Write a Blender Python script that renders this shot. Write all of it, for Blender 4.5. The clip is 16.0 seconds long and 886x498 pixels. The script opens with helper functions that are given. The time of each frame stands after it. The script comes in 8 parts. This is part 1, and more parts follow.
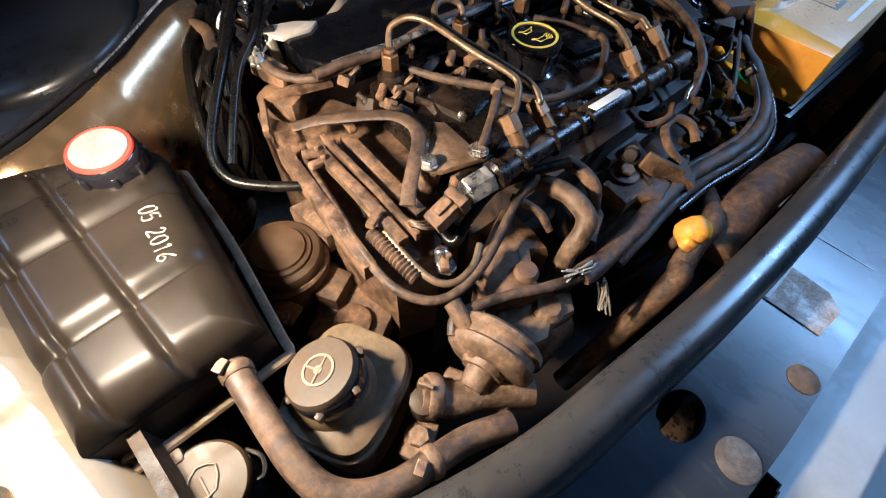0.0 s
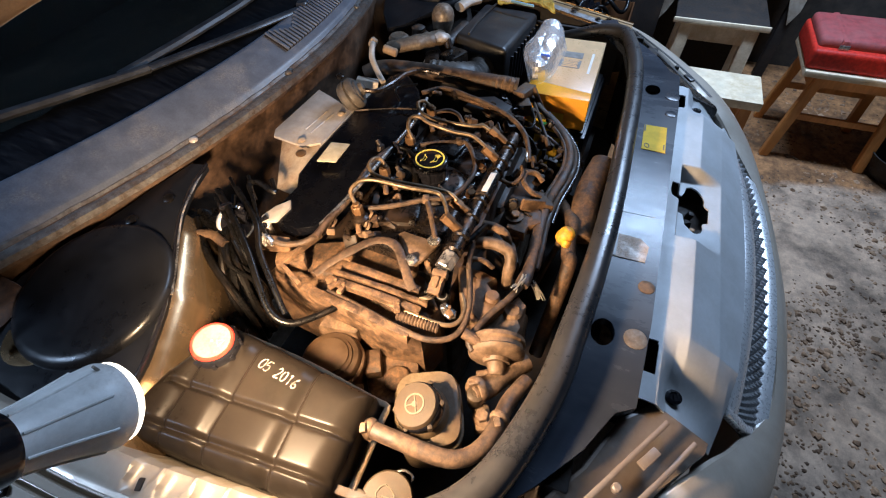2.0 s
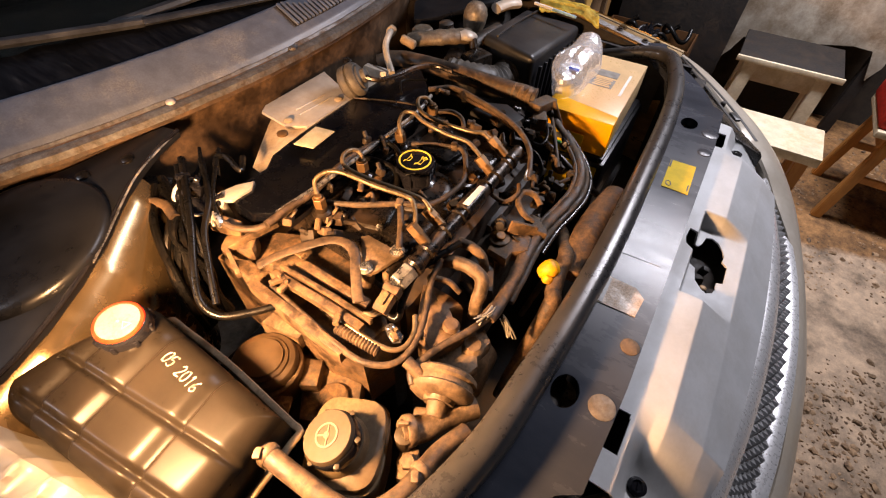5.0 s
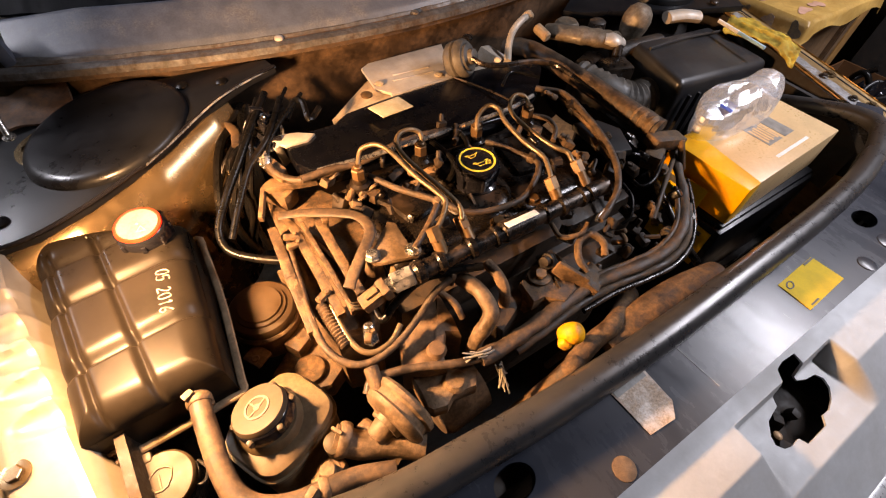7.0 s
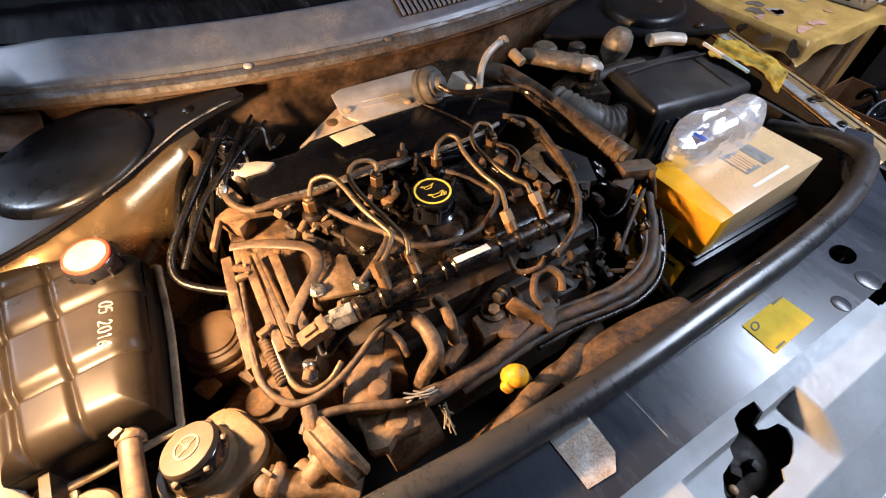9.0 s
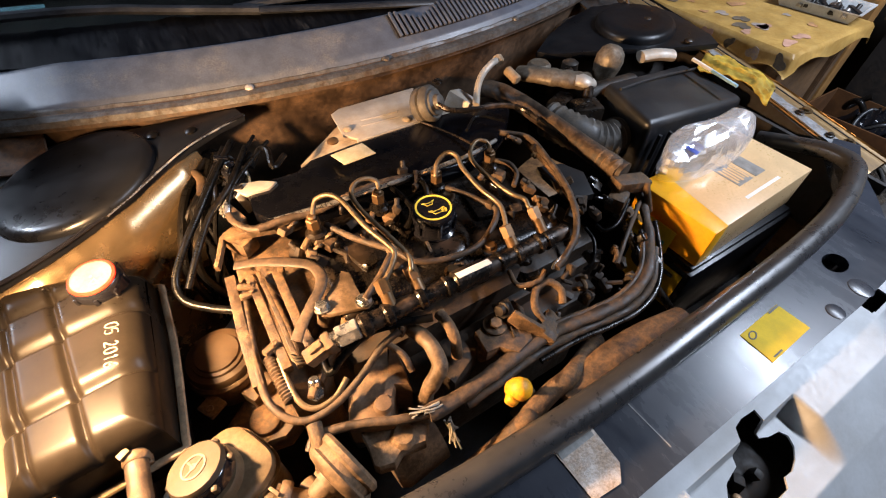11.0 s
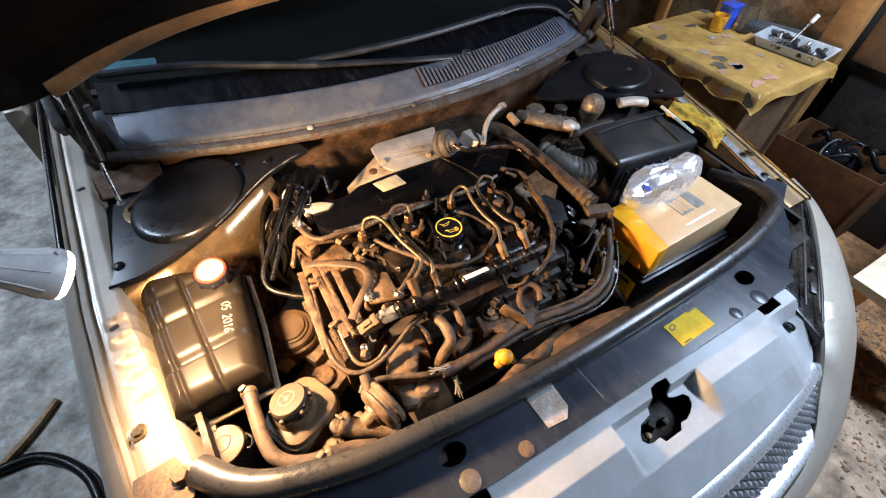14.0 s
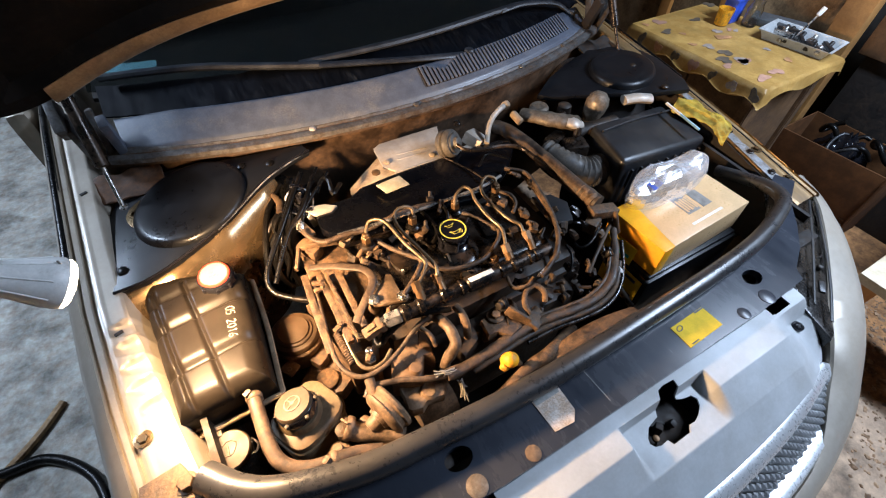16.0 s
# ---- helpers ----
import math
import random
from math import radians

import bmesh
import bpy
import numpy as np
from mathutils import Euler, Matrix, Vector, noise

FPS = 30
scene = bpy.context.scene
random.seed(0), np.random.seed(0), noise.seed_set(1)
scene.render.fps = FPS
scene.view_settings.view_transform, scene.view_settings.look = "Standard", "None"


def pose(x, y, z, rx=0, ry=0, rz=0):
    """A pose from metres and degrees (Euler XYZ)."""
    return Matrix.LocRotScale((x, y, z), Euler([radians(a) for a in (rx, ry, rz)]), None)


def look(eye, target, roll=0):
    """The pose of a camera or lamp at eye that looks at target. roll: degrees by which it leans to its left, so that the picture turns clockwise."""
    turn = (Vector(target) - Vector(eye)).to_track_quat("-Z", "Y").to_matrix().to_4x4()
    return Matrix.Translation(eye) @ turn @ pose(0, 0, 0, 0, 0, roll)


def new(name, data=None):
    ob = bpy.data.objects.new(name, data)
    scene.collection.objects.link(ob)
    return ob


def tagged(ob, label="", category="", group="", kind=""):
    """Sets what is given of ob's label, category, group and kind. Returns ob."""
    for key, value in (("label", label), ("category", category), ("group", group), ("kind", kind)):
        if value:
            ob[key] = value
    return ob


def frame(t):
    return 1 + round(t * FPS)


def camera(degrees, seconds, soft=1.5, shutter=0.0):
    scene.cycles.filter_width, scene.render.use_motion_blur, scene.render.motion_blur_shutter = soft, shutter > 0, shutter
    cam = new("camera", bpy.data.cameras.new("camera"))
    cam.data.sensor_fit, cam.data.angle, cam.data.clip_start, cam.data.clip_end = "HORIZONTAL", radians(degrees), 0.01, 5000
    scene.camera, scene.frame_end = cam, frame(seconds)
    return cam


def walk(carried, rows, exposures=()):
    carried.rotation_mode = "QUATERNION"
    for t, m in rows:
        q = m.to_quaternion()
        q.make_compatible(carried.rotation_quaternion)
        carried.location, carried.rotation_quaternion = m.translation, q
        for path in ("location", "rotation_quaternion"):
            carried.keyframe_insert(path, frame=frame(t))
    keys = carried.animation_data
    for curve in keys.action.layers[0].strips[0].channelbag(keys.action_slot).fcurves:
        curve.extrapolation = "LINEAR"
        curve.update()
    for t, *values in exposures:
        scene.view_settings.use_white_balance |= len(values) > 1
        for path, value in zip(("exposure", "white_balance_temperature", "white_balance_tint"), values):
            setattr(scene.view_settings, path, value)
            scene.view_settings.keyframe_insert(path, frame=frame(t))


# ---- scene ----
cam = camera(90.5, 16.0, 1.15)
PATH = [
    (0.0, (-0.5461, 0.1813, 1.1544), (-0.2330, 0.5034, 0.4924), 4.10),
    (0.5, (-0.6058, 0.1984, 1.2814), (-0.2347, 0.5181, 0.6489), 0.96),
    (1.0, (-0.7157, 0.2380, 1.3483), (-0.2674, 0.4529, 0.7216), 2.86),
    (1.5, (-0.7362, 0.2296, 1.3777), (-0.2823, 0.4418, 0.7540), -2.94),
    (2.0, (-0.7187, 0.1899, 1.3836), (-0.2498, 0.4063, 0.7726), -3.18),
    (2.5, (-0.7163, 0.1596, 1.3853), (-0.2403, 0.3807, 0.7815), -2.62),
    (3.0, (-0.7186, 0.1389, 1.3604), (-0.2375, 0.3651, 0.7626), -2.48),
    (3.5, (-0.6974, 0.1358, 1.3427), (-0.2158, 0.3641, 0.7461), -1.91),
    (6.0, (-0.5481, 0.1187, 1.3082), (-0.1587, 0.4580, 0.6973), 5.50),
    (6.5, (-0.5061, 0.0941, 1.2961), (-0.1836, 0.4891, 0.6796), 4.18),
    (7.0, (-0.4682, 0.0840, 1.2908), (-0.1764, 0.4966, 0.6706), 3.21),
    (7.5, (-0.4209, 0.0798, 1.2906), (-0.1460, 0.5034, 0.6702), 2.42),
    (8.0, (-0.4019, 0.0696, 1.2933), (-0.1333, 0.4988, 0.6739), 1.80),
    (8.5, (-0.3757, 0.0677, 1.3033), (-0.1048, 0.5011, 0.6879), 1.64),
    (9.0, (-0.3770, 0.0656, 1.3041), (-0.1014, 0.5048, 0.6949), 1.48),
    (11.5, (-0.3924, 0.0670, 1.3241), (-0.1012, 0.5173, 0.7305), 1.07),
    (12.0, (-0.4473, 0.0163, 1.4440), (-0.1574, 0.4670, 0.8500), 1.37),
    (12.5, (-0.4681, -0.0049, 1.5082), (-0.1808, 0.4472, 0.9140), 2.02),
    (13.0, (-0.4829, -0.0171, 1.5162), (-0.1980, 0.4345, 0.9205), 2.38),
    (13.5, (-0.4800, -0.0332, 1.5170), (-0.1991, 0.4172, 0.9184), 2.38),
    (14.0, (-0.4734, -0.0460, 1.5117), (-0.1956, 0.4041, 0.9115), 2.19),
    (14.5, (-0.4713, -0.0493, 1.5121), (-0.1951, 0.3985, 0.9094), 2.01),
    (15.0, (-0.4710, -0.0503, 1.5170), (-0.1966, 0.3969, 0.9130), 1.52),
    (15.5, (-0.4743, -0.0460, 1.5209), (-0.2017, 0.4026, 0.9172), 1.30),
    (16.0, (-0.4692, -0.0339, 1.5142), (-0.1986, 0.4144, 0.9094), 1.28),
]
walk(cam, [(t, look(eye, target, roll)) for t, eye, target, roll in PATH], [(0.0, -0.75, 4200, 4), (0.5, -0.80, 4400, 4), (1.0, -0.70, 4700, 6), (2.0, -0.42, 5200, 10), (3.0, -0.14, 6200, 16), (3.7, -0.08, 7000, 22), (6.0, -0.10, 7500, 26), (7.5, -0.14, 7500, 24), (8.4, -0.12, 7000, 20), (9.0, -0.06, 6100, 16), (12.0, 0.0, 6450, 15), (13.0, 0.03, 5950, 13), (16.0, 0.05, 5800, 12)])

# ---- light ----
world = bpy.data.worlds.new("garage_dark")
world.use_nodes = True
world.node_tree.nodes["Background"].inputs[0].default_value = (0.75, 0.85, 1.0, 1)
world.node_tree.nodes["Background"].inputs[1].default_value = 0.012
scene.world = world


def lamp(name, kind, m, power, colour, size):
    data = bpy.data.lights.new(name, kind)
    data.energy, data.color = power, colour
    if kind == "AREA":
        data.shape, data.size, data.size_y = "RECTANGLE", size[0], size[1]
    else:
        data.shadow_soft_size = size
    ob = new(name, data)
    ob.matrix_world = m
    return ob


LAMP_TIP, LAMP_AIM = Vector((-0.702, 0.472, 1.072)), Vector((0.15, 0.32, 0.58))
LAMP_AXIS = Vector((0.726, 0.005, -0.688)).normalized()
bulb_light = lamp("bulb_light", "SPOT", look(LAMP_TIP + LAMP_AXIS * 0.034, LAMP_AIM), 80, (1.0, 0.60, 0.27), 0.027)
bulb_light.data.spot_size, bulb_light.data.spot_blend = radians(176), 0.80
ceiling_tube_light = lamp("ceiling_tube_light", "AREA", pose(1.50, -0.32, 2.28, 0, 0, 86), 90, (0.74, 0.86, 1.0), (1.15, 0.16))
rear_tube_light = lamp("rear_tube_light", "AREA", pose(-1.95, 1.9, 2.28, 0, 0, 90), 70, (0.74, 0.86, 1.0), (0.75, 0.16))

# ---- helpers for building ----


def link(name, bm, material, parent=None, label="", smooth=40):
    """One bmesh as one mesh object, its origin at its middle."""
    bmesh.ops.recalc_face_normals(bm, faces=bm.faces)
    me = bpy.data.meshes.new(name)
    for f in bm.faces:
        f.smooth = smooth > 0
    bm.to_mesh(me)
    bm.free()
    if smooth:
        me.set_sharp_from_angle(angle=radians(smooth))
    n = len(me.vertices)
    co = np.empty(n * 3, np.float32)
    me.vertices.foreach_get("co", co)
    co = co.reshape(-1, 3)
    mid = Vector([float(v) for v in (co.min(0) + co.max(0)) / 2])
    me.transform(Matrix.Translation(-mid))
    me.materials.append(material)
    ob = new(name, me)
    ob.location = mid
    if parent is not None:
        ob.parent = parent
        base = Vector(parent["base"])
        ob.matrix_parent_inverse = Matrix.Translation(-base)
    ob["base"] = tuple(mid)
    if label:
        ob["label"] = label
    return ob


def part(name, bm, material, parent, label=""):
    return link(name, bm, material, parent, label)


def thing(name, base, label, category, group="", kind=""):
    ob = new(name)
    ob.empty_display_size = 0.05
    ob.location = base
    ob["base"] = tuple(base)
    return tagged(ob, label, category, group, kind)


def solid(name, bm, material, label, category, group="", kind=""):
    return tagged(link(name, bm, material), label, category, group, kind)


def merge(*parts):
    out = bmesh.new()
    for b in parts:
        me = bpy.data.meshes.new("tmp")
        b.to_mesh(me)
        b.free()
        out.from_mesh(me)
        bpy.data.meshes.remove(me)
    return out


def axis_matrix(a, b):
    a, b = Vector(a), Vector(b)
    return Matrix.Translation(a) @ (b - a).to_track_quat("Z", "Y").to_matrix().to_4x4()


def rbox(centre, size, bevel=0.004, turn=(0, 0, 0), seg=2):
    bm = bmesh.new()
    bmesh.ops.create_cube(bm, size=1, matrix=Matrix.Diagonal((*size, 1)))
    if bevel:
        bmesh.ops.bevel(bm, geom=list(bm.edges), offset=min(bevel, min(size) * 0.45), segments=seg, affect="EDGES", profile=0.6)
    bm.transform(pose(*centre, *turn))
    return bm


def lathe(profile, m, n=24):
    """A turned shape: profile of (radius, height) along the axis z of m."""
    bm = bmesh.new()
    rings = []
    for r, z in profile:
        if r < 1e-5:
            rings.append([bm.verts.new(m @ Vector((0, 0, z)))])
        else:
            rings.append([bm.verts.new(m @ Vector((r * math.cos(2 * math.pi * i / n), r * math.sin(2 * math.pi * i / n), z))) for i in range(n)])
    for a, b in zip(rings, rings[1:]):
        for i in range(n):
            j = (i + 1) % n
            if len(a) == 1 and len(b) == 1:
                continue
            if len(a) == 1:
                bm.faces.new((a[0], b[i], b[j]))
            elif len(b) == 1:
                bm.faces.new((a[i], a[j], b[0]))
            else:
                bm.faces.new((a[i], a[j], b[j], b[i]))
    for ring in (rings[0], rings[-1]):
        if len(ring) > 2:
            bm.faces.new(ring)
    return bm


def rod(a, b, r, n=14, bevel=0.0):
    """A round bar from a to b, its ends a little rounded."""
    length = (Vector(b) - Vector(a)).length
    e = min(bevel or r * 0.25, length * 0.3)
    return lathe([(r - e, 0), (r, e), (r, length - e), (r - e, length)], axis_matrix(a, b), n)


def hexnut(a, b, r):
    length = (Vector(b) - Vector(a)).length
    e = r * 0.12
    return lathe([(r - e, 0), (r, e), (r, length - e), (r - e, length)], axis_matrix(a, b), 6)


def smooth_path(points, steps=6):
    p = [Vector(q) for q in points]
    p = [p[0] * 2 - p[1], *p, p[-1] * 2 - p[-2]]
    out = []
    for i in range(1, len(p) - 2):
        for k in range(steps):
            t = k / steps
            a, b, c, d = p[i - 1], p[i], p[i + 1], p[i + 2]
            out.append(0.5 * ((2 * b) + (c - a) * t + (2 * a - 5 * b + 4 * c - d) * t * t + (3 * b - a - 3 * c + d) * t ** 3))
    out.append(p[-2])
    return out


def tube(points, r, n=10, steps=6, flat=1.0, ribs=0.0, r_end=None, wobble=0.0):
    """A hose, pipe or cable along a smooth line; ribs: the depth of rings on a corrugated hose."""
    line = smooth_path(points, steps) if steps > 1 else [Vector(q) for q in points]
    bm = bmesh.new()
    rings = []
    side = None
    for i, q in enumerate(line):
        d = (line[min(i + 1, len(line) - 1)] - line[max(i - 1, 0)]).normalized()
        if side is None:
            side = d.cross(Vector((0, 0, 1)))
            if side.length < 0.1:
                side = d.cross(Vector((0, 1, 0)))
        side = (side - d * side.dot(d)).normalized()
        up = d.cross(side)
        rr = r + (0 if r_end is None else (r_end - r) * i / (len(line) - 1))
        if ribs:
            rr += ribs * (1 if i % 2 else -1)
        if wobble:
            rr *= 1 + wobble * noise.noise(q * 60)
        rings.append([bm.verts.new(q + side * rr * math.cos(2 * math.pi * k / n) + up * rr * flat * math.sin(2 * math.pi * k / n)) for k in range(n)])
    for a, b in zip(rings, rings[1:]):
        for k in range(n):
            bm.faces.new((a[k], a[(k + 1) % n], b[(k + 1) % n], b[k]))
    bm.faces.new(rings[0])
    bm.faces.new(rings[-1])
    return bm


def prism(outline, z0, z1, bevel=0.0, holes=(), m=None):
    """A flat plate from an outline in plan, with holes right through it."""
    bm = bmesh.new()
    edges = []
    for loop in (outline, *holes):
        vs = [bm.verts.new((x, y, z1)) for x, y in loop]
        edges += [bm.edges.new((vs[i], vs[(i + 1) % len(vs)])) for i in range(len(vs))]
    if holes:
        bmesh.ops.triangle_fill(bm, edges=edges, use_beauty=True)
    else:
        bm.faces.new(bm.verts)
    bmesh.ops.recalc_face_normals(bm, faces=bm.faces)
    top = list(bm.faces)
    ext = bmesh.ops.extrude_face_region(bm, geom=top)
    for v in ext["geom"]:
        if isinstance(v, bmesh.types.BMVert):
            v.co.z = z0
    if bevel:
        rim = [e for e in bm.edges if len(e.link_faces) == 2 and e.calc_face_angle(0) > 1.0]
        bmesh.ops.bevel(bm, geom=rim, offset=bevel, segments=2, affect="EDGES", profile=0.6)
    if m is not None:
        bm.transform(m)
    return bm


def ellipse(cx, cy, rx, ry, n=24, turn=0.0):
    c, s = math.cos(turn), math.sin(turn)
    out = []
    for i in range(n):
        a, b = rx * math.cos(2 * math.pi * i / n), ry * math.sin(2 * math.pi * i / n)
        out.append((cx + a * c - b * s, cy + a * s + b * c))
    return out


def sheet(fn, nu, nv, thick=0.0, keep=None):
    """A curved sheet, fn(u, v) for u and v from 0 to 1; keep(x, y, z) leaves out its openings."""
    bm = bmesh.new()
    g = [[bm.verts.new(fn(i / nu, j / nv)) for j in range(nv + 1)] for i in range(nu + 1)]
    for i in range(nu):
        for j in range(nv):
            q = (g[i][j], g[i + 1][j], g[i + 1][j + 1], g[i][j + 1])
            if keep is None or keep(*(sum((v.co for v in q), Vector()) / 4)):
                bm.faces.new(q)
    loose = [v for v in bm.verts if not v.link_faces]
    bmesh.ops.delete(bm, geom=loose, context="VERTS")
    if thick:
        bmesh.ops.recalc_face_normals(bm, faces=bm.faces)
        bmesh.ops.solidify(bm, geom=list(bm.faces), thickness=thick)
    return bm


def lerp_table(table, x):
    return float(np.interp(x, [a for a, _ in table], [b for _, b in table]))


def mirror(bm):
    bm.transform(Matrix.Diagonal((-1, 1, 1, 1)))
    return bm


# ---- materials ----


def mat(name, c1, c2, rough=0.5, metal=0.0, scale=40, bump=0.1, dust=None, amount=0.5, dust_scale=9, dust_rough=0.85, coat=0.0, blotch=0.35, spec=0.5, soft=0.15, stretch=(1, 1, 1)):
    """A worn surface: two close tones in fine grain, broad uneven patches, and over them dust that lies in ragged flecks."""
    m = bpy.data.materials.new(name)
    m.use_nodes = True
    n, l = m.node_tree.nodes, m.node_tree.links
    b = n["Principled BSDF"]
    b.inputs["Metallic"].default_value = metal
    b.inputs["Coat Weight"].default_value = coat
    b.inputs["Specular IOR Level"].default_value = spec
    tc, info = n.new("ShaderNodeTexCoord"), n.new("ShaderNodeObjectInfo")
    spread, shift = n.new("ShaderNodeVectorMath"), n.new("ShaderNodeVectorMath")
    spread.operation, shift.operation = "SCALE", "ADD"
    spread.inputs[0].default_value = (7.3, 3.1, 5.7)
    l.new(info.outputs["Random"], spread.inputs["Scale"])
    l.new(tc.outputs["Object"], shift.inputs[0])
    l.new(spread.outputs[0], shift.inputs[1])

    grain = n.new("ShaderNodeVectorMath")
    grain.operation = "MULTIPLY"
    grain.inputs[1].default_value = stretch
    l.new(shift.outputs[0], grain.inputs[0])

    def cloud(size, detail, rough_=0.6):
        t = n.new("ShaderNodeTexNoise")
        t.inputs["Scale"].default_value, t.inputs["Detail"].default_value, t.inputs["Roughness"].default_value = size, detail, rough_
        l.new(grain.outputs[0], t.inputs["Vector"])
        return t.outputs["Fac"]

    def ramp(value, lo, hi, a=0.0, b_=1.0):
        r = n.new("ShaderNodeMapRange")
        r.interpolation_type = "SMOOTHSTEP"
        r.inputs["From Min"].default_value, r.inputs["From Max"].default_value = lo, hi
        r.inputs["To Min"].default_value, r.inputs["To Max"].default_value = a, b_
        l.new(value, r.inputs["Value"])
        return r.outputs[0]

    def blend(fac, a, b_, kind="MIX"):
        x = n.new("ShaderNodeMix")
        x.data_type, x.blend_type = "RGBA", kind
        for slot, v in ((0, fac), (6, a), (7, b_)):
            if isinstance(v, tuple):
                x.inputs[slot].default_value = (*v, 1)
            elif isinstance(v, float):
                x.inputs[slot].default_value = v
            else:
                l.new(v, x.inputs[slot])
        return x.outputs[2]

    fine = cloud(scale * 3.2, 6)
    broad = cloud(max(3.0, scale * 0.32), 5)
    colour = blend(ramp(fine, 0.30, 0.70), c1, c2)
    grey = ramp(broad, 0.32, 0.68, 1 - blotch, 1 + blotch * 0.4)
    colour = blend(1.0, colour, grey, "MULTIPLY")
    roughness = ramp(fine, 0.25, 0.75, rough * 0.78, min(1, rough * 1.22))
    height = fine
    if dust:
        grit = 0.60 if soft < 0.2 else 0.90
        flecks = cloud(dust_scale * 1.8, 10, 0.72)
        lo = 0.78 - amount * 0.6
        mask = ramp(flecks, lo - soft, lo + soft)
        tone = blend(ramp(fine, 0.3, 0.7), tuple(grit * v for v in dust), tuple((1.9 - grit) * 0.97 * v for v in dust))
        colour = blend(mask, colour, tone)
        r2 = n.new("ShaderNodeMix")
        r2.inputs[3].default_value = dust_rough
        l.new(mask, r2.inputs[0])
        l.new(roughness, r2.inputs[2])
        roughness = r2.outputs[0]
        if metal:
            l.new(ramp(mask, 0.0, 1.0, metal, metal * 0.15), b.inputs["Metallic"])
        hs = n.new("ShaderNodeMath")
        hs.operation = "MULTIPLY_ADD"
        hs.inputs[1].default_value = 0.7
        l.new(mask, hs.inputs[0])
        l.new(fine, hs.inputs[2])
        height = hs.outputs[0]
    l.new(colour, b.inputs["Base Color"])
    l.new(roughness, b.inputs["Roughness"])
    if bump:
        bp = n.new("ShaderNodeBump")
        bp.inputs["Strength"].default_value, bp.inputs["Distance"].default_value = min(1.0, bump * 1.6), 0.0012
        l.new(height, bp.inputs["Height"])
        l.new(bp.outputs[0], b.inputs["Normal"])
    return m


PAINT = mat("champagne_paint", (0.41, 0.365, 0.305), (0.43, 0.385, 0.325), 0.38, 0.28, 30, 0.0, (0.33, 0.27, 0.195), 0.32, 4, 0.5, coat=0.28, blotch=0.12, soft=0.25)
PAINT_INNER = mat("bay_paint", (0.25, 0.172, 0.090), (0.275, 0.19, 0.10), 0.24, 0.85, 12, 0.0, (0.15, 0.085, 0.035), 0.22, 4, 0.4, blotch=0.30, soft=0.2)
# champagne paint browned in its colour to carry the warm lamplight
PAINT_LAMPLIT = mat("lamplit_paint", (0.40, 0.25, 0.105), (0.46, 0.30, 0.135), 0.28, 0.65, 40, 0.03, (0.13, 0.075, 0.032), 0.36, 9, 0.6, soft=0.2, stretch=(1, 0.3, 1))
BROWN_RUBBER = mat("brown_dusted_rubber", (0.030, 0.018, 0.009), (0.045, 0.027, 0.0135), 0.35, 0.0, 40, 0.05, (0.07, 0.04, 0.017), 0.42, 10, 0.7, soft=0.2)
MANIFOLD = mat("dust_brown_alloy", (0.0769, 0.0437, 0.0230), (0.1133, 0.0664, 0.0363), 0.5, 0.1, 40, 0.25, (0.1619, 0.0944, 0.0496), 0.48, 12, 0.8, blotch=0.4, soft=0.16)
PUMP_METAL = mat("worn_grey_casting", (0.15, 0.125, 0.095), (0.24, 0.205, 0.165), 0.40, 0.5, 40, 0.3, (0.10, 0.066, 0.036), 0.46, 14, 0.75, blotch=0.5, soft=0.14)
HEADLIGHT_TOP = mat("dusty_headlight_top", (0.17, 0.150, 0.135), (0.21, 0.185, 0.165), 0.30, 0.0, 30, 0.02, (0.15, 0.105, 0.068), 0.46, 5, 0.55, blotch=0.3, soft=0.28, spec=0.7)
GRILLE_BACK = mat("grille_backing", (0.075, 0.08, 0.085), (0.10, 0.105, 0.11), 0.35, 0.3, 60, 0.03, (0.06, 0.058, 0.055), 0.4, 12, 0.7)
SILVER_COVER = mat("silver_plastic", (0.43, 0.445, 0.455), (0.46, 0.475, 0.485), 0.52, 0.05, 60, 0.0, (0.36, 0.35, 0.335), 0.30, 5, 0.6, blotch=0.10, soft=0.25)
# pale stretched smudges imitate cloudy reflections within the panel's colour
BLACK_PANEL = mat("black_panel", (0.022, 0.027, 0.039), (0.025, 0.0305, 0.043), 0.20, 0.0, 20, 0.0, (0.046, 0.050, 0.062), 0.40, 4, 0.34, blotch=0.3, soft=0.28, stretch=(1, 0.35, 1), spec=0.36)
SEAL = mat("seal_rubber", (0.022, 0.023, 0.026), (0.030, 0.030, 0.033), 0.27, 0.0, 40, 0.01, (0.050, 0.046, 0.043), 0.36, 8, 0.40, blotch=0.2, soft=0.25, spec=0.8)
BLACK = mat("black_plastic", (0.008, 0.008, 0.009), (0.016, 0.015, 0.015), 0.36, 0.0, 120, 0.08, (0.05, 0.034, 0.02), 0.30, 9, 0.7)
BLACK_GLOSS = mat("smooth_black_cover", (0.0036, 0.0040, 0.0054), (0.0052, 0.0057, 0.0074), 0.26, 0.0, 20, 0.0, (0.0105, 0.0110, 0.0130), 0.42, 5, 0.46, blotch=0.2, soft=0.3, spec=0.28)
ENGINE_COVER = mat("engine_cover_black", (0.0012, 0.0015, 0.0030), (0.0018, 0.0022, 0.0040), 0.20, 0.0, 20, 0.0, (0.0032, 0.0031, 0.0036), 0.30, 6, 0.40, blotch=0.2, soft=0.3, spec=0.4)
BLACK_DUSTY = mat("dusty_black_plastic", (0.005, 0.0043, 0.004), (0.009, 0.007, 0.0055), 0.26, 0.0, 60, 0.12, (0.038, 0.020, 0.008), 0.29, 12, 0.65)
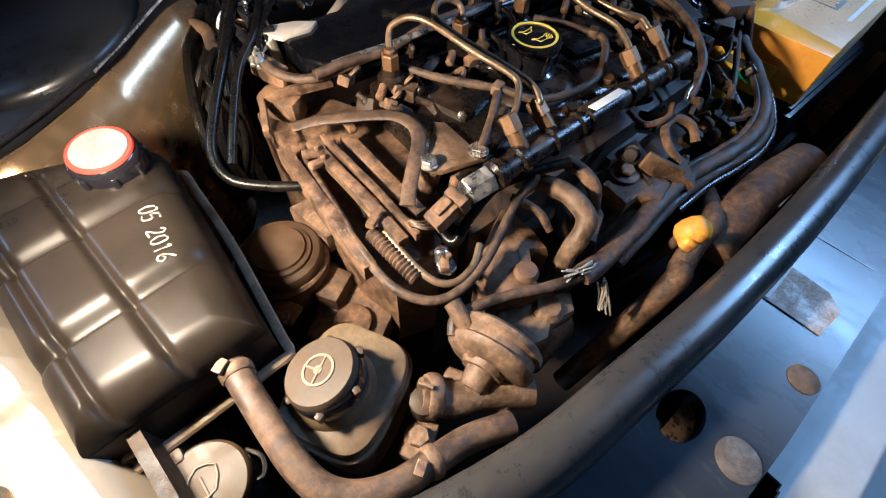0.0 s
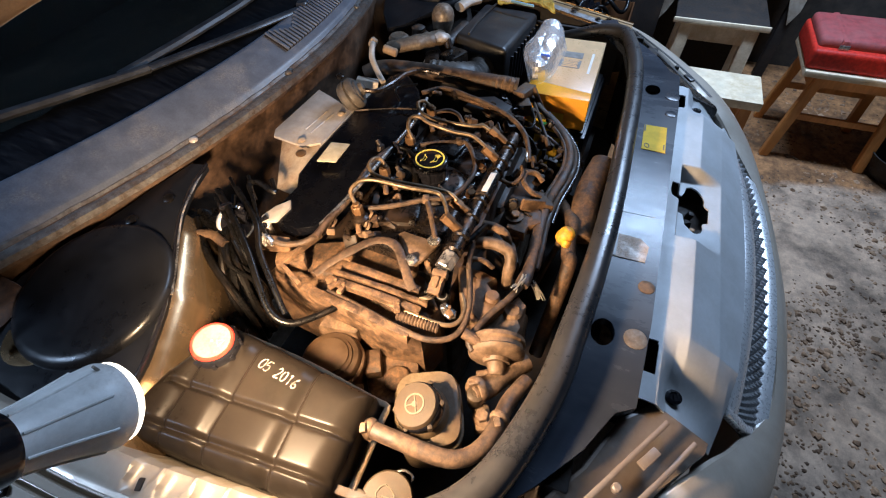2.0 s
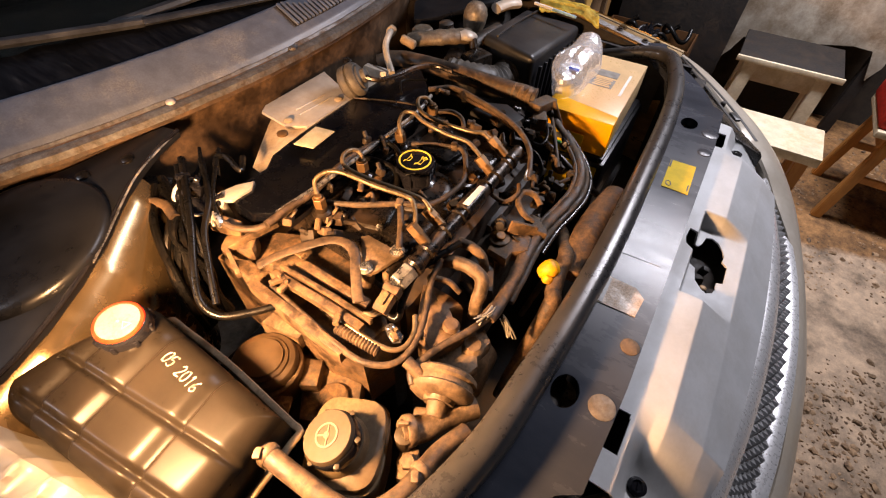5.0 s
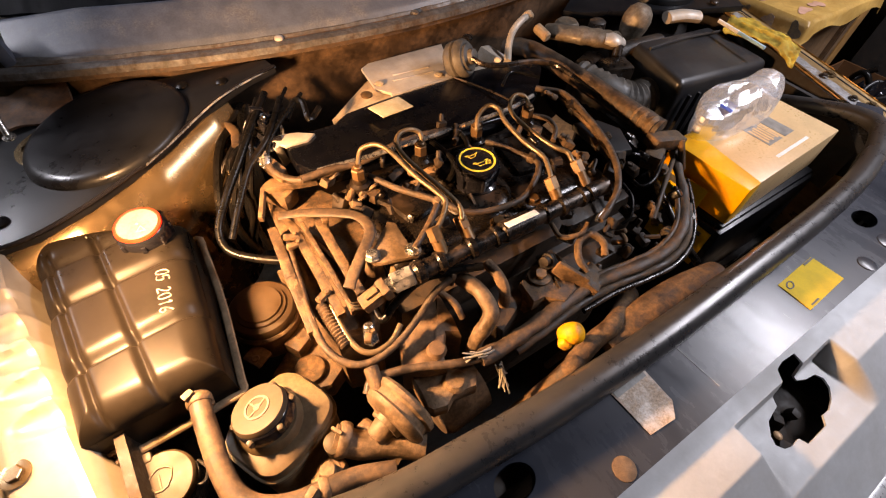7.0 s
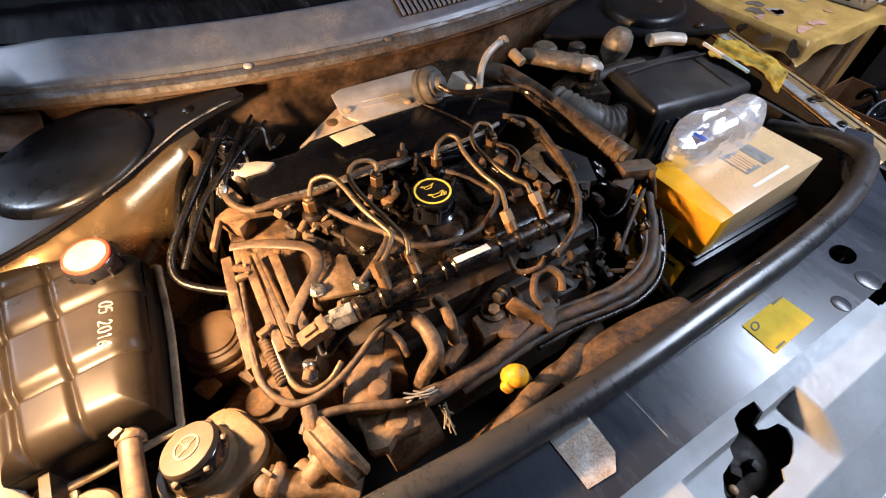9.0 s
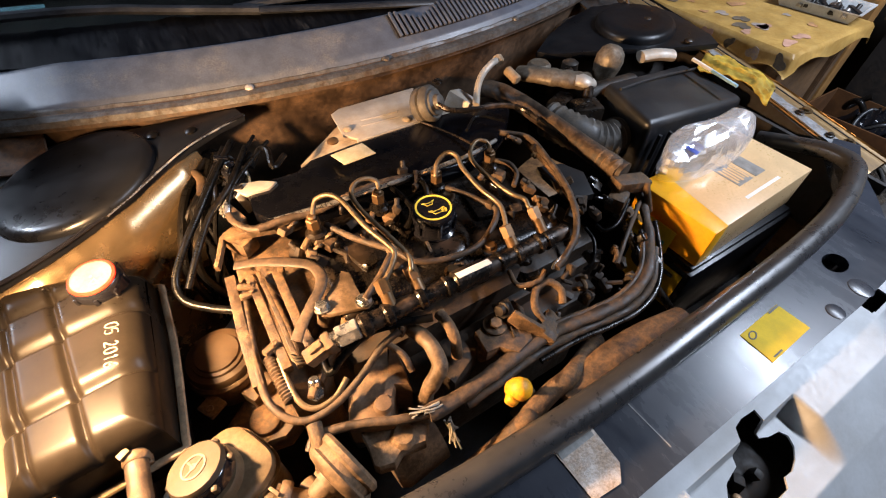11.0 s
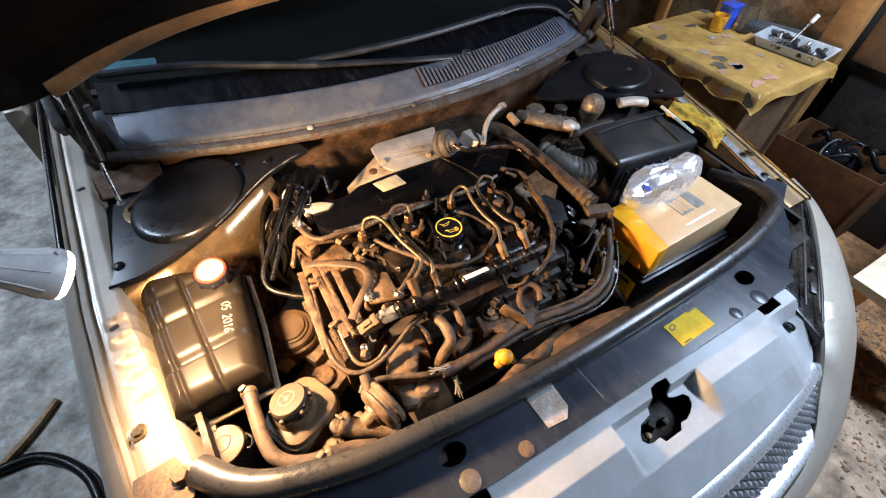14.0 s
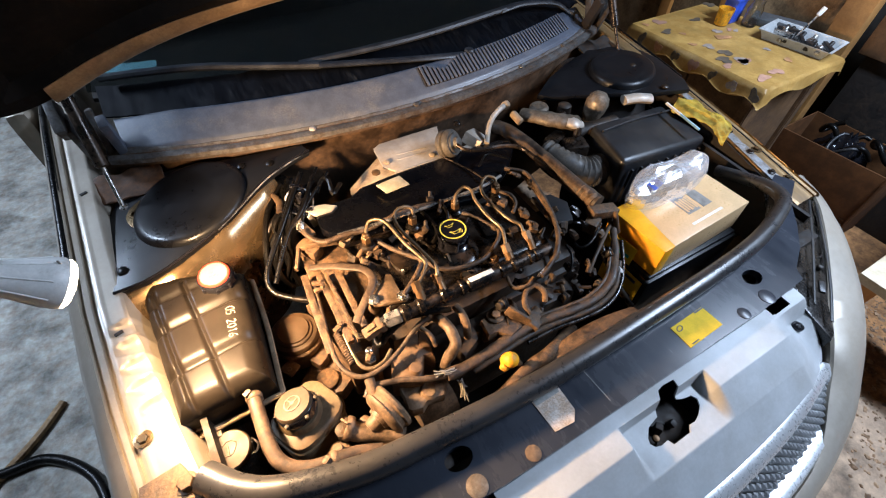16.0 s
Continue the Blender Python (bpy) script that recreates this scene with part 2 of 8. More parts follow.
GREY_BOX = mat("grey_black_plastic", (0.013, 0.0145, 0.018), (0.017, 0.0185, 0.022), 0.36, 0.0, 120, 0.04, (0.026, 0.023, 0.020), 0.36, 6, 0.55, soft=0.22)
RUBBER = mat("hose_rubber", (0.0028, 0.0028, 0.003), (0.004, 0.0038, 0.0038), 0.30, 0.0, 60, 0.03, (0.010, 0.0062, 0.0035), 0.26, 14, 0.55, spec=0.22)
WIPER_GREY = mat("weathered_wiper", (0.020, 0.022, 0.028), (0.030, 0.033, 0.040), 0.38, 0.0, 60, 0.03, (0.060, 0.062, 0.068), 0.30, 12, 0.6, soft=0.2)
HOSE_DUSTY = mat("dusty_hose", (0.0178, 0.0109, 0.0073), (0.0405, 0.0249, 0.0146), 0.50, 0.0, 50, 0.22, (0.0955, 0.0560, 0.0284), 0.46, 18, 0.82, blotch=0.45, soft=0.13)
CAST = mat("dusty_casting", (0.0243, 0.0140, 0.0073), (0.0648, 0.0367, 0.0181), 0.50, 0.0, 45, 0.45, (0.1538, 0.0857, 0.0388), 0.47, 18, 0.85, blotch=0.5, soft=0.12)
CAST_LIGHT = mat("light_dusty_alloy", (0.0810, 0.0524, 0.0290), (0.1336, 0.0874, 0.0532), 0.45, 0.3, 50, 0.30, (0.1700, 0.1049, 0.0557), 0.46, 18, 0.8, blotch=0.4, soft=0.13)
# darker copy of CAST: oily metal plus the shade of deep gaps
CAST_DARK = mat("shaded_oily_casting", (0.007, 0.0045, 0.003), (0.020, 0.0115, 0.006), 0.5, 0.1, 50, 0.30, (0.058, 0.031, 0.012), 0.36, 14, 0.9)
PIPE_STEEL = mat("tarnished_pipe", (0.18, 0.13, 0.078), (0.27, 0.205, 0.13), 0.34, 0.8, 70, 0.05, (0.10, 0.057, 0.024), 0.40, 20, 0.7, soft=0.2)
BRASS_NUT = mat("tarnished_nut", (0.15, 0.082, 0.034), (0.20, 0.115, 0.052), 0.40, 0.6, 60, 0.03, (0.10, 0.052, 0.02), 0.36, 12, 0.6, soft=0.25)
RAIL = mat("dark_steel_rail", (0.016, 0.014, 0.013), (0.030, 0.025, 0.022), 0.22, 0.6, 70, 0.06, (0.075, 0.042, 0.02), 0.34, 16, 0.7)
STEEL = mat("bright_steel", (0.55, 0.54, 0.52), (0.65, 0.64, 0.62), 0.25, 0.95, 140, 0.05, (0.25, 0.19, 0.13), 0.32, 20, 0.7)
SHIELD = mat("grey_heat_shield", (0.46, 0.425, 0.385), (0.54, 0.50, 0.46), 0.42, 0.35, 30, 0.06, (0.36, 0.28, 0.19), 0.40, 9, 0.7, soft=0.22)
SHIELD_TAN = mat("stained_heat_shield", (0.46, 0.355, 0.23), (0.55, 0.44, 0.30), 0.5, 0.30, 30, 0.08, (0.20, 0.118, 0.06), 0.42, 8, 0.75, soft=0.2)
TANK = mat("tank_plastic", (0.0080, 0.0066, 0.0053), (0.0108, 0.0090, 0.0072), 0.27, 0.0, 40, 0.02, (0.017, 0.0130, 0.0093), 0.42, 7, 0.40, blotch=0.35, soft=0.25, spec=0.125)
TANK_SEAM = mat("tank_seam", (0.22, 0.165, 0.105), (0.28, 0.215, 0.14), 0.45, 0.0, 60, 0.05, (0.14, 0.09, 0.05), 0.4, 14)
PALE_PLASTIC = mat("yellowed_plastic", (0.115, 0.084, 0.047), (0.155, 0.115, 0.068), 0.34, 0.0, 50, 0.05, (0.06, 0.034, 0.014), 0.42, 10, 0.7, soft=0.2, spec=0.35)
WASHER_BLUE = mat("faded_washer_lid", (0.036, 0.027, 0.018), (0.052, 0.038, 0.025), 0.42, 0.0, 60, 0.06, (0.066, 0.042, 0.021), 0.42, 14, 0.8, soft=0.2, spec=0.3)
FIREWALL = mat("rusty_firewall", (0.030, 0.0175, 0.0098), (0.048, 0.028, 0.0155), 0.50, 0.1, 30, 0.12, (0.085, 0.047, 0.023), 0.46, 9, 0.75, blotch=0.55, soft=0.16)
# near-black: dark metal, with the bay's deep shade put into the colour
BAY_DARK = mat("dark_metal_and_shade", (0.007, 0.005, 0.004), (0.015, 0.010, 0.007), 0.75, 0.0, 30, 0.2, (0.035, 0.020, 0.010), 0.34, 7, 0.9)
COWL = mat("grey_cowl_plastic", (0.074, 0.086, 0.116), (0.090, 0.102, 0.132), 0.40, 0.0, 110, 0.05, (0.16, 0.15, 0.145), 0.26, 7, 0.7, blotch=0.2)
COWL_DIRTY = mat("weathered_scuttle", (0.0016, 0.0022, 0.0042), (0.0040, 0.0050, 0.0080), 0.55, 0.0, 26, 0.08, (0.030, 0.031, 0.033), 0.20, 12, 0.9, soft=0.10, stretch=(1.6, 0.22, 0.4), spec=0.15)
RUST = mat("rust_brown_plate", (0.07, 0.030, 0.012), (0.13, 0.058, 0.022), 0.7, 0.1, 45, 0.2, (0.04, 0.02, 0.01), 0.42, 12, 0.85)
LIP = mat("rusty_lip", (0.080, 0.080, 0.082), (0.14, 0.138, 0.136), 0.42, 0.25, 45, 0.1, (0.050, 0.030, 0.016), 0.44, 14, 0.8)
CHROME = mat("chrome", (0.76, 0.77, 0.78), (0.79, 0.80, 0.81), 0.30, 0.6, 60, 0.0, (0.68, 0.68, 0.68), 0.2, 15, 0.36, blotch=0.05)
PALE_PAPER = mat("pale_paper", (0.50, 0.42, 0.27), (0.58, 0.50, 0.34), 0.6, 0.0, 60, 0.05, (0.36, 0.28, 0.15), 0.36, 10, 0.8, soft=0.2)
GREY_FLANGE = mat("bare_grey_flange", (0.26, 0.27, 0.285), (0.36, 0.37, 0.385), 0.38, 0.45, 50, 0.08, (0.10, 0.062, 0.030), 0.42, 16, 0.7, soft=0.14)
TRAY_WHITE = mat("smoky_tray", (0.40, 0.41, 0.41), (0.46, 0.47, 0.47), 0.35, 0.0, 60, 0.03, (0.30, 0.29, 0.27), 0.3, 12, 0.6, blotch=0.15)
GREY_RUBBER = mat("dusty_grey_rubber", (0.050, 0.044, 0.038), (0.075, 0.066, 0.057), 0.5, 0.0, 60, 0.08, (0.10, 0.075, 0.05), 0.36, 12, 0.8)
DARK_BOARD = mat("dark_brown_board", (0.115, 0.062, 0.026), (0.15, 0.085, 0.038), 0.65, 0.0, 30, 0.15, (0.07, 0.038, 0.018), 0.42, 5, 0.8)
MESH_GRILLE = mat("dark_grille", (0.30, 0.31, 0.32), (0.36, 0.37, 0.38), 0.30, 0.5, 60, 0.02, (0.18, 0.18, 0.18), 0.32, 20, 0.6)
# dark lining, with the shade under the bonnet put into its colour
HOOD_UNDER = mat("shaded_hood_underside", (0.0060, 0.0044, 0.0034), (0.0090, 0.0066, 0.0048), 0.75, 0.0, 25, 0.15, (0.018, 0.012, 0.0075), 0.34, 4, 0.9, spec=0.08)
# edge colour raised in place of lamplight that misses it
HOOD_EDGE = mat("lamplit_hood_edge", (0.36, 0.225, 0.105), (0.46, 0.30, 0.145), 0.36, 0.4, 60, 0.05, (0.17, 0.095, 0.042), 0.38, 10, 0.65, soft=0.2)
WHITE = mat("white_plastic", (0.72, 0.72, 0.70), (0.80, 0.80, 0.78), 0.40, 0.0, 80, 0.05, (0.42, 0.38, 0.32), 0.20, 18, 0.7, blotch=0.12)
DISC = mat("white_cap_disc", (0.145, 0.140, 0.132), (0.18, 0.173, 0.163), 0.5, 0.0, 60, 0.02, (0.12, 0.108, 0.094), 0.34, 30, 0.6, blotch=0.15, spec=0.25)
RED = mat("red_plastic", (0.42, 0.022, 0.008), (0.48, 0.032, 0.012), 0.45, 0.0, 80, 0.04, blotch=0.12, spec=0.25)
INK = mat("white_paint_mark", (0.30, 0.28, 0.24), (0.40, 0.37, 0.32), 0.6, 0.0, 200, 0.05, (0.04, 0.032, 0.024), 0.45, 60, 0.7, blotch=0.12)
YELLOW_INK = mat("yellow_print", (0.72, 0.56, 0.06), (0.80, 0.62, 0.09), 0.5, 0.0, 200, 0.02, blotch=0.12)
PALE_INK = mat("pale_print", (0.12, 0.095, 0.06), (0.15, 0.12, 0.08), 0.6, 0.0, 200, 0.02, blotch=0.12)
DARK_INK = mat("dark_print", (0.05, 0.055, 0.06), (0.09, 0.095, 0.10), 0.6, 0.0, 120, 0.02)
YELLOW_LABEL = mat("yellow_label", (0.76, 0.50, 0.018), (0.80, 0.54, 0.026), 0.55, 0.0, 160, 0.02, (0.62, 0.41, 0.03), 0.28, 12, 0.6, blotch=0.12, soft=0.2, spec=0.12)
FOIL_LABEL = mat("worn_foil_label", (0.52, 0.44, 0.37), (0.66, 0.60, 0.55), 0.45, 0.25, 110, 0.25, (0.42, 0.30, 0.21), 0.50, 26, 0.7)
YELLOW_KNOB = mat("yellow_handle", (0.80, 0.34, 0.008), (0.86, 0.40, 0.012), 0.40, 0.0, 60, 0.08, (0.26, 0.135, 0.025), 0.38, 30, 0.7, spec=0.35)
CARTON_TOP = mat("tan_carton", (0.66, 0.45, 0.235), (0.70, 0.485, 0.26), 0.30, 0.0, 60, 0.02, (0.58, 0.385, 0.195), 0.28, 8, 0.42, blotch=0.10, soft=0.25)
CARTON_ORANGE = mat("orange_carton", (0.92, 0.42, 0.010), (0.95, 0.47, 0.016), 0.34, 0.0, 60, 0.02, (0.86, 0.34, 0.01), 0.25, 8, 0.48, blotch=0.10, soft=0.25, spec=0.35)
CARTON_GREY = mat("grey_print", (0.22, 0.22, 0.21), (0.27, 0.27, 0.26), 0.4, 0.0, 120, 0.02)
RAG = mat("yellow_rag", (0.48, 0.31, 0.02), (0.56, 0.38, 0.03), 0.85, 0.0, 120, 0.25, (0.26, 0.17, 0.02), 0.42, 9, 0.9, soft=0.25)
GREEN = mat("green_plastic", (0.02, 0.30, 0.18), (0.03, 0.36, 0.22), 0.40, 0.0, 90, 0.05, (0.05, 0.20, 0.14), 0.25, 12, 0.6, blotch=0.12)
BAKELITE = mat("black_socket", (0.006, 0.006, 0.008), (0.010, 0.010, 0.013), 0.14, 0.0, 120, 0.02, (0.03, 0.03, 0.03), 0.18, 14, 0.4, blotch=0.1)
CABLE_GREY = mat("grey_cable", (0.30, 0.27, 0.22), (0.36, 0.33, 0.28), 0.6, 0.0, 90, 0.08)
TEAL_PAPER = mat("teal_paper", (0.42, 0.78, 0.86), (0.50, 0.84, 0.90), 0.6, 0.0, 60, 0.05)
PINE = mat("bare_pine", (0.66, 0.27, 0.055), (0.74, 0.34, 0.085), 0.5, 0.0, 30, 0.08, (0.44, 0.18, 0.04), 0.34, 6, 0.7, soft=0.2, stretch=(1, 1, 0.25))
GOLD_BOARD = mat("varnished_board", (0.38, 0.19, 0.055), (0.46, 0.24, 0.075), 0.5, 0.0, 30, 0.1, (0.22, 0.11, 0.035), 0.40, 5, 0.7, soft=0.25)
PINE_OLD = mat("old_board", (0.30, 0.19, 0.09), (0.40, 0.26, 0.13), 0.65, 0.0, 30, 0.2, (0.15, 0.09, 0.04), 0.45, 5, 0.85)
WHITE_WOOD = mat("white_painted_wood", (0.74, 0.62, 0.43), (0.78, 0.67, 0.49), 0.5, 0.0, 40, 0.05, (0.56, 0.42, 0.24), 0.40, 8, 0.7, blotch=0.2, soft=0.2)
CLOTH = mat("patterned_oilcloth", (0.43, 0.255, 0.066), (0.50, 0.31, 0.095), 0.42, 0.0, 25, 0.02, (0.33, 0.175, 0.038), 0.38, 8, 0.55, soft=0.22, spec=0.4)
RED_CLOTH = mat("red_case_cloth", (0.22, 0.033, 0.034), (0.26, 0.045, 0.045), 0.66, 0.0, 120, 0.12, (0.25, 0.085, 0.08), 0.42, 5, 0.8, soft=0.28, spec=0.3)
RED_BRIGHT = mat("red_case_side", (0.42, 0.017, 0.008), (0.50, 0.026, 0.012), 0.55, 0.0, 220, 0.15, spec=0.3)
WALL_BOARD = mat("stained_wall_board", (0.42, 0.36, 0.28), (0.50, 0.44, 0.35), 0.7, 0.0, 20, 0.1, (0.20, 0.14, 0.085), 0.44, 5, 0.85, soft=0.2)
CARDBOARD = mat("cardboard", (0.085, 0.034, 0.010), (0.11, 0.045, 0.014), 0.85, 0.0, 50, 0.08, (0.055, 0.023, 0.008), 0.38, 6, 0.9, soft=0.22, spec=0.2)
BLUE_PLASTIC = mat("blue_plastic", (0.03, 0.07, 0.45), (0.04, 0.09, 0.52), 0.4, 0.0, 60, 0.04)
WALL = mat("dark_garage_wall", (0.035, 0.026, 0.018), (0.06, 0.045, 0.031), 0.85, 0.0, 8, 0.3, (0.025, 0.02, 0.015), 0.5, 2, 0.95)
CEIL = mat("dark_boards", (0.06, 0.05, 0.04), (0.09, 0.075, 0.06), 0.85, 0.0, 12, 0.3)


def clear(name, colour, rough, ior=1.45):
    m = bpy.data.materials.new(name)
    m.use_nodes = True
    b = m.node_tree.nodes["Principled BSDF"]
    b.inputs["Base Color"].default_value = (*colour, 1)
    b.inputs["Transmission Weight"].default_value = 1
    b.inputs["Roughness"].default_value, b.inputs["IOR"].default_value = rough, ior
    return m


GLASS = clear("windscreen_glass", (0.22, 0.27, 0.28), 0.02)
LENS = clear("lens_glass", (0.95, 0.97, 1.0), 0.03)


def film():
    """Thin clear film: a bright glossy sheen over fine wrinkles, partly see-through."""
    m = bpy.data.materials.new("clear_film")
    m.use_nodes = True
    n, l = m.node_tree.nodes, m.node_tree.links
    n.remove(n["Principled BSDF"])
    see, shine, haze = n.new("ShaderNodeBsdfTransparent"), n.new("ShaderNodeBsdfGlossy"), n.new("ShaderNodeBsdfDiffuse")
    see.inputs[0].default_value = (0.93, 0.94, 0.96, 1)
    shine.inputs["Roughness"].default_value = 0.24
    shine.inputs["Color"].default_value = (0.92, 0.94, 0.97, 1)
    haze.inputs[0].default_value = (0.72, 0.75, 0.80, 1)
    tc, fold, bump = n.new("ShaderNodeTexCoord"), n.new("ShaderNodeTexVoronoi"), n.new("ShaderNodeBump")
    fold.feature = "DISTANCE_TO_EDGE"
    fold.inputs["Scale"].default_value = 24
    bump.inputs["Strength"].default_value, bump.inputs["Distance"].default_value = 0.55, 0.006
    l.new(tc.outputs["Object"], fold.inputs["Vector"])
    l.new(fold.outputs["Distance"], bump.inputs["Height"])
    l.new(bump.outputs[0], shine.inputs["Normal"])
    a, b = n.new("ShaderNodeMixShader"), n.new("ShaderNodeMixShader")
    a.inputs[0].default_value, b.inputs[0].default_value = 0.26, 0.80
    l.new(haze.outputs[0], a.inputs[2])
    l.new(shine.outputs[0], a.inputs[1])
    l.new(see.outputs[0], b.inputs[1])
    l.new(a.outputs[0], b.inputs[2])
    l.new(b.outputs[0], n["Material Output"].inputs["Surface"])
    return m


FILM = film()
JAR = clear("clear_jar", (0.85, 0.88, 0.88), 0.08)

GLOW = bpy.data.materials.new("lit_bulb_dome")
GLOW.use_nodes = True
GLOW.node_tree.nodes["Principled BSDF"].inputs["Emission Color"].default_value = (1.0, 0.80, 0.50, 1)
GLOW.node_tree.nodes["Principled BSDF"].inputs["Emission Strength"].default_value = 10


def floor_material():
    m = bpy.data.materials.new("dirty_concrete")
    m.use_nodes = True
    n, l = m.node_tree.nodes, m.node_tree.links
    b = n["Principled BSDF"]
    geo = n.new("ShaderNodeNewGeometry")
    big = n.new("ShaderNodeTexNoise")
    big.inputs["Scale"].default_value, big.inputs["Detail"].default_value, big.inputs["Roughness"].default_value = 1.7, 8, 0.65
    l.new(geo.outputs["Position"], big.inputs["Vector"])
    fine = n.new("ShaderNodeTexNoise")
    fine.inputs["Scale"].default_value, fine.inputs["Detail"].default_value, fine.inputs["Roughness"].default_value = 26, 12, 0.75
    l.new(geo.outputs["Position"], fine.inputs["Vector"])
    sep = n.new("ShaderNodeSeparateXYZ")
    l.new(geo.outputs["Position"], sep.inputs[0])
    slope = n.new("ShaderNodeMath")
    slope.operation, slope.inputs[1].default_value = "MULTIPLY_ADD", 0.22
    l.new(sep.outputs["Y"], slope.inputs[0])
    l.new(sep.outputs["X"], slope.inputs[2])
    side = n.new("ShaderNodeMapRange")
    side.inputs["From Min"].default_value, side.inputs["From Max"].default_value = 1.00, 1.20
    side.inputs["To Min"].default_value, side.inputs["To Max"].default_value = -0.30, 0.30
    l.new(slope.outputs[0], side.inputs["Value"])
    add = n.new("ShaderNodeMath")
    l.new(big.outputs["Fac"], add.inputs[0])
    l.new(side.outputs[0], add.inputs[1])
    ramp = n.new("ShaderNodeValToRGB")
    ramp.color_ramp.elements[0].position, ramp.color_ramp.elements[1].position = 0.46, 0.58
    l.new(add.outputs[0], ramp.inputs[0])
    # concrete goes beige towards +x: debris plus warm light put into the colour
    warm = n.new("ShaderNodeMapRange")
    warm.inputs["From Min"].default_value, warm.inputs["From Max"].default_value = -0.9, 0.1
    l.new(sep.outputs["X"], warm.inputs["Value"])
    dust_warmth = n.new("ShaderNodeMix")
    dust_warmth.data_type = "RGBA"
    dust_warmth.inputs[6].default_value, dust_warmth.inputs[7].default_value = (0.40, 0.425, 0.40, 1), (0.55, 0.375, 0.24, 1)
    l.new(warm.outputs[0], dust_warmth.inputs[0])
    grey = n.new("ShaderNodeMix")
    grey.data_type = "RGBA"
    grey.inputs[6].default_value = (0.25, 0.185, 0.13, 1)
    l.new(dust_warmth.outputs[2], grey.inputs[7])
    spread = n.new("ShaderNodeMapRange")
    spread.inputs["From Min"].default_value, spread.inputs["From Max"].default_value = 0.30, 0.70
    l.new(fine.outputs["Fac"], spread.inputs["Value"])
    stain = n.new("ShaderNodeTexNoise")
    stain.inputs["Scale"].default_value, stain.inputs["Detail"].default_value, stain.inputs["Roughness"].default_value = 5.5, 8, 0.7
    l.new(geo.outputs["Position"], stain.inputs["Vector"])
    patch = n.new("ShaderNodeMapRange")
    patch.inputs["From Min"].default_value, patch.inputs["From Max"].default_value = 0.36, 0.58
    patch.inputs["To Min"].default_value, patch.inputs["To Max"].default_value = 0.34, 1.12
    l.new(stain.outputs["Fac"], patch.inputs["Value"])
    l.new(spread.outputs[0], grey.inputs[0])
    soil = n.new("ShaderNodeMix")
    soil.data_type = "RGBA"
    soil.inputs[6].default_value, soil.inputs[7].default_value = (0.075, 0.031, 0.010, 1), (0.43, 0.21, 0.075, 1)
    l.new(spread.outputs[0], soil.inputs[0])
    both = n.new("ShaderNodeMix")
    both.data_type = "RGBA"
    l.new(ramp.outputs[0], both.inputs[0])
    l.new(grey.outputs[2], both.inputs[6])
    l.new(soil.outputs[2], both.inputs[7])
    worn = n.new("ShaderNodeMix")
    worn.data_type, worn.blend_type = "RGBA", "MULTIPLY"
    worn.inputs[0].default_value = 1
    l.new(both.outputs[2], worn.inputs[6])
    l.new(patch.outputs[0], worn.inputs[7])
    l.new(worn.outputs[2], b.inputs["Base Color"])
    b.inputs["Roughness"].default_value = 0.85
    bp = n.new("ShaderNodeBump")
    bp.inputs["Strength"].default_value, bp.inputs["Distance"].default_value = 0.35, 0.008
    l.new(fine.outputs["Fac"], bp.inputs["Height"])
    l.new(bp.outputs[0], b.inputs["Normal"])
    return m


FLOOR = floor_material()

# ---- the garage ----
def floor_fn(u, v):
    return Vector((-2.6 + 5.0 * u, -3.2 + 7.4 * v, 0))


tagged(link("floor", merge(sheet(floor_fn, 50, 60), rbox((-0.1, 0.5, -0.06), (5.0, 7.4, 0.1), 0)), FLOOR), "dirty concrete garage floor with brown soil trodden in", "floor", kind="structure")
tagged(link("wall_left", rbox((-2.65, 0.5, 1.2), (0.1, 7.4, 2.4), 0), WALL), "dark rough garage wall", "wall", kind="structure")
tagged(link("wall_right", rbox((2.45, 0.5, 1.2), (0.1, 7.4, 2.4), 0), WALL), "dark rough garage wall", "wall", kind="structure")
tagged(link("wall_front", rbox((-0.1, -3.25, 1.2), (5.0, 0.1, 2.4), 0), WALL), "dark rough garage wall", "wall", kind="structure")
tagged(link("wall_back", rbox((-0.1, 4.25, 1.2), (5.0, 0.1, 2.4), 0), WALL), "dark rough garage wall", "wall", kind="structure")
tagged(link("ceiling", rbox((-0.1, 0.5, 2.45), (5.2, 7.6, 0.1), 0), CEIL), "dark boarded garage ceiling", "ceiling", kind="structure")
fixture = thing("ceiling_lamp", (1.50, -0.32, 2.40), "cool white tube lamp under the garage ceiling", "ceiling lamp")
part("housing", rbox((1.50, -0.32, 2.355), (1.25, 0.20, 0.09), 0.01, (0, 0, 86)), WHITE, fixture)

fixture_2 = thing("ceiling_lamp", (-1.95, 1.9, 2.40), "cool white tube lamp under the garage ceiling", "ceiling lamp")
part("housing", rbox((-1.95, 1.9, 2.355), (0.85, 0.20, 0.09), 0.01, (0, 0, 90)), WHITE, fixture_2)

# ---- the car body ----
car = thing("car", (0, 1.0, 0), "champagne silver car with its bonnet open", "car")

FLANGE_IN = [(0.18, -0.668), (0.24, -0.673), (0.433, -0.706), (0.589, -0.729), (0.8, -0.742), (1.25, -0.752)]
FLANGE_OUT = [(0.18, -0.733), (0.271, -0.742), (0.442, -0.761), (0.644, -0.776), (1.25, -0.792)]
SHOULDER = [(0.18, -0.775), (0.319, -0.796), (0.554, -0.815), (0.753, -0.824), (1.25, -0.832)]


def rail_z(y):
    return 0.818 + 0.125 * (y - 0.376)


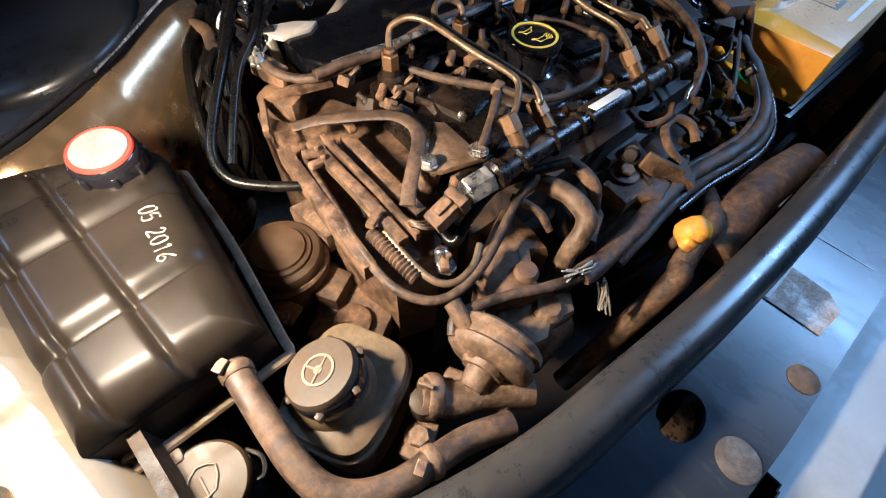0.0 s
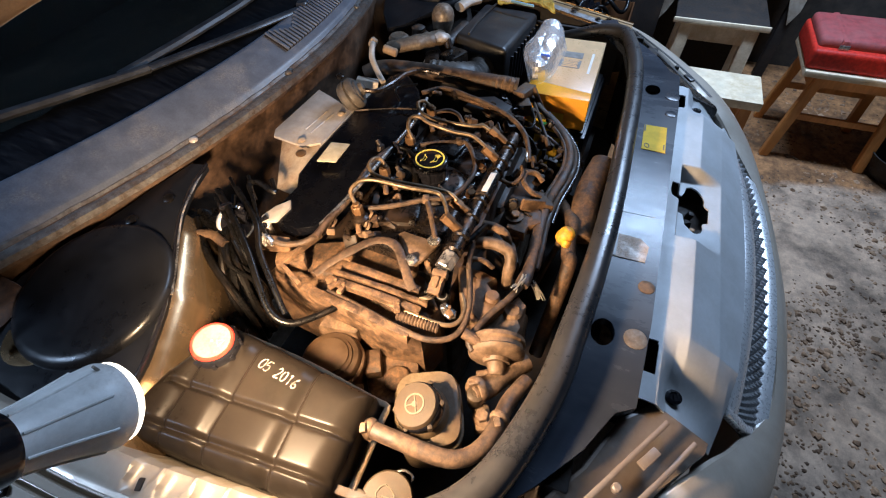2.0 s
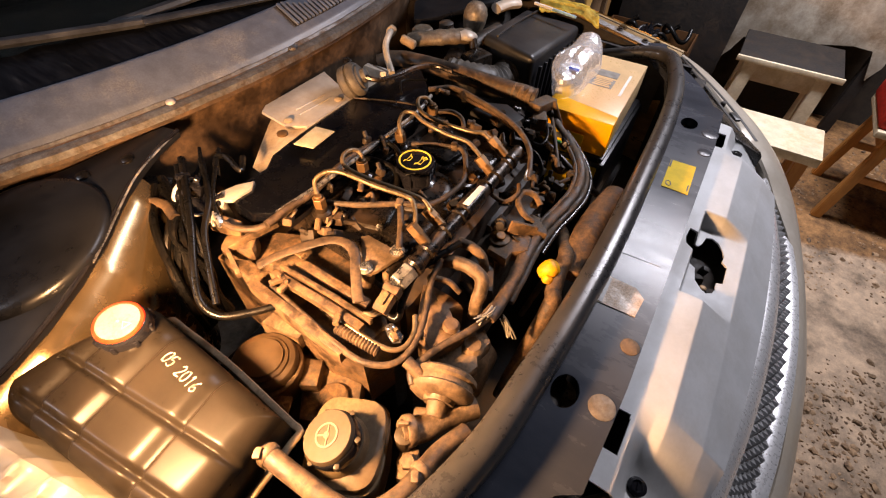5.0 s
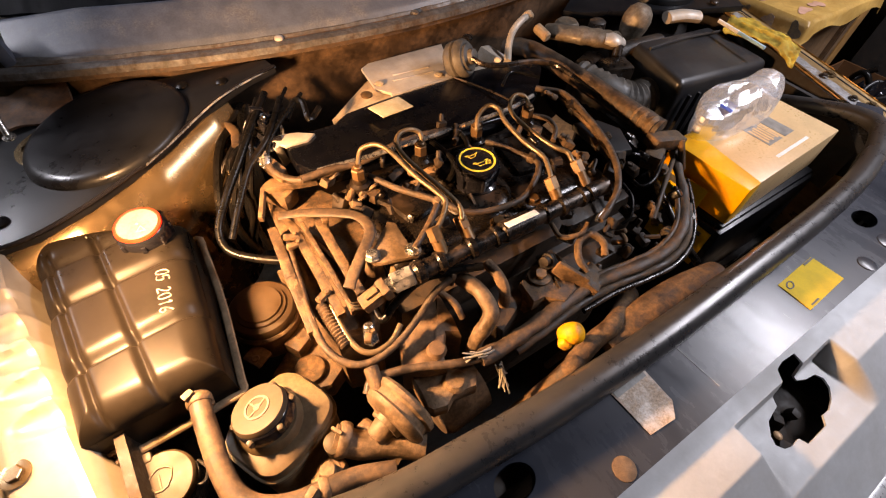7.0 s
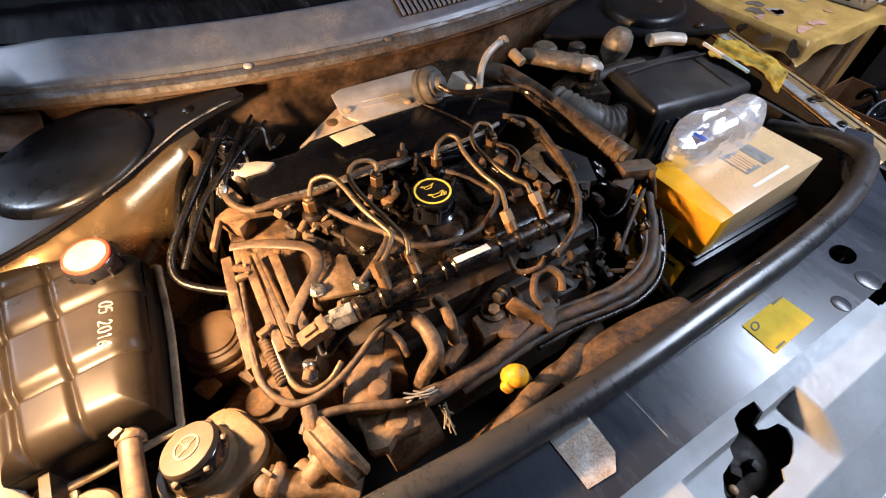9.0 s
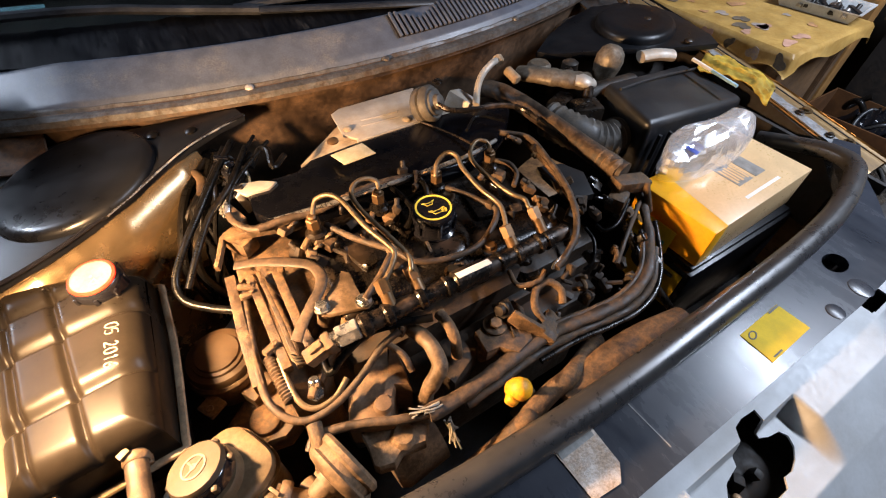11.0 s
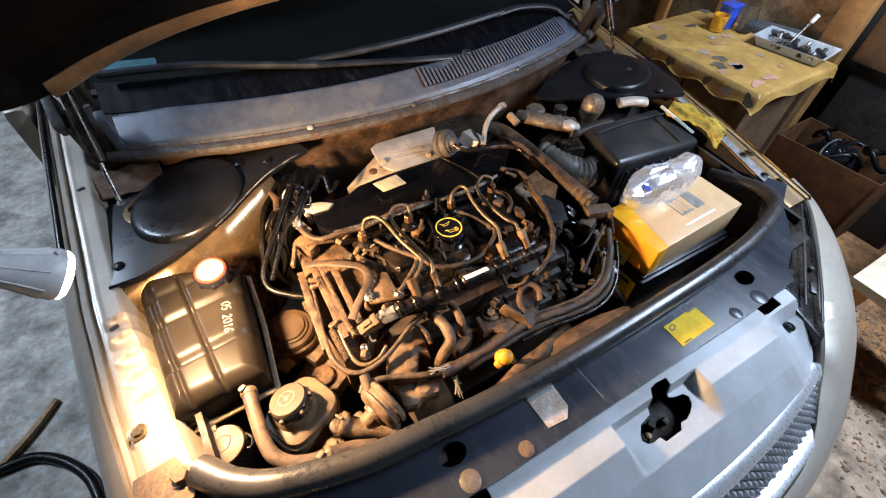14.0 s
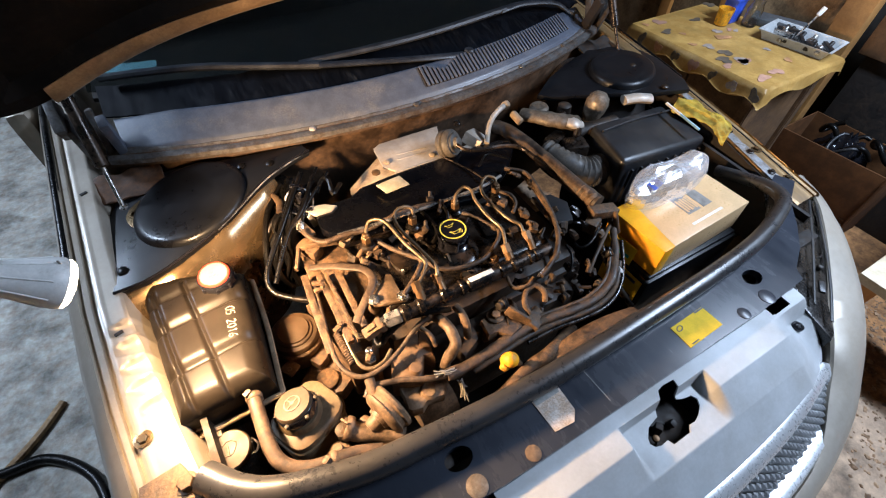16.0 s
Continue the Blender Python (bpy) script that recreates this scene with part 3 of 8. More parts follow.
def fender_fn(u, v, pressed=True):
    y = 0.20 + 1.1 * u
    z, a, b, c = rail_z(y), lerp_table(FLANGE_IN, y), lerp_table(FLANGE_OUT, y), lerp_table(SHOULDER, y)

    def dent(off):
        """Depth of the row of rounded presses along the flange's inner edge."""
        k = round((y - 0.418) / 0.040)
        if not (pressed and 0 <= k <= 4):
            return 0.0
        r = math.hypot(y - 0.418 - 0.040 * k, off * 0.42) / 0.0165
        return 0.010 * max(0.0, 1 - r * r) ** 0.5 if r < 1 else 0.0

    flat = [(a - off, z - (0.0 if off > 0.001 else 0.002) - dent(off)) for off in [(a - b - 0.014) * f for f in (0, 0.14, 0.28, 0.42, 0.56, 0.70, 0.84, 0.95)]]
    section = [(a + 0.030, z - 0.30), (a + 0.022, z - 0.10), (a + 0.006, z - 0.016 - dent(0)), *flat,
               (b + 0.008, z + 0.001), (b + 0.002, z - 0.001), (b, z - 0.010), (b - 0.006, z - 0.011), (b - 0.008, z - 0.003), (b - 0.016, z - 0.002), (b - 0.018, z - 0.009), (b - 0.022, z - 0.010),
               (b - 0.025, z - 0.002), (c, z - 0.016), (c - 0.016, z - 0.045), (c - 0.035, z - 0.13), (c - 0.045, z - 0.28), (c - 0.05, z - 0.45), (c - 0.04, z - 0.60)]
    k = v * (len(section) - 1)
    i = min(int(k), len(section) - 2)
    f = k - i
    return Vector((section[i][0] * (1 - f) + section[i + 1][0] * f, y, section[i][1] * (1 - f) + section[i + 1][1] * f))


fender = part("fender", sheet(fender_fn, 330, 50, 0.0), PAINT, car, "champagne painted fender with a scalloped inner flange")
fender_2 = part("fender", mirror(sheet(lambda u, v: fender_fn(u, v, False), 110, 50, 0.0)), PAINT_LAMPLIT, car, "fender with warm lamplight in its paint colour and a scalloped inner flange")


def inner_strip_fn(u, v):
    y = 0.255 + 0.375 * u
    a, b = lerp_table(FLANGE_IN, y), lerp_table(FLANGE_OUT, y)
    ragged = 0.05 * noise.noise(Vector((y * 40, v, 8)))
    return Vector((-(a + 0.002 + (b - a) * (0.46 + ragged) * v), y, rail_z(y) + 0.0035))


inner_strip = part("inner_strip", sheet(inner_strip_fn, 70, 6, 0.002), GREY_FLANGE, fender_2, "bare grey metal strip along the inner edge")
for y in (0.30, 0.375, 0.455):
    x = -lerp_table(FLANGE_IN, y) + 0.016
    part("strip_bolt", merge(lathe([(0.009, 0), (0.009, 0.001), (0.006, 0.002)], pose(x, y, rail_z(y) + 0.0055), 18), hexnut((x, y, rail_z(y) + 0.005), (x, y, rail_z(y) + 0.0105), 0.0058)), BLACK_DUSTY, inner_strip, "dark bolt")
# dark sheet hung here to imitate the shade inside the right wing
part("inner_skirt", sheet(lambda u, v: Vector((-lerp_table(FLANGE_IN, 0.22 + 0.72 * u) - 0.010 - 0.03 * v, 0.22 + 0.72 * u, rail_z(0.22 + 0.72 * u) - 0.003 - 0.14 * v)), 40, 6, 0.002), BAY_DARK, fender_2, "added dark sheet that blacks out the fender's inner face")
part("edge_line", tube([(-lerp_table(FLANGE_OUT, y) + 0.004, y, rail_z(y) - 0.004) for y in np.linspace(0.24, 0.9, 14)], 0.0030, 6, 3), BAY_DARK, fender_2, "dark joint line")
for y, s in ((0.376, 0.011), (0.27, 0.009)):
    x = (lerp_table(FLANGE_IN, y) + lerp_table(FLANGE_OUT, y)) / 2 - 0.018
    for sx in (1, -1):
        p = (x * sx, y, rail_z(y))
        part("bolt", merge(lathe([(s * 1.25, 0), (s * 1.25, 0.0015), (s * 0.8, 0.002)], pose(*p)), hexnut(p, (p[0], p[1], p[2] + 0.006), s * 0.75)), PAINT_INNER, fender if sx > 0 else fender_2)
for y in (0.571, 0.93):
    x = (lerp_table(FLANGE_IN, y) + lerp_table(FLANGE_OUT, y)) / 2
    part("slot", rbox((x, y, rail_z(y) + 0.0005), (0.014, 0.007, 0.003), 0.003, (0, 0, 20)), BAY_DARK, fender, "dark slotted hole")

# bracket where the left rail meets the front panel
bracket = part("bracket", merge(prism([(-0.755, 0.305), (-0.70, 0.312), (-0.676, 0.262), (-0.70, 0.20), (-0.765, 0.20)], 0.812, 0.822, 0.002), hexnut((-0.695, 0.278, 0.82), (-0.695, 0.278, 0.832), 0.012), lathe([(0.016, 0), (0.016, 0.003)], pose(-0.695, 0.278, 0.821)), hexnut((-0.737, 0.262, 0.82), (-0.737, 0.262, 0.828), 0.009)), CAST_LIGHT, car, "grey bolted metal bracket")

# front panel under the rubber seal
hole = ellipse(-0.343, 0.116, 0.023, 0.017)
panel_outline = [(-0.44, 0.058), (-0.30, 0.052), (0.30, 0.052), (0.44, 0.058), (0.456, 0.082), (0.516, 0.111), (0.575, 0.154), (0.64, 0.21), (0.72, 0.25), (0.70, 0.29), (0.64, 0.27), (0.55, 0.205), (0.42, 0.176), (0.2, 0.163), (-0.05, 0.158), (-0.3, 0.163), (-0.45, 0.178), (-0.57, 0.21), (-0.66, 0.275), (-0.70, 0.265), (-0.64, 0.21), (-0.575, 0.154), (-0.516, 0.111), (-0.456, 0.082)]
front_panel = part("front_panel", prism(panel_outline, 0.795, 0.812, 0.0, (hole, ellipse(0.354, 0.113, 0.023, 0.017))), BLACK_PANEL, car, "dark blue-black front cross panel with round holes")
for x, y, r, material, text in ((-0.339, 0.071, 0.0165, PUMP_METAL, "brown-grey round plug"), (0.336, 0.068, 0.0165, BLACK_PANEL, ""), (-0.241, 0.066, 0.0125, CAST_LIGHT, "tan round plug"), (0.262, 0.066, 0.0125, BLACK_PANEL, "")):
    part("plug", lathe([(r, 0.811), (r, 0.8128), (r * 0.94, 0.8132), (0, 0.8132)], pose(x, y, 0), 28), material, front_panel, text)
SEAL_LINE = [(-0.672, 0.278, 0.822), (-0.63, 0.232, 0.826), (-0.571, 0.199, 0.829), (-0.462, 0.170, 0.83), (-0.36, 0.160, 0.83), (-0.247, 0.152, 0.83), (-0.1, 0.148, 0.83), (0.083, 0.151, 0.83), (0.281, 0.157, 0.83), (0.43, 0.170, 0.83), (0.54, 0.195, 0.83), (0.605, 0.222, 0.828), (0.632, 0.27, 0.818), (0.640, 0.33, 0.798), (0.645, 0.40, 0.772)]
part("rubber_seal", tube([(x, y - 0.004, z) for x, y, z in SEAL_LINE], 0.0228, 18, 6, 1, 0, 0.0145), SEAL, car, "thick black rubber edge seal")
# radiator side blackened in its colour, as shade
part("lower_panel", merge(*[rbox((x, 0.13, 0.60), (0.25, 0.03, 0.38), 0.006) for x in (-0.44, -0.19, 0.06, 0.31, 0.50)]), BAY_DARK, car, "radiator side of the bay in a shade-dark colour")


def cover_z(x, y):
    # flat shelf, a sharp ridge, the slope down to a crease, then the apron to the grille
    z = 0.799 - 0.027 * min(1.0, max(0.0, (-0.005 - y) / 0.050)) - 0.032 * max(0.0, (-0.055 - y) / 0.045)
    end = math.exp(-((abs(x) - 0.381) / 0.045) ** 2) * min(1.0, max(0.0, (0.030 - y) / 0.02))
    z = z * (1 - 0.8 * end) + min(z, 0.756) * 0.8 * end
    # recess round the catch, open to the apron
    p = min(1.0, max(0.0, min((x + 0.098) / 0.014, (0.110 - x) / 0.024, (0.030 - y) / 0.008)))
    p = p * p * (3 - 2 * p)
    return z * (1 - p) + min(z, 0.773) * p


def cover_front(x):
    return -0.112 + 0.24 * abs(x) ** 2.0


def cover_fn(u, v):
    x = -0.418 + 0.836 * u
    y = 0.056 + (cover_front(x) - 0.056) * v
    return Vector((x, y, cover_z(x, y) - max(0, abs(x) - 0.30) * 0.50 * v * v))


CATCH_HOLE = [(0.009, 0.042), (0.024, 0.045), (0.048, 0.043), (0.045, 0.028), (0.042, 0.018), (0.053, 0.013), (0.070, 0.010), (0.075, 0.001), (0.069, -0.010), (0.055, -0.019), (0.040, -0.024), (0.027, -0.023), (0.018, -0.032), (-0.003, -0.032), (-0.021, -0.032), (-0.025, -0.022), (-0.040, -0.023), (-0.050, -0.020), (-0.055, -0.012), (-0.051, -0.004), (-0.037, 0.008), (-0.022, 0.011), (-0.011, 0.013), (-0.002, 0.027)]


def inside(x, y, loop):
    hit = False
    for (x0, y0), (x1, y1) in zip(loop, loop[1:] + loop[:1]):
        if (y0 > y) != (y1 > y) and x < x0 + (y - y0) * (x1 - x0) / (y1 - y0):
            hit = not hit
    return hit


def cover_keep(x, y, z):
    if 0.322 < abs(x) < 0.376 and y > 0.036:
        return False
    if -0.09 < x < 0.10 and inside(x, y, CATCH_HOLE):
        return False
    return True


def snapped_cover():
    """The cover with the rim of the catch opening drawn onto its outline."""
    bm = sheet(cover_fn, 440, 96, 0.0, cover_keep)
    loop = [Vector(p) for p in CATCH_HOLE]
    for v in bm.verts:
        if v.is_boundary and -0.085 < v.co.x < 0.10 and -0.06 < v.co.y < 0.052:
            q, best = v.co.xy, None
            for a, b in zip(loop, loop[1:] + loop[:1]):
                f = max(0.0, min(1.0, (q - a).dot(b - a) / (b - a).length_squared))
                h = a + (b - a) * f
                if best is None or (h - q).length < (best - q).length:
                    best = h
            if (best - q).length < 0.006:
                v.co.x, v.co.y = best
    bmesh.ops.recalc_face_normals(bm, faces=bm.faces)
    bmesh.ops.solidify(bm, geom=list(bm.faces), thickness=0.003)
    return bm


# dark sheet added under the cover so its notches look shaded
part("support_panel", rbox((0, 0.0, 0.655), (0.80, 0.12, 0.012), 0.003), BAY_DARK, car, "added dark sheet that keeps the cover's notches black")
grille_cover = part("grille_cover", snapped_cover(), SILVER_COVER, car, "silver grey plastic cover over the radiator grille")
for s in (-1, 1):
    part("screw", merge(lathe([(0.011, 0), (0.011, 0.004), (0.007, 0.006), (0.005, 0.004), (0, 0.004)], pose(0.381 * s, 0.0, 0.760)), rbox((0.381 * s, 0, 0.7655), (0.008, 0.0015, 0.002), 0)), BAKELITE, grille_cover, "black plastic screw")
catch = part("bonnet_catch", merge(rbox((0.0, -0.005, 0.728), (0.13, 0.10, 0.03), 0.006), rbox((-0.012, 0.0, 0.750), (0.016, 0.014, 0.018), 0.004, (0, 20, 30)), rbox((0.016, -0.006, 0.750), (0.012, 0.012, 0.016), 0.004, (15, 0, 10)), rbox((-0.034, -0.024, 0.750), (0.020, 0.016, 0.014), 0.004, (0, 0, 25))), BAY_DARK, car, "dark steel bonnet catch in its recess")
part("spring", lathe([(0.0, 0), (0.006, 0.001), (0.0055, 0.006), (0, 0.008)], pose(-0.030, -0.010, 0.752)), BRASS_NUT, catch)


def bar(points, w, h, bevel=0.0015):
    """A flat-sided bar that runs from point to point."""
    out = []
    for a, b in zip(points, points[1:]):
        n_ = (Vector(b) - Vector(a)).length
        q = rbox((0, 0, n_ / 2), (w, h, n_ + h * 0.5), bevel)
        d = (Vector(b) - Vector(a)).normalized()
        sx = d.cross(Vector((0, 0, 1))).normalized()
        m = Matrix((sx, sx.cross(d) * -1, d)).transposed().to_4x4()
        q.transform(Matrix.Translation(a) @ m)
        out.append(q)
    return merge(*out)


def band(curve, sections, n=48):
    """A moulding swept along a line in plan; sections of (outwards, up)."""
    bm = bmesh.new()
    pts = smooth_path(curve, n // (len(curve) - 1) + 1)
    rows = []
    for i, p in enumerate(pts):
        d = (pts[min(i + 1, len(pts) - 1)] - pts[max(i - 1, 0)]).normalized()
        out = Vector((d.y, -d.x, 0)).normalized()
        rows.append([bm.verts.new(p + out * a + Vector((0, 0, b))) for a, b in sections])
    for r0, r1 in zip(rows, rows[1:]):
        for k in range(len(sections) - 1):
            bm.faces.new((r0[k], r0[k + 1], r1[k + 1], r1[k]))
    return bm


GRILLE_LINE = [(x, -0.110 + 0.26 * x * x, 0.724 - 0.10 * x * x) for x in (-0.345, -0.28, -0.16, 0, 0.16, 0.28, 0.395)]
grille = part("grille", band(GRILLE_LINE, [(-0.004, 0.004), (0.002, 0.008), (0.010, 0.007), (0.022, -0.002), (0.029, -0.012), (0.028, -0.020), (0.012, -0.024), (0.0, -0.024)]), CHROME, car, "chrome-framed radiator grille")
part("lower_bar", band([(x, y - 0.066, z - 0.066) for x, y, z in GRILLE_LINE], [(-0.006, -0.006), (0.000, 0.004), (0.010, 0.006), (0.024, 0.000), (0.030, -0.014), (0.020, -0.026), (0.0, -0.026)]), CHROME, grille, "chrome lower bar")
cells = bmesh.new()
gl = smooth_path(GRILLE_LINE, 6)
for i, p in enumerate(gl[:-1]):
    d = (gl[i + 1] - p).normalized()
    out = Vector((d.y, -d.x, 0)).normalized()
    slope, face = out * 0.70 - Vector((0, 0, 0.71)), out * 0.71 + Vector((0, 0, 0.70))
    for k in range(7):
        c = p.lerp(gl[i + 1], 0.5 * (k % 2)) + out * 0.026 + Vector((0, 0, -0.016)) + slope * (0.0088 * k)
        vs = [cells.verts.new(c + q) for q in (d * -0.0102, slope * -0.0086, d * 0.0102, slope * 0.0086, face * 0.0065)]
        for a in range(4):
            cells.faces.new((vs[a], vs[(a + 1) % 4], vs[4]))
for end_, tw in ((GRILLE_LINE[0], -1), (GRILLE_LINE[-1], 1)):
    e = Vector(end_)
    part("end_bar", bar([e + Vector((0.004 * tw, -0.008, 0.002)), e + Vector((0.002 * tw, -0.044, -0.034)), e + Vector((-0.010 * tw, -0.082, -0.070))], 0.016, 0.014, 0.004), CHROME, grille, "chrome end bar")
part("mesh", cells, MESH_GRILLE, grille, "dark diamond mesh")
part("backing", band(GRILLE_LINE, [(0.020, -0.022), (0.048, -0.050), (0.074, -0.082)]), GRILLE_BACK, grille)

BUMPER_IN = [(-0.79, 0.27, 0.785), (-0.765, 0.197, 0.772), (-0.69, 0.126, 0.762), (-0.573, 0.041, 0.752), (-0.50, -0.006, 0.745), (-0.436, -0.060, 0.728), (-0.378, -0.112, 0.688), (-0.25, -0.190, 0.638), (0, -0.206, 0.636)]
BUMPER_OUT = [(-0.862, 0.27), (-0.850, 0.19), (-0.800, 0.090), (-0.690, -0.022), (-0.595, -0.090), (-0.500, -0.142), (-0.405, -0.197), (-0.26, -0.238), (0, -0.256)]


def bumper():
    """Front bumper: from its inner edge over a broad shoulder and down to the lip, mirrored about the middle."""
    inner = [*BUMPER_IN, *[(-x, y, z) for x, y, z in BUMPER_IN[-2::-1]]]
    outer = [*[(x, y, 0) for x, y in BUMPER_OUT], *[(-x, y, 0) for x, y in BUMPER_OUT[-2::-1]]]
    a, b = smooth_path(inner, 6), smooth_path(outer, 6)
    bm = bmesh.new()
    rows = []
    for p, q in zip(a, b):
        flat = Vector((q.x, q.y, p.z))
        rows.append([bm.verts.new(p.lerp(flat, f) + Vector((0, 0, dz))) for f, dz in ((0.0, -0.030), (0.0, -0.004), (0.05, 0.0), (0.25, -0.003), (0.5, -0.012), (0.72, -0.030), (0.88, -0.058), (0.97, -0.10), (1.0, -0.16), (0.98, -0.24), (0.85, -0.34), (0.5, -0.42))])
    for r0, r1 in zip(rows, rows[1:]):
        for k in range(len(r0) - 1):
            bm.faces.new((r0[k], r0[k + 1], r1[k + 1], r1[k]))
    return bm


part("front_bumper", bumper(), PAINT, car, "silver painted front bumper")

for s in (1, -1):
    bm = prism([(-0.424, -0.052), (-0.410, 0.03), (-0.45, 0.072), (-0.525, 0.104), (-0.585, 0.146), (-0.65, 0.20), (-0.775, 0.245), (-0.768, 0.203), (-0.69, 0.130), (-0.573, 0.046), (-0.50, -0.002), (-0.44, -0.048)], 0.66, 0.752, 0.005)
    for v in bm.verts:
        if v.co.z > 0.72:
            v.co.z += 0.034 * min(1.0, max(0.0, (v.co.y - 0.70 * (-0.46 - v.co.x) + 0.02) / 0.05))
    ridge = merge(tube([(-0.432, 0.012, 0.787), (-0.505, 0.058, 0.788), (-0.59, 0.112, 0.789), (-0.72, 0.198, 0.789)], 0.0035, 8, 6, 0.35), tube([(-0.44, -0.028, 0.772), (-0.52, 0.022, 0.775), (-0.62, 0.092, 0.777), (-0.74, 0.185, 0.778)], 0.0035, 8, 6, 0.35), rbox((-0.487, 0.030, 0.787), (0.032, 0.012, 0.006), 0.002, (0, 0, -34)), lathe([(0.006, 0.78), (0.006, 0.789), (0.004, 0.791), (0, 0.791)], pose(-0.535, 0.062, 0), 14))
    if s < 0:
        mirror(bm)
        mirror(ridge)
    lamp_ob = part("headlight", bm, HEADLIGHT_TOP if s > 0 else BLACK_DUSTY, car, "dusty brown headlight housing" if s > 0 else "black headlight housing")
    part("ridge", ridge, HEADLIGHT_TOP if s > 0 else BLACK, lamp_ob)
    lens = band([(-0.768, 0.203, 0.768), (-0.69, 0.128, 0.758), (-0.573, 0.044, 0.748), (-0.44, -0.050, 0.735)], [(-0.010, 0.004), (-0.003, 0.003), (-0.001, -0.02), (-0.002, -0.06)], 24)
    bmesh.ops.solidify(lens, geom=list(lens.faces), thickness=0.003)
    if s < 0:
        mirror(lens)
    part("lens", lens, LENS, lamp_ob, "clear headlight lens")

# firewall, inner wings and the floor of the bay


def lip_y(x):
    return 0.855 + 0.29 * x * x


def firewall_fn(u, v):
    x = -0.72 + 1.44 * u
    prof = [(0.0, 0.918), (-0.012, 0.912), (-0.016, 0.895), (0.004, 0.885), (0.012, 0.84), (0.03, 0.70), (0.02, 0.40)]
    k = v * 6
    i = min(int(k), 5)
    f = k - i
    return Vector((x, lip_y(x) + prof[i][0] * (1 - f) + prof[i + 1][0] * f + (0.012 * noise.noise(Vector((x * 6, v * 5, 0))) if v > 0.4 else 0), prof[i][1] * (1 - f) + prof[i + 1][1] * f))


part("firewall", sheet(firewall_fn, 70, 18, 0.004), FIREWALL, car, "rust-brown painted firewall")


def lip_fn(u, v):
    x = -0.70 + 1.40 * u
    prof = [(-0.022, 0.905), (-0.020, 0.915), (-0.008, 0.918), (0.0, 0.917), (0.004, 0.922), (0.016, 0.924), (0.02, 0.919)]
    k = v * 6
    i = min(int(k), 5)
    f = k - i
    return Vector((x, lip_y(x) + prof[i][0] * (1 - f) + prof[i + 1][0] * f, prof[i][1] * (1 - f) + prof[i + 1][1] * f + 0.0015 * noise.noise(Vector((x * 25, v, 3)))))


part("scuttle_lip", sheet(lip_fn, 140, 12, 0.003), LIP, car, "rusty folded metal lip below the scuttle")
for x, material in ((-0.282, SHIELD), (-0.02, LIP), (0.33, LIP), (0.52, LIP)):
    part("clip", lathe([(0.008, 0), (0.007, 0.004), (0.003, 0.006), (0, 0.006)], pose(x, lip_y(x) - 0.001, 0.918)), material, car)
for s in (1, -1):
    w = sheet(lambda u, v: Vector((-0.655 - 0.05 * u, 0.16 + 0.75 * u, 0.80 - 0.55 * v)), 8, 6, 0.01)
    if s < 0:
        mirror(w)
    # right wing gets a darker copy, its shade put into the colour
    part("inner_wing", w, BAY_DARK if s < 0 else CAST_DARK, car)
# bay floor carries the shade under the engine in its colour
part("undertray", rbox((0, 0.5, 0.24), (1.4, 0.78, 0.02), 0.004), BAY_DARK, car, "undertray in a shade-dark colour")


# scuttle panel, louvres, wipers, windscreen
def cowl_fn(u, v):
    x = -0.665 + 1.35 * u
    prof = [(0.006, 0.922), (0.012, 0.930), (0.03, 0.940), (0.06, 0.957), (0.080, 0.967), (0.086, 0.966)]
    k = v * 5
    i = min(int(k), 4)
    f = k - i
    return Vector((x, lip_y(x) + prof[i][0] * (1 - f) + prof[i + 1][0] * f, prof[i][1] * (1 - f) + prof[i + 1][1] * f - max(0, abs(x) - 0.55) * 0.10))


cowl = part("scuttle_panel", sheet(cowl_fn, 120, 20, 0.003), COWL, car, "grey plastic scuttle panel below the windscreen")


def scuttle_fn(u, v):
    x = -0.68 + 1.38 * u
    return Vector((x, lip_y(x) + 0.086 + 0.10 * v, 0.962 + 0.024 * v + 0.004 * noise.noise(Vector((x * 30, v * 2, 1)))))


part("scuttle_strip", sheet(scuttle_fn, 160, 10, 0.004), COWL_DIRTY, car, "weathered black rubber strip with streaks of dirt")
# near-black backing strip gives the shade between the slats as colour
vent_back = part("vent", sheet(lambda u, v: Vector((0.025 + 0.545 * u, lip_y(0.025 + 0.545 * u) + 0.026 + 0.050 * v - 0.022 * max(0, 1 - abs(u - 0.13) / 0.10) * v, 0.9420 + 0.0265 * v - 0.012 * max(0, 1 - abs(u - 0.13) / 0.10) * v)), 60, 4, 0.002), BAY_DARK, cowl, "louvred air intake in the scuttle panel")
for i in range(46):
    u = (i + 0.5) / 46
    x = 0.025 + 0.545 * u
    dip = max(0, 1 - abs(u - 0.13) / 0.10)
    length = 0.052 - 0.022 * dip
    y0 = lip_y(x) + 0.024
    a, b = Vector((x, y0, 0.9440)), Vector((x, y0 + length, 0.9440 + 0.0275 * length / 0.052))
    slat = rbox((0, 0, 0), (0.0062, (b - a).length, 0.005), 0.0015)
    slat.transform(Matrix.Translation((a + b) / 2) @ Euler((math.atan2(b.z - a.z, b.y - a.y), 0, math.atan(0.58 * x) * 0.6)).to_matrix().to_4x4())
    part("slat", slat, COWL, vent_back)


def glass_fn(u, v):
    x = -0.70 + 1.42 * u
    return Vector((x * (1 - 0.12 * v), lip_y(x) + 0.178 + 0.86 * v, 0.978 + 0.50 * v - 0.06 * v * v))


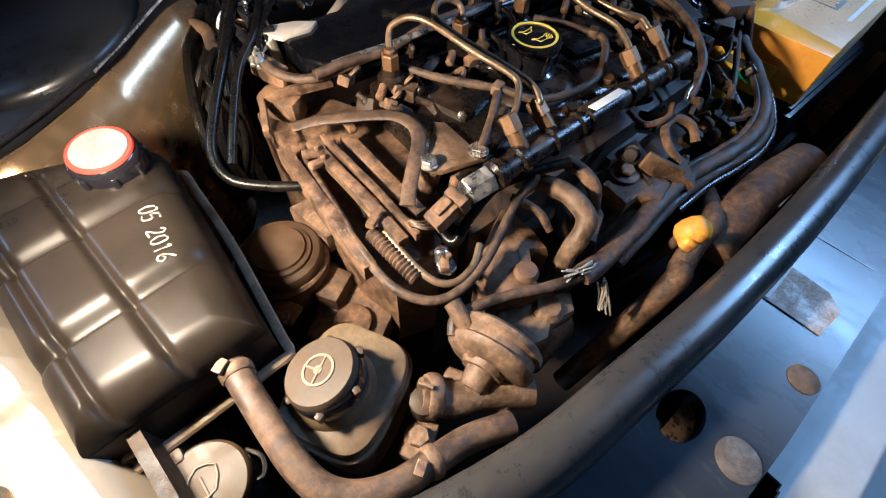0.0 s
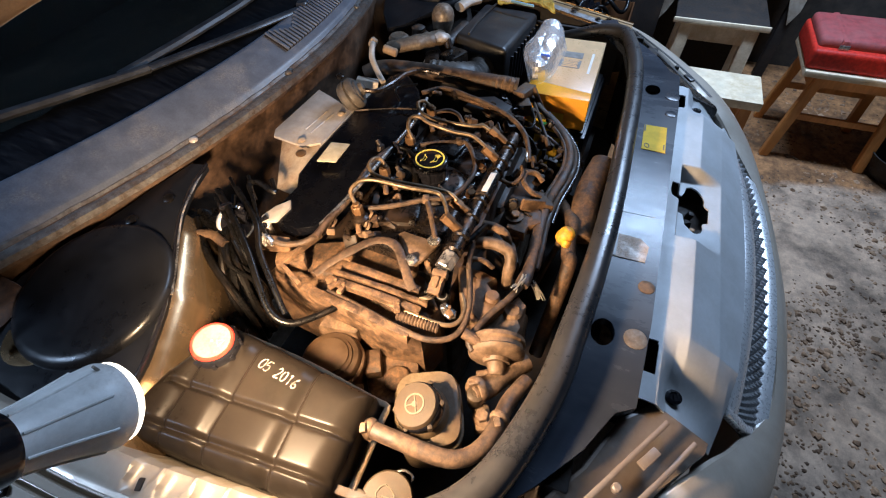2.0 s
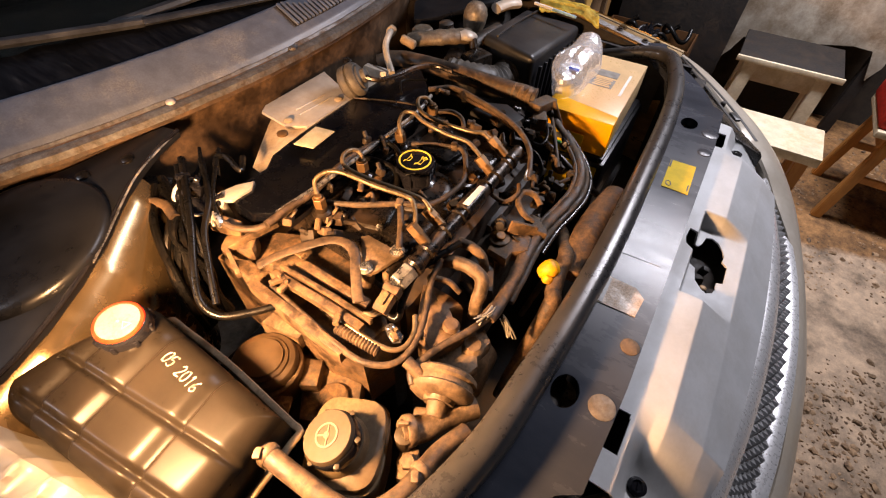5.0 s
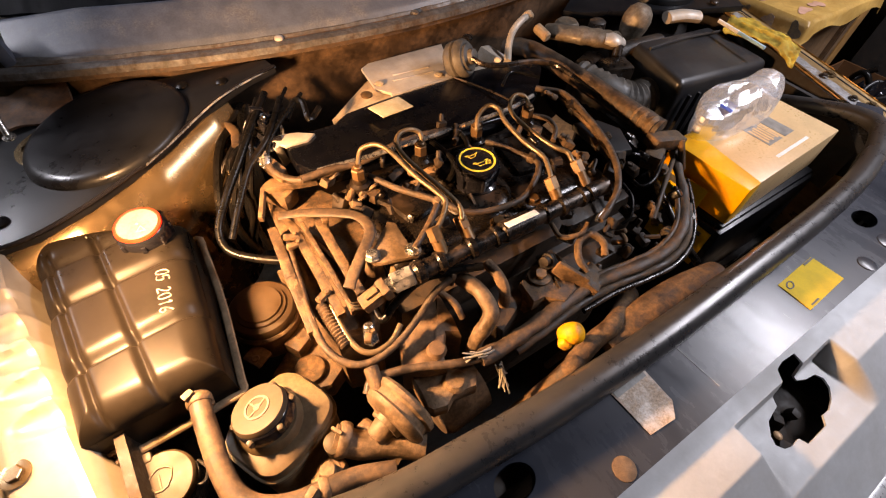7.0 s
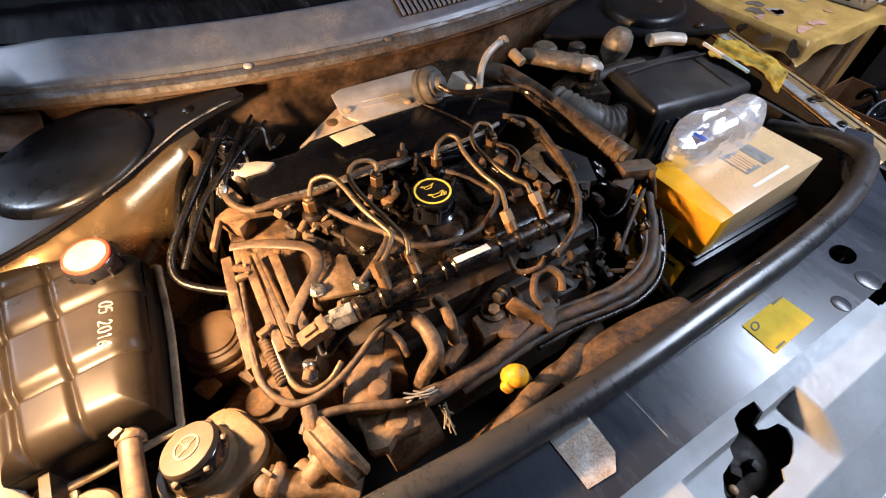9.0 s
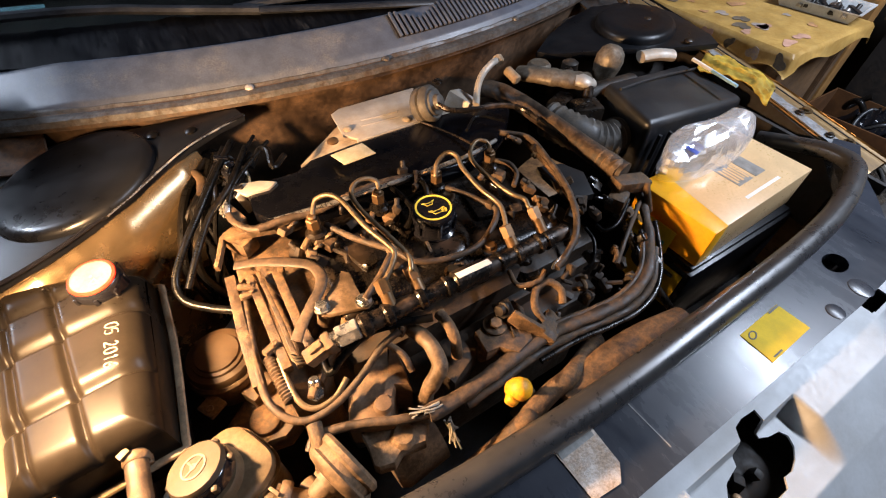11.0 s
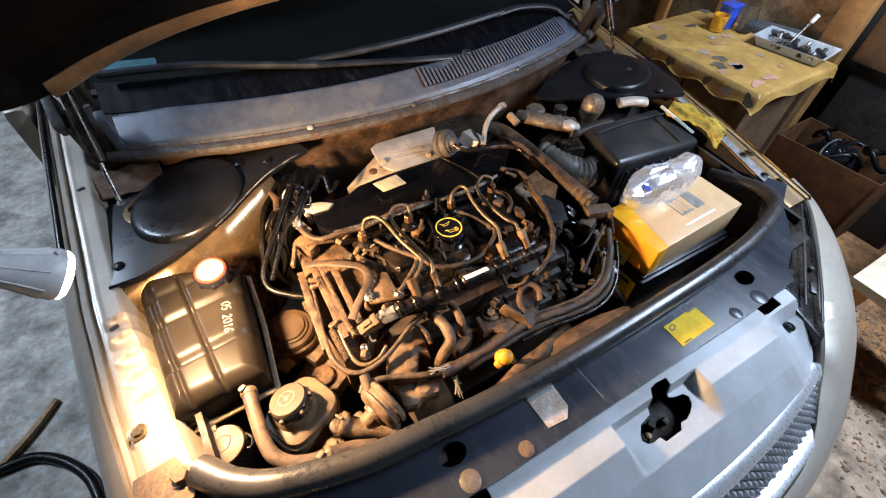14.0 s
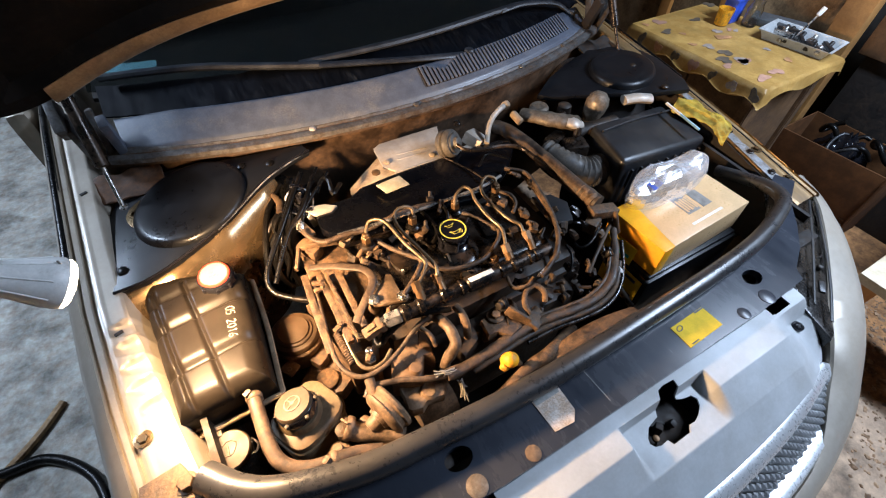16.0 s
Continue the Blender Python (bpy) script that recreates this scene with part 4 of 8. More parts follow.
screen = part("windscreen", sheet(glass_fn, 40, 20, 0.004), GLASS, car, "dark windscreen glass")
screen.visible_shadow = False
part("dashboard", sheet(lambda u, v: Vector((-0.70 + 1.42 * u, lip_y(-0.70 + 1.42 * u) + 0.19 + 0.55 * v, 0.955 - 0.06 * v * v)), 30, 8, 0.01), BAY_DARK, car, "black dashboard behind the windscreen")
# flat dark panel imitates the unlit depth of the cabin
cabin = part("cabin", rbox((0, 2.05, 0.72), (1.46, 0.05, 0.9), 0.01), BAY_DARK, car, "near-black panel standing in for the unlit cabin")


def roof_fn(u, v):
    w = 0.62 - 0.05 * v
    x = -w + 2 * w * u
    return Vector((x, 1.88 + 1.55 * v + 0.10 * (x / w) ** 2 * (1 - v), 1.405 + 0.06 * math.sin(math.pi * min(1, v * 1.15)) - 0.05 * (x / w) ** 2 - 0.05 * v * v))


def tail_fn(u, v):
    w = 0.60 + 0.24 * min(1.0, v * 2)
    x = -w + 2 * w * u
    prof = [(3.42, 1.36), (3.72, 1.12), (3.92, 0.98), (4.10, 0.93), (4.16, 0.75), (4.17, 0.45), (4.10, 0.30)]
    k = v * 6
    i = min(int(k), 5)
    f = k - i
    return Vector((x, prof[i][0] * (1 - f) + prof[i + 1][0] * f - 0.10 * (x / w) ** 4, prof[i][1] * (1 - f) + prof[i + 1][1] * f - 0.03 * (x / w) ** 2))


def flank_fn(u, v):
    y = 2.74 + 1.38 * u
    return Vector((-0.905 + 0.06 * u * u + 0.03 * abs(v - 0.4), y, 0.93 - 0.63 * v))


def side_glass_fn(u, v):
    y = 1.42 + 2.15 * u
    return Vector((-0.86 + 0.25 * v, y + 0.25 * v * (1 - 2.2 * u), 0.94 + (0.44 - 0.05 * u) * v))


part("roof", sheet(roof_fn, 24, 24, 0.006), PAINT, car, "champagne painted roof")
part("tail", sheet(tail_fn, 24, 24, 0.006), PAINT, car, "champagne painted tail")
for s in (1, -1):
    for name, fn, material in (("rear_wing", flank_fn, PAINT), ("side_window", side_glass_fn, BAKELITE)):
        q = sheet(fn, 16, 8, 0.005)
        part(name, q if s > 0 else mirror(q), material, car)
for s in (-1, 1):
    part("door", rbox((0.875 * s, 2.0, 0.62), (0.05, 1.5, 0.62), 0.03), PAINT, car, "champagne car door")
    for y in (0.62, 3.2):
        wheel = part("wheel", lathe([(0.20, -0.09), (0.29, -0.095), (0.315, -0.07), (0.315, 0.07), (0.29, 0.095), (0.20, 0.09)], pose(0.76 * s, y, 0.315, 0, 90, 0), 40), RUBBER, car, "black tyre on a steel rim")
        part("rim", lathe([(0.0, 0.06), (0.10, 0.05), (0.19, 0.08), (0.205, 0.085), (0.205, -0.085), (0, -0.05)], pose(0.76 * s, y, 0.315, 0, 90 * s, 0), 32), STEEL, wheel)


def wiper(pivot, line, blade):
    w = part("wiper", merge(tube([pivot, *line], 0.0125, 10, 8, 0.5), rod((pivot[0], pivot[1], pivot[2] - 0.02), (pivot[0], pivot[1], pivot[2] + 0.014), 0.014)), WIPER_GREY, car, "dull black wiper arm")
    part("blade", merge(tube(blade, 0.0105, 8, 8, 0.8), tube([(x, y + 0.012, z - 0.006) for x, y, z in blade], 0.004, 6, 6)), WIPER_GREY, w)


wiper((0.19, 0.945, 0.962), [(0.05, 0.958, 0.976), (-0.06, 0.985, 0.982), (-0.20, 1.02, 0.990)], [(-0.20, 1.02, 0.990), (-0.335, 1.06, 1.002), (-0.448, 1.10, 1.010), (-0.56, 1.125, 1.014), (-0.66, 1.15, 1.012)])
wiper((0.63, 1.035, 0.955), [(0.57, 1.055, 0.990), (0.45, 1.058, 1.008), (0.36, 1.05, 1.006)], [(0.38, 1.052, 1.008), (0.125, 1.035, 0.998), (-0.06, 1.032, 0.996), (-0.24, 1.045, 0.992)])

# bonnet, open on its hinges
HINGE = Vector((0, 1.035, 1.055))
OPEN = radians(57)


def hood_point(x, d, n):
    """d along the bonnet from its hinges, n out of its inner side."""
    return HINGE + Vector((x, -d * math.cos(OPEN) - n * math.sin(OPEN), d * math.sin(OPEN) - n * math.cos(OPEN)))


def hood_rear(x):
    return 0.176 - 0.066 * (x / 0.66) ** 4 + 5.0 * max(0.0, abs(x) - 0.68) ** 2


def hood_fn(u, v):
    w = 0.80 - 0.10 * v
    x = -w + 2 * w * u
    d = hood_rear(x) + (1.0 - 0.15 * (x / 0.8) ** 2 - hood_rear(x)) * v
    edge = min(u, 1 - u) * 2 * w
    rim = min(edge, v * 0.9, (1 - v) * 0.9)
    rib = 0.010 * max(0, 1 - abs(abs(x) - 0.34) / 0.03) + 0.010 * max(0, 1 - abs(v - 0.45) / 0.04)
    return hood_point(x, d, (0.0 if rim < 0.004 else -0.012 if rim > 0.05 else 0.012) + (rib if rim > 0.05 else 0) + 0.085 * (x / 0.8) ** 2)


hood = part("bonnet", sheet(hood_fn, 90, 60, 0.006), HOOD_UNDER, car, "open bonnet, its dark underside coloured as in shade")


def hood_rim_fn(u, v):
    x = -0.70 + 1.40 * u
    return hood_point(x, hood_rear(x) - 0.002 + (0.010 + 0.048 * abs(x)) * v, 0.016 + 0.004 * math.sin(v * math.pi) + 0.085 * (x / 0.8) ** 2)


part("edge_flange", sheet(hood_rim_fn, 60, 4, 0.004), HOOD_EDGE, hood, "brown rear edge of the bonnet, its colour lightened as if lamplit")
# pale bead stands in for the lit line along the edge
part("edge_bead", tube([hood_point(x, hood_rear(x) - 0.004, 0.016 + 0.085 * (x / 0.8) ** 2) for x in np.linspace(-0.69, 0.69, 24)], 0.0036, 8, 2), PAINT, hood, "bright bead drawn as the bonnet's lit edge")
for s in (1, -1):
    a, b = Vector((-0.700 * s, 0.862, 0.878)), Vector((-0.698 * s, 0.985, 1.072))
    # right rod takes dark steel in place of shade
    strut = part("gas_strut", merge(rod(a, a.lerp(b, 0.45), 0.0045, 10), rod(a, a + Vector((0, 0, -0.004)), 0.009, 10)), STEEL if s > 0 else RAIL, car, "bonnet gas strut, rod bright on the left and shade-dark on the right")
    part("cylinder", rod(a.lerp(b, 0.36), b, 0.0118, 16), RAIL, strut, "grey strut cylinder")
    part("hinge", merge(rbox((-0.725 * s, 1.0, 0.955), (0.012, 0.05, 0.13), 0.004, (20, 0, 0)), rbox((-0.735 * s, 0.99, 1.02), (0.02, 0.07, 0.05), 0.006, (40, 0, 0)), rbox((-0.69 * s, 1.015, 0.95), (0.012, 0.025, 0.12), 0.003, (-15, 0, 0))), LIP, car, "rusty bonnet hinge")

for s in (1, -1):
    q = tube([(lerp_table(SHOULDER, y) + 0.012, y, rail_z(y) - 0.006) for y in np.linspace(0.70, 1.28, 9)], 0.0075, 10, 3, 0.8)
    part("weather_strip", q if s > 0 else mirror(q), RUBBER, car, "black rubber weather strip")
    q = merge(rbox((-0.668, 0.985, 0.955), (0.018, 0.030, 0.13), 0.004, (24, 0, 4)))
    # right bracket and plate are near-black copies, coloured as if shaded
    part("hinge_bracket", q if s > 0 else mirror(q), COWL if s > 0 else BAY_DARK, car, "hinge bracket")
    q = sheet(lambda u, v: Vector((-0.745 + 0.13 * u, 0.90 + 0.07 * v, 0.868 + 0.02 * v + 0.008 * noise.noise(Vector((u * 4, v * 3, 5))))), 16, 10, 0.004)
    part("hinge_plate", q if s > 0 else mirror(q), RUST if s > 0 else BAY_DARK, car, "hinge plate, rust brown on the left and shade-dark on the right")

# ---- strut towers and their covers ----


def tilt_plate(bm):
    for v in bm.verts:
        v.co.z += (v.co.x + 0.53) * 0.10
    return bm


tower_profile = [(0.0, 0.862), (0.09, 0.862), (0.125, 0.856), (0.145, 0.842), (0.158, 0.82), (0.166, 0.78), (0.17, 0.72), (0.175, 0.55)]
for s in (1, -1):
    t = lathe(tower_profile, pose(0, 0, 0), 56)
    for v in t.verts:
        v.co.x *= 0.92 - 0.06 * math.sin(math.atan2(v.co.y, v.co.x) * 2)
    t.transform(pose(-0.603, 0.83, 0))
    if s < 0:
        mirror(t)
    # left tower is painted metal, the right one coloured as deep shade
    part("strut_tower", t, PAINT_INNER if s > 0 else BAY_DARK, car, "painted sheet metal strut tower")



def apron_fn(u, v):
    """The painted sheet that rolls over from under the cover's front edge and falls into the bay."""
    x = lerp_table([(0, -0.742), (0.3, -0.66), (0.6, -0.545), (0.85, -0.445), (1, -0.415)], u)
    y = lerp_table([(0, 0.668), (0.3, 0.678), (0.6, 0.726), (0.85, 0.792), (1, 0.83)], u)
    side = Vector((0.35 + 0.25 * u, -1.0, 0)).normalized()
    a = min(1.0, v * 1.6) * math.pi / 2
    out = 0.062 * math.sin(a) * (1 - 0.35 * u)
    drop = 0.085 * (1 - math.cos(a)) + max(0.0, v * 1.6 - 1) * 0.30
    return Vector((x, y, 0.868 + (x + 0.53) * 0.10)) + side * out + Vector((0, 0, -drop - 0.010 * v))


part("apron", sheet(apron_fn, 60, 40, 0.002), PAINT_INNER, car, "golden painted inner wing sheet")

flange = [(-0.745, 0.655), (-0.69, 0.652), (-0.63, 0.668), (-0.57, 0.695), (-0.515, 0.728), (-0.46, 0.770), (-0.416, 0.798), (-0.36, 0.822), (-0.312, 0.832), (-0.318, 0.862), (-0.38, 0.885), (-0.453, 0.905), (-0.60, 0.955), (-0.70, 0.945), (-0.745, 0.86), (-0.752, 0.75)]
# steel thread stands in for the lamp's glint on the cover edge
edge_glint_pts = [(-0.545, 0.700, 0.882), (-0.50, 0.733, 0.886), (-0.452, 0.769, 0.892), (-0.412, 0.795, 0.896), (-0.358, 0.818, 0.899), (-0.31, 0.836, 0.900)]
part("release_cable", tube([(x, y, z - 0.006) for x, y, z in edge_glint_pts], 0.0015, 8, 6), STEEL, car, "thin bright thread standing in for a glint on the cover edge")
cover = part("strut_cover", tilt_plate(prism(flange, 0.862, 0.876, 0.003)), BLACK_GLOSS, car, "large smooth black plastic strut cover")


def dome(rx, ry, h, n=48):
    return lathe([(1.0, 0.0), (1.0, h * 0.35), (0.985, h * 0.62), (0.95, h * 0.85), (0.88, h), (0.6, h * 0.93), (0.3, h * 0.88), (0.0, h * 0.86)], Matrix.Diagonal((rx, ry, 1, 1)), n)


d = dome(0.112, 0.122, 0.018)
d.transform(pose(-0.578, 0.815, 0.872, 0, 0, -35))
part("dome", tilt_plate(d), BLACK_GLOSS, cover)
part("edge_trim", tilt_plate(tube([(x, y, 0.876) for x, y in flange[:9]], 0.0032, 8, 6)), BAKELITE, cover, "glossy rubber edge trim")
for x, y in ((-0.458, 0.868), (-0.725, 0.70), (-0.40, 0.84)):
    part("push_pin", tilt_plate(lathe([(0.010, 0.876), (0.010, 0.879), (0.006, 0.882), (0, 0.882)], pose(x, y, 0))), RUBBER, cover)
flange_r = [(0.33, 0.80), (0.36, 0.77), (0.50, 0.715), (0.62, 0.655), (0.735, 0.615), (0.765, 0.66), (0.80, 0.80), (0.79, 0.90), (0.66, 0.945), (0.52, 0.905), (0.42, 0.86)]
cover_r = part("strut_cover", prism(flange_r, 0.862, 0.876, 0.003), BLACK_GLOSS, car, "smooth black plastic strut cover")
d = dome(0.115, 0.095, 0.022)
d.transform(pose(0.635, 0.785, 0.874, 0, 0, 30))
part("dome", d, BLACK_GLOSS, cover_r)
for p in [(0.0525, 0.7779, 0.8850), (0.6652, 0.7744, 0.8900), (0.3218, 0.6882, 0.8800), (0.6703, 0.6535, 0.8800)]:
    part("push_pin", lathe([(0.010, 0), (0.010, 0.003), (0.006, 0.006), (0, 0.006)], pose(*p)), BLACK_DUSTY, cover_r)

# ---- labels on the front panel ----
label = part("yellow_label", prism([(0.113, 0.113), (0.202, 0.116), (0.204, 0.070), (0.113, 0.067)], 0.8122, 0.8132), YELLOW_LABEL, front_panel, "yellow printed label")
part("oval_mark", prism(ellipse(0.127, 0.104, 0.008, 0.005, 16, 0.3), 0.8132, 0.8138, 0, (ellipse(0.127, 0.104, 0.0062, 0.0034, 16, 0.3),)), DARK_INK, label)
part("print_bar", rbox((0.190, 0.1135, 0.8136), (0.024, 0.003, 0.0006), 0, (0, 0, 2)), DARK_INK, label)
part("print_bar", rbox((0.130, 0.071, 0.8136), (0.018, 0.002, 0.0006), 0, (0, 0, 2)), DARK_INK, label)
foil = part("foil_label", prism([(-0.195, 0.129), (-0.158, 0.132), (-0.157, 0.126), (-0.141, 0.127), (-0.142, 0.086), (-0.156, 0.071), (-0.192, 0.074)], 0.8122, 0.8134), FOIL_LABEL, front_panel, "worn peeling silver label")
part("bare_strip", rbox((-0.169, 0.1255, 0.8138), (0.048, 0.009, 0.0008), 0, (0, 0, 1)), CARTON_GREY, foil)
part("scratch", rbox((-0.083, 0.105, 0.8123), (0.0012, 0.075, 0.0005), 0, (0, 0, 3)), CARTON_GREY, front_panel)

# ---- the engine ----
engine = thing("engine", (-0.11, 0.48, 0.30), "dusty diesel engine with black covers and steel fuel pipes", "engine")
# block and low castings carry the gaps' shade in their colour
part("block", rbox((-0.11, 0.49, 0.55), (0.46, 0.27, 0.46), 0.02), CAST_DARK, engine, "oily engine block, darkened for the shade in the gaps")
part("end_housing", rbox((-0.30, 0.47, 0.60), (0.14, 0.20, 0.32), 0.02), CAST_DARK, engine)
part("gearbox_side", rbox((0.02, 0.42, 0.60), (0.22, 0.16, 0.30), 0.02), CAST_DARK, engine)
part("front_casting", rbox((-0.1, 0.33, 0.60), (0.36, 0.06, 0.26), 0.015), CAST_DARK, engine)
valve = part("valve_cover", merge(rbox((-0.135, 0.475, 0.806), (0.37, 0.175, 0.05), 0.014, (0, 0, -2), 3), lathe([(0.056, 0.815), (0.056, 0.833), (0.050, 0.839), (0.040, 0.841), (0, 0.841)], pose(-0.153, 0.456, 0), 32), rbox((-0.03, 0.49, 0.83), (0.07, 0.09, 0.02), 0.008, (0, 0, -10)), rbox((-0.245, 0.49, 0.83), (0.06, 0.07, 0.02), 0.008, (0, 0, 15)), rbox((-0.135, 0.545, 0.826), (0.36, 0.016, 0.03), 0.005, (0, 0, -3))), BLACK_DUSTY, engine, "black plastic valve cover")
cap_m = pose(-0.142, 0.472, 0.838)
cap = part("oil_cap", lathe([(0.034, 0), (0.034, 0.005), (0.0295, 0.008), (0.0290, 0.020), (0.0315, 0.024), (0.0325, 0.030), (0.0325, 0.038), (0.031, 0.0415), (0.0285, 0.0425), (0, 0.0425)], cap_m, 48), BAKELITE, engine, "round black oil filler cap")
for k in range(6):
    a = k * math.pi / 3 + 0.3
    part("grip", rod(cap_m @ Vector((0.0300 * math.cos(a), 0.0300 * math.sin(a), 0.008)), cap_m @ Vector((0.0318 * math.cos(a), 0.0318 * math.sin(a), 0.036)), 0.0035, 8), BAKELITE, cap)
part("ring", lathe([(0.0272, 0.0424), (0.0272, 0.0431), (0.0242, 0.0431), (0.0242, 0.0424)], cap_m, 48), YELLOW_INK, cap, "yellow printed ring")
CAN = [(-0.012, 0.005), (-0.008, 0.002), (-0.006, -0.004), (0.005, -0.004), (0.007, 0.0), (0.013, 0.004), (0.008, 0.0035), (0.005, 0.0018), (-0.005, 0.0018), (-0.008, 0.005), (-0.012, 0.005)]
for ox, oy, size in ((-0.002, 0.010, 0.85), (0.001, -0.010, 1.0)):
    part("oil_can_symbol", tube([cap_m @ Vector((ox + x * size, oy + y * size, 0.0427)) for x, y in CAN], 0.00055, 6, 1), YELLOW_INK, cap, "yellow printed oil-can outline")
for k in range(4):
    part("comb_mark", tube([cap_m @ Vector((0.006 + 0.002 * k, -0.015 - 0.0006 * k, 0.0427)), cap_m @ Vector((0.013 + 0.001 * k, -0.006 - 0.0016 * k, 0.0427))], 0.00045, 6, 1), YELLOW_INK, cap)

part("rear_cover", prism([(-0.366, 0.612), (-0.352, 0.588), (-0.325, 0.575), (-0.20, 0.566), (-0.03, 0.552), (0.03, 0.566), (0.09, 0.60), (0.135, 0.645), (0.145, 0.672), (0.12, 0.69), (0.0, 0.695), (-0.17, 0.697), (-0.25, 0.690), (-0.28, 0.672), (-0.345, 0.676), (-0.364, 0.655)], 0.835, 0.868, 0.006), ENGINE_COVER, engine, "smooth black engine cover")
part("edge_tube", tube([(-0.345, 0.580, 0.868), (-0.26, 0.566, 0.872), (-0.14, 0.556, 0.876), (-0.03, 0.546, 0.884), (0.03, 0.553, 0.888)], 0.0036, 8), STEEL, engine, "thin steel edge tube")
part("crease", tube([(-0.035, 0.690, 0.870), (-0.01, 0.62, 0.874), (0.0, 0.556, 0.880)], 0.002, 6), RAIL, engine)

# fuel rail, injectors and their pipes
RAIL_A, RAIL_B = Vector((-0.315, 0.362, 0.850)), Vector((0.020, 0.357, 0.847))
rail = part("fuel_rail", merge(rod(RAIL_A, RAIL_B, 0.0125, 20), *[rod(RAIL_A.lerp(RAIL_B, f), RAIL_A.lerp(RAIL_B, f + w), 0.0155, 20) for f, w in ((0.0, 0.05), (0.095, 0.045), (0.235, 0.045), (0.36, 0.02), (0.40, 0.16), (0.62, 0.02), (0.70, 0.045), (0.82, 0.03), (0.86, 0.045))]), RAIL, engine, "dark steel fuel rail")
part("rail_label", rbox((-0.150, 0.3555, 0.8665), (0.052, 0.011, 0.0014), 0.0004, (-10, 0.5, -1)), WHITE, rail, "white paper label")
part("pressure_sensor", merge(hexnut((-0.342, 0.366, 0.845), (-0.314, 0.362, 0.850), 0.0145), rod((-0.352, 0.367, 0.843), (-0.34, 0.366, 0.845), 0.010)), STEEL, rail, "bright hexagonal sensor")
plug = part("plug", merge(rbox((-0.368, 0.366, 0.836), (0.034, 0.020, 0.018), 0.003, (0, -20, 2)), rbox((-0.352, 0.366, 0.842), (0.012, 0.024, 0.021), 0.003, (0, -20, 2)), rbox((-0.370, 0.366, 0.846), (0.018, 0.008, 0.006), 0.002, (0, -20, 2))), CAST, engine, "dusty wiring plug")
for k in range(3):
    part("wire", tube([(-0.384, 0.362 + 0.005 * k, 0.830), (-0.394, 0.364 + 0.004 * k, 0.836), (-0.398, 0.374 + 0.003 * k, 0.834), (-0.392, 0.386, 0.815)], 0.0018, 6), PALE_PLASTIC, plug)
NUTS = [(-0.268, 0.384, 0.872), (-0.225, 0.386, 0.868), (-0.073, 0.382, 0.868), (-0.019, 0.388, 0.872)]
TOPS = [(-0.302, 0.533, 0.884), (-0.200, 0.535, 0.884), (-0.101, 0.531, 0.880), (0.002, 0.531, 0.884)]
PIPES = []
PIPES.append([(-0.2920, 0.5464, 0.8980), (-0.2849, 0.5478, 0.9060), (-0.2696, 0.5376, 0.9130), (-0.2590, 0.5143, 0.9120), (-0.2516, 0.4651, 0.9060), (-0.2387, 0.4271, 0.8980), (-0.2359, 0.4129, 0.8930), (-0.2466, 0.4002, 0.8880), (-0.2638, 0.3886, 0.8800)])
PIPES.append([(-0.1972, 0.5365, 0.8960), (-0.1973, 0.5441, 0.9030), (-0.2096, 0.5482, 0.9090), (-0.2279, 0.5457, 0.9100), (-0.2408, 0.5307, 0.9060), (-0.2414, 0.4964, 0.9020), (-0.2272, 0.4351, 0.8930), (-0.2206, 0.4046, 0.8860), (-0.2260, 0.3875, 0.8800)])
PIPES.append([(-0.1069, 0.5234, 0.8880), (-0.0974, 0.5347, 0.9020), (-0.0776, 0.5383, 0.9110), (-0.0688, 0.5235, 0.9110), (-0.0724, 0.5015, 0.9040), (-0.0700, 0.4592, 0.8950), (-0.0620, 0.4231, 0.8890), (-0.0658, 0.4047, 0.8840), (-0.0734, 0.3877, 0.8780)])
PIPES.append([(0.0075, 0.5421, 0.8920), (0.0035, 0.5486, 0.8980), (-0.0110, 0.5533, 0.9000), (-0.0331, 0.5377, 0.8980), (-0.0430, 0.5113, 0.8950), (-0.0395, 0.4591, 0.8910), (-0.0328, 0.4288, 0.8890), (-0.0223, 0.4127, 0.8870), (-0.0238, 0.3991, 0.8820)])
for nut, top, line in zip(NUTS, TOPS, PIPES):
    n0 = Vector(nut)
    root = Vector((nut[0], 0.360, 0.850))
    inj = part("injector", lathe([(0.017, 0.815), (0.017, 0.828), (0.012, 0.832), (0.012, 0.850), (0.015, 0.853), (0.015, 0.861), (0.010, 0.864), (0.010, 0.872)], pose(top[0], top[1], 0), 18), BLACK_DUSTY, engine, "dark injector body")
    part("nut", merge(hexnut((top[0], top[1], 0.868), (top[0], top[1], 0.888), 0.0098), rod((top[0], top[1], 0.888), (top[0], top[1], 0.893), 0.0062)), BRASS_NUT, inj)
    part("connector", merge(rbox((top[0] + 0.010, top[1] - 0.016, 0.846), (0.018, 0.022, 0.016), 0.003, (0, 0, 30)), rod((top[0] - 0.012, top[1] - 0.004, 0.857), (top[0] - 0.026, top[1] - 0.012, 0.850), 0.005)), CAST, inj)
    part("injection_pipe", tube([(top[0], top[1], 0.888), *line, tuple(n0 + (n0 - root).normalized() * 0.012)], 0.0036, 10, 6), PIPE_STEEL, engine, "bent steel injection pipe")
    part("union_nut", merge(hexnut(n0 - (n0 - root).normalized() * 0.006, n0 + (n0 - root).normalized() * 0.013, 0.0098), rod(root, n0, 0.0085)), BRASS_NUT, rail)
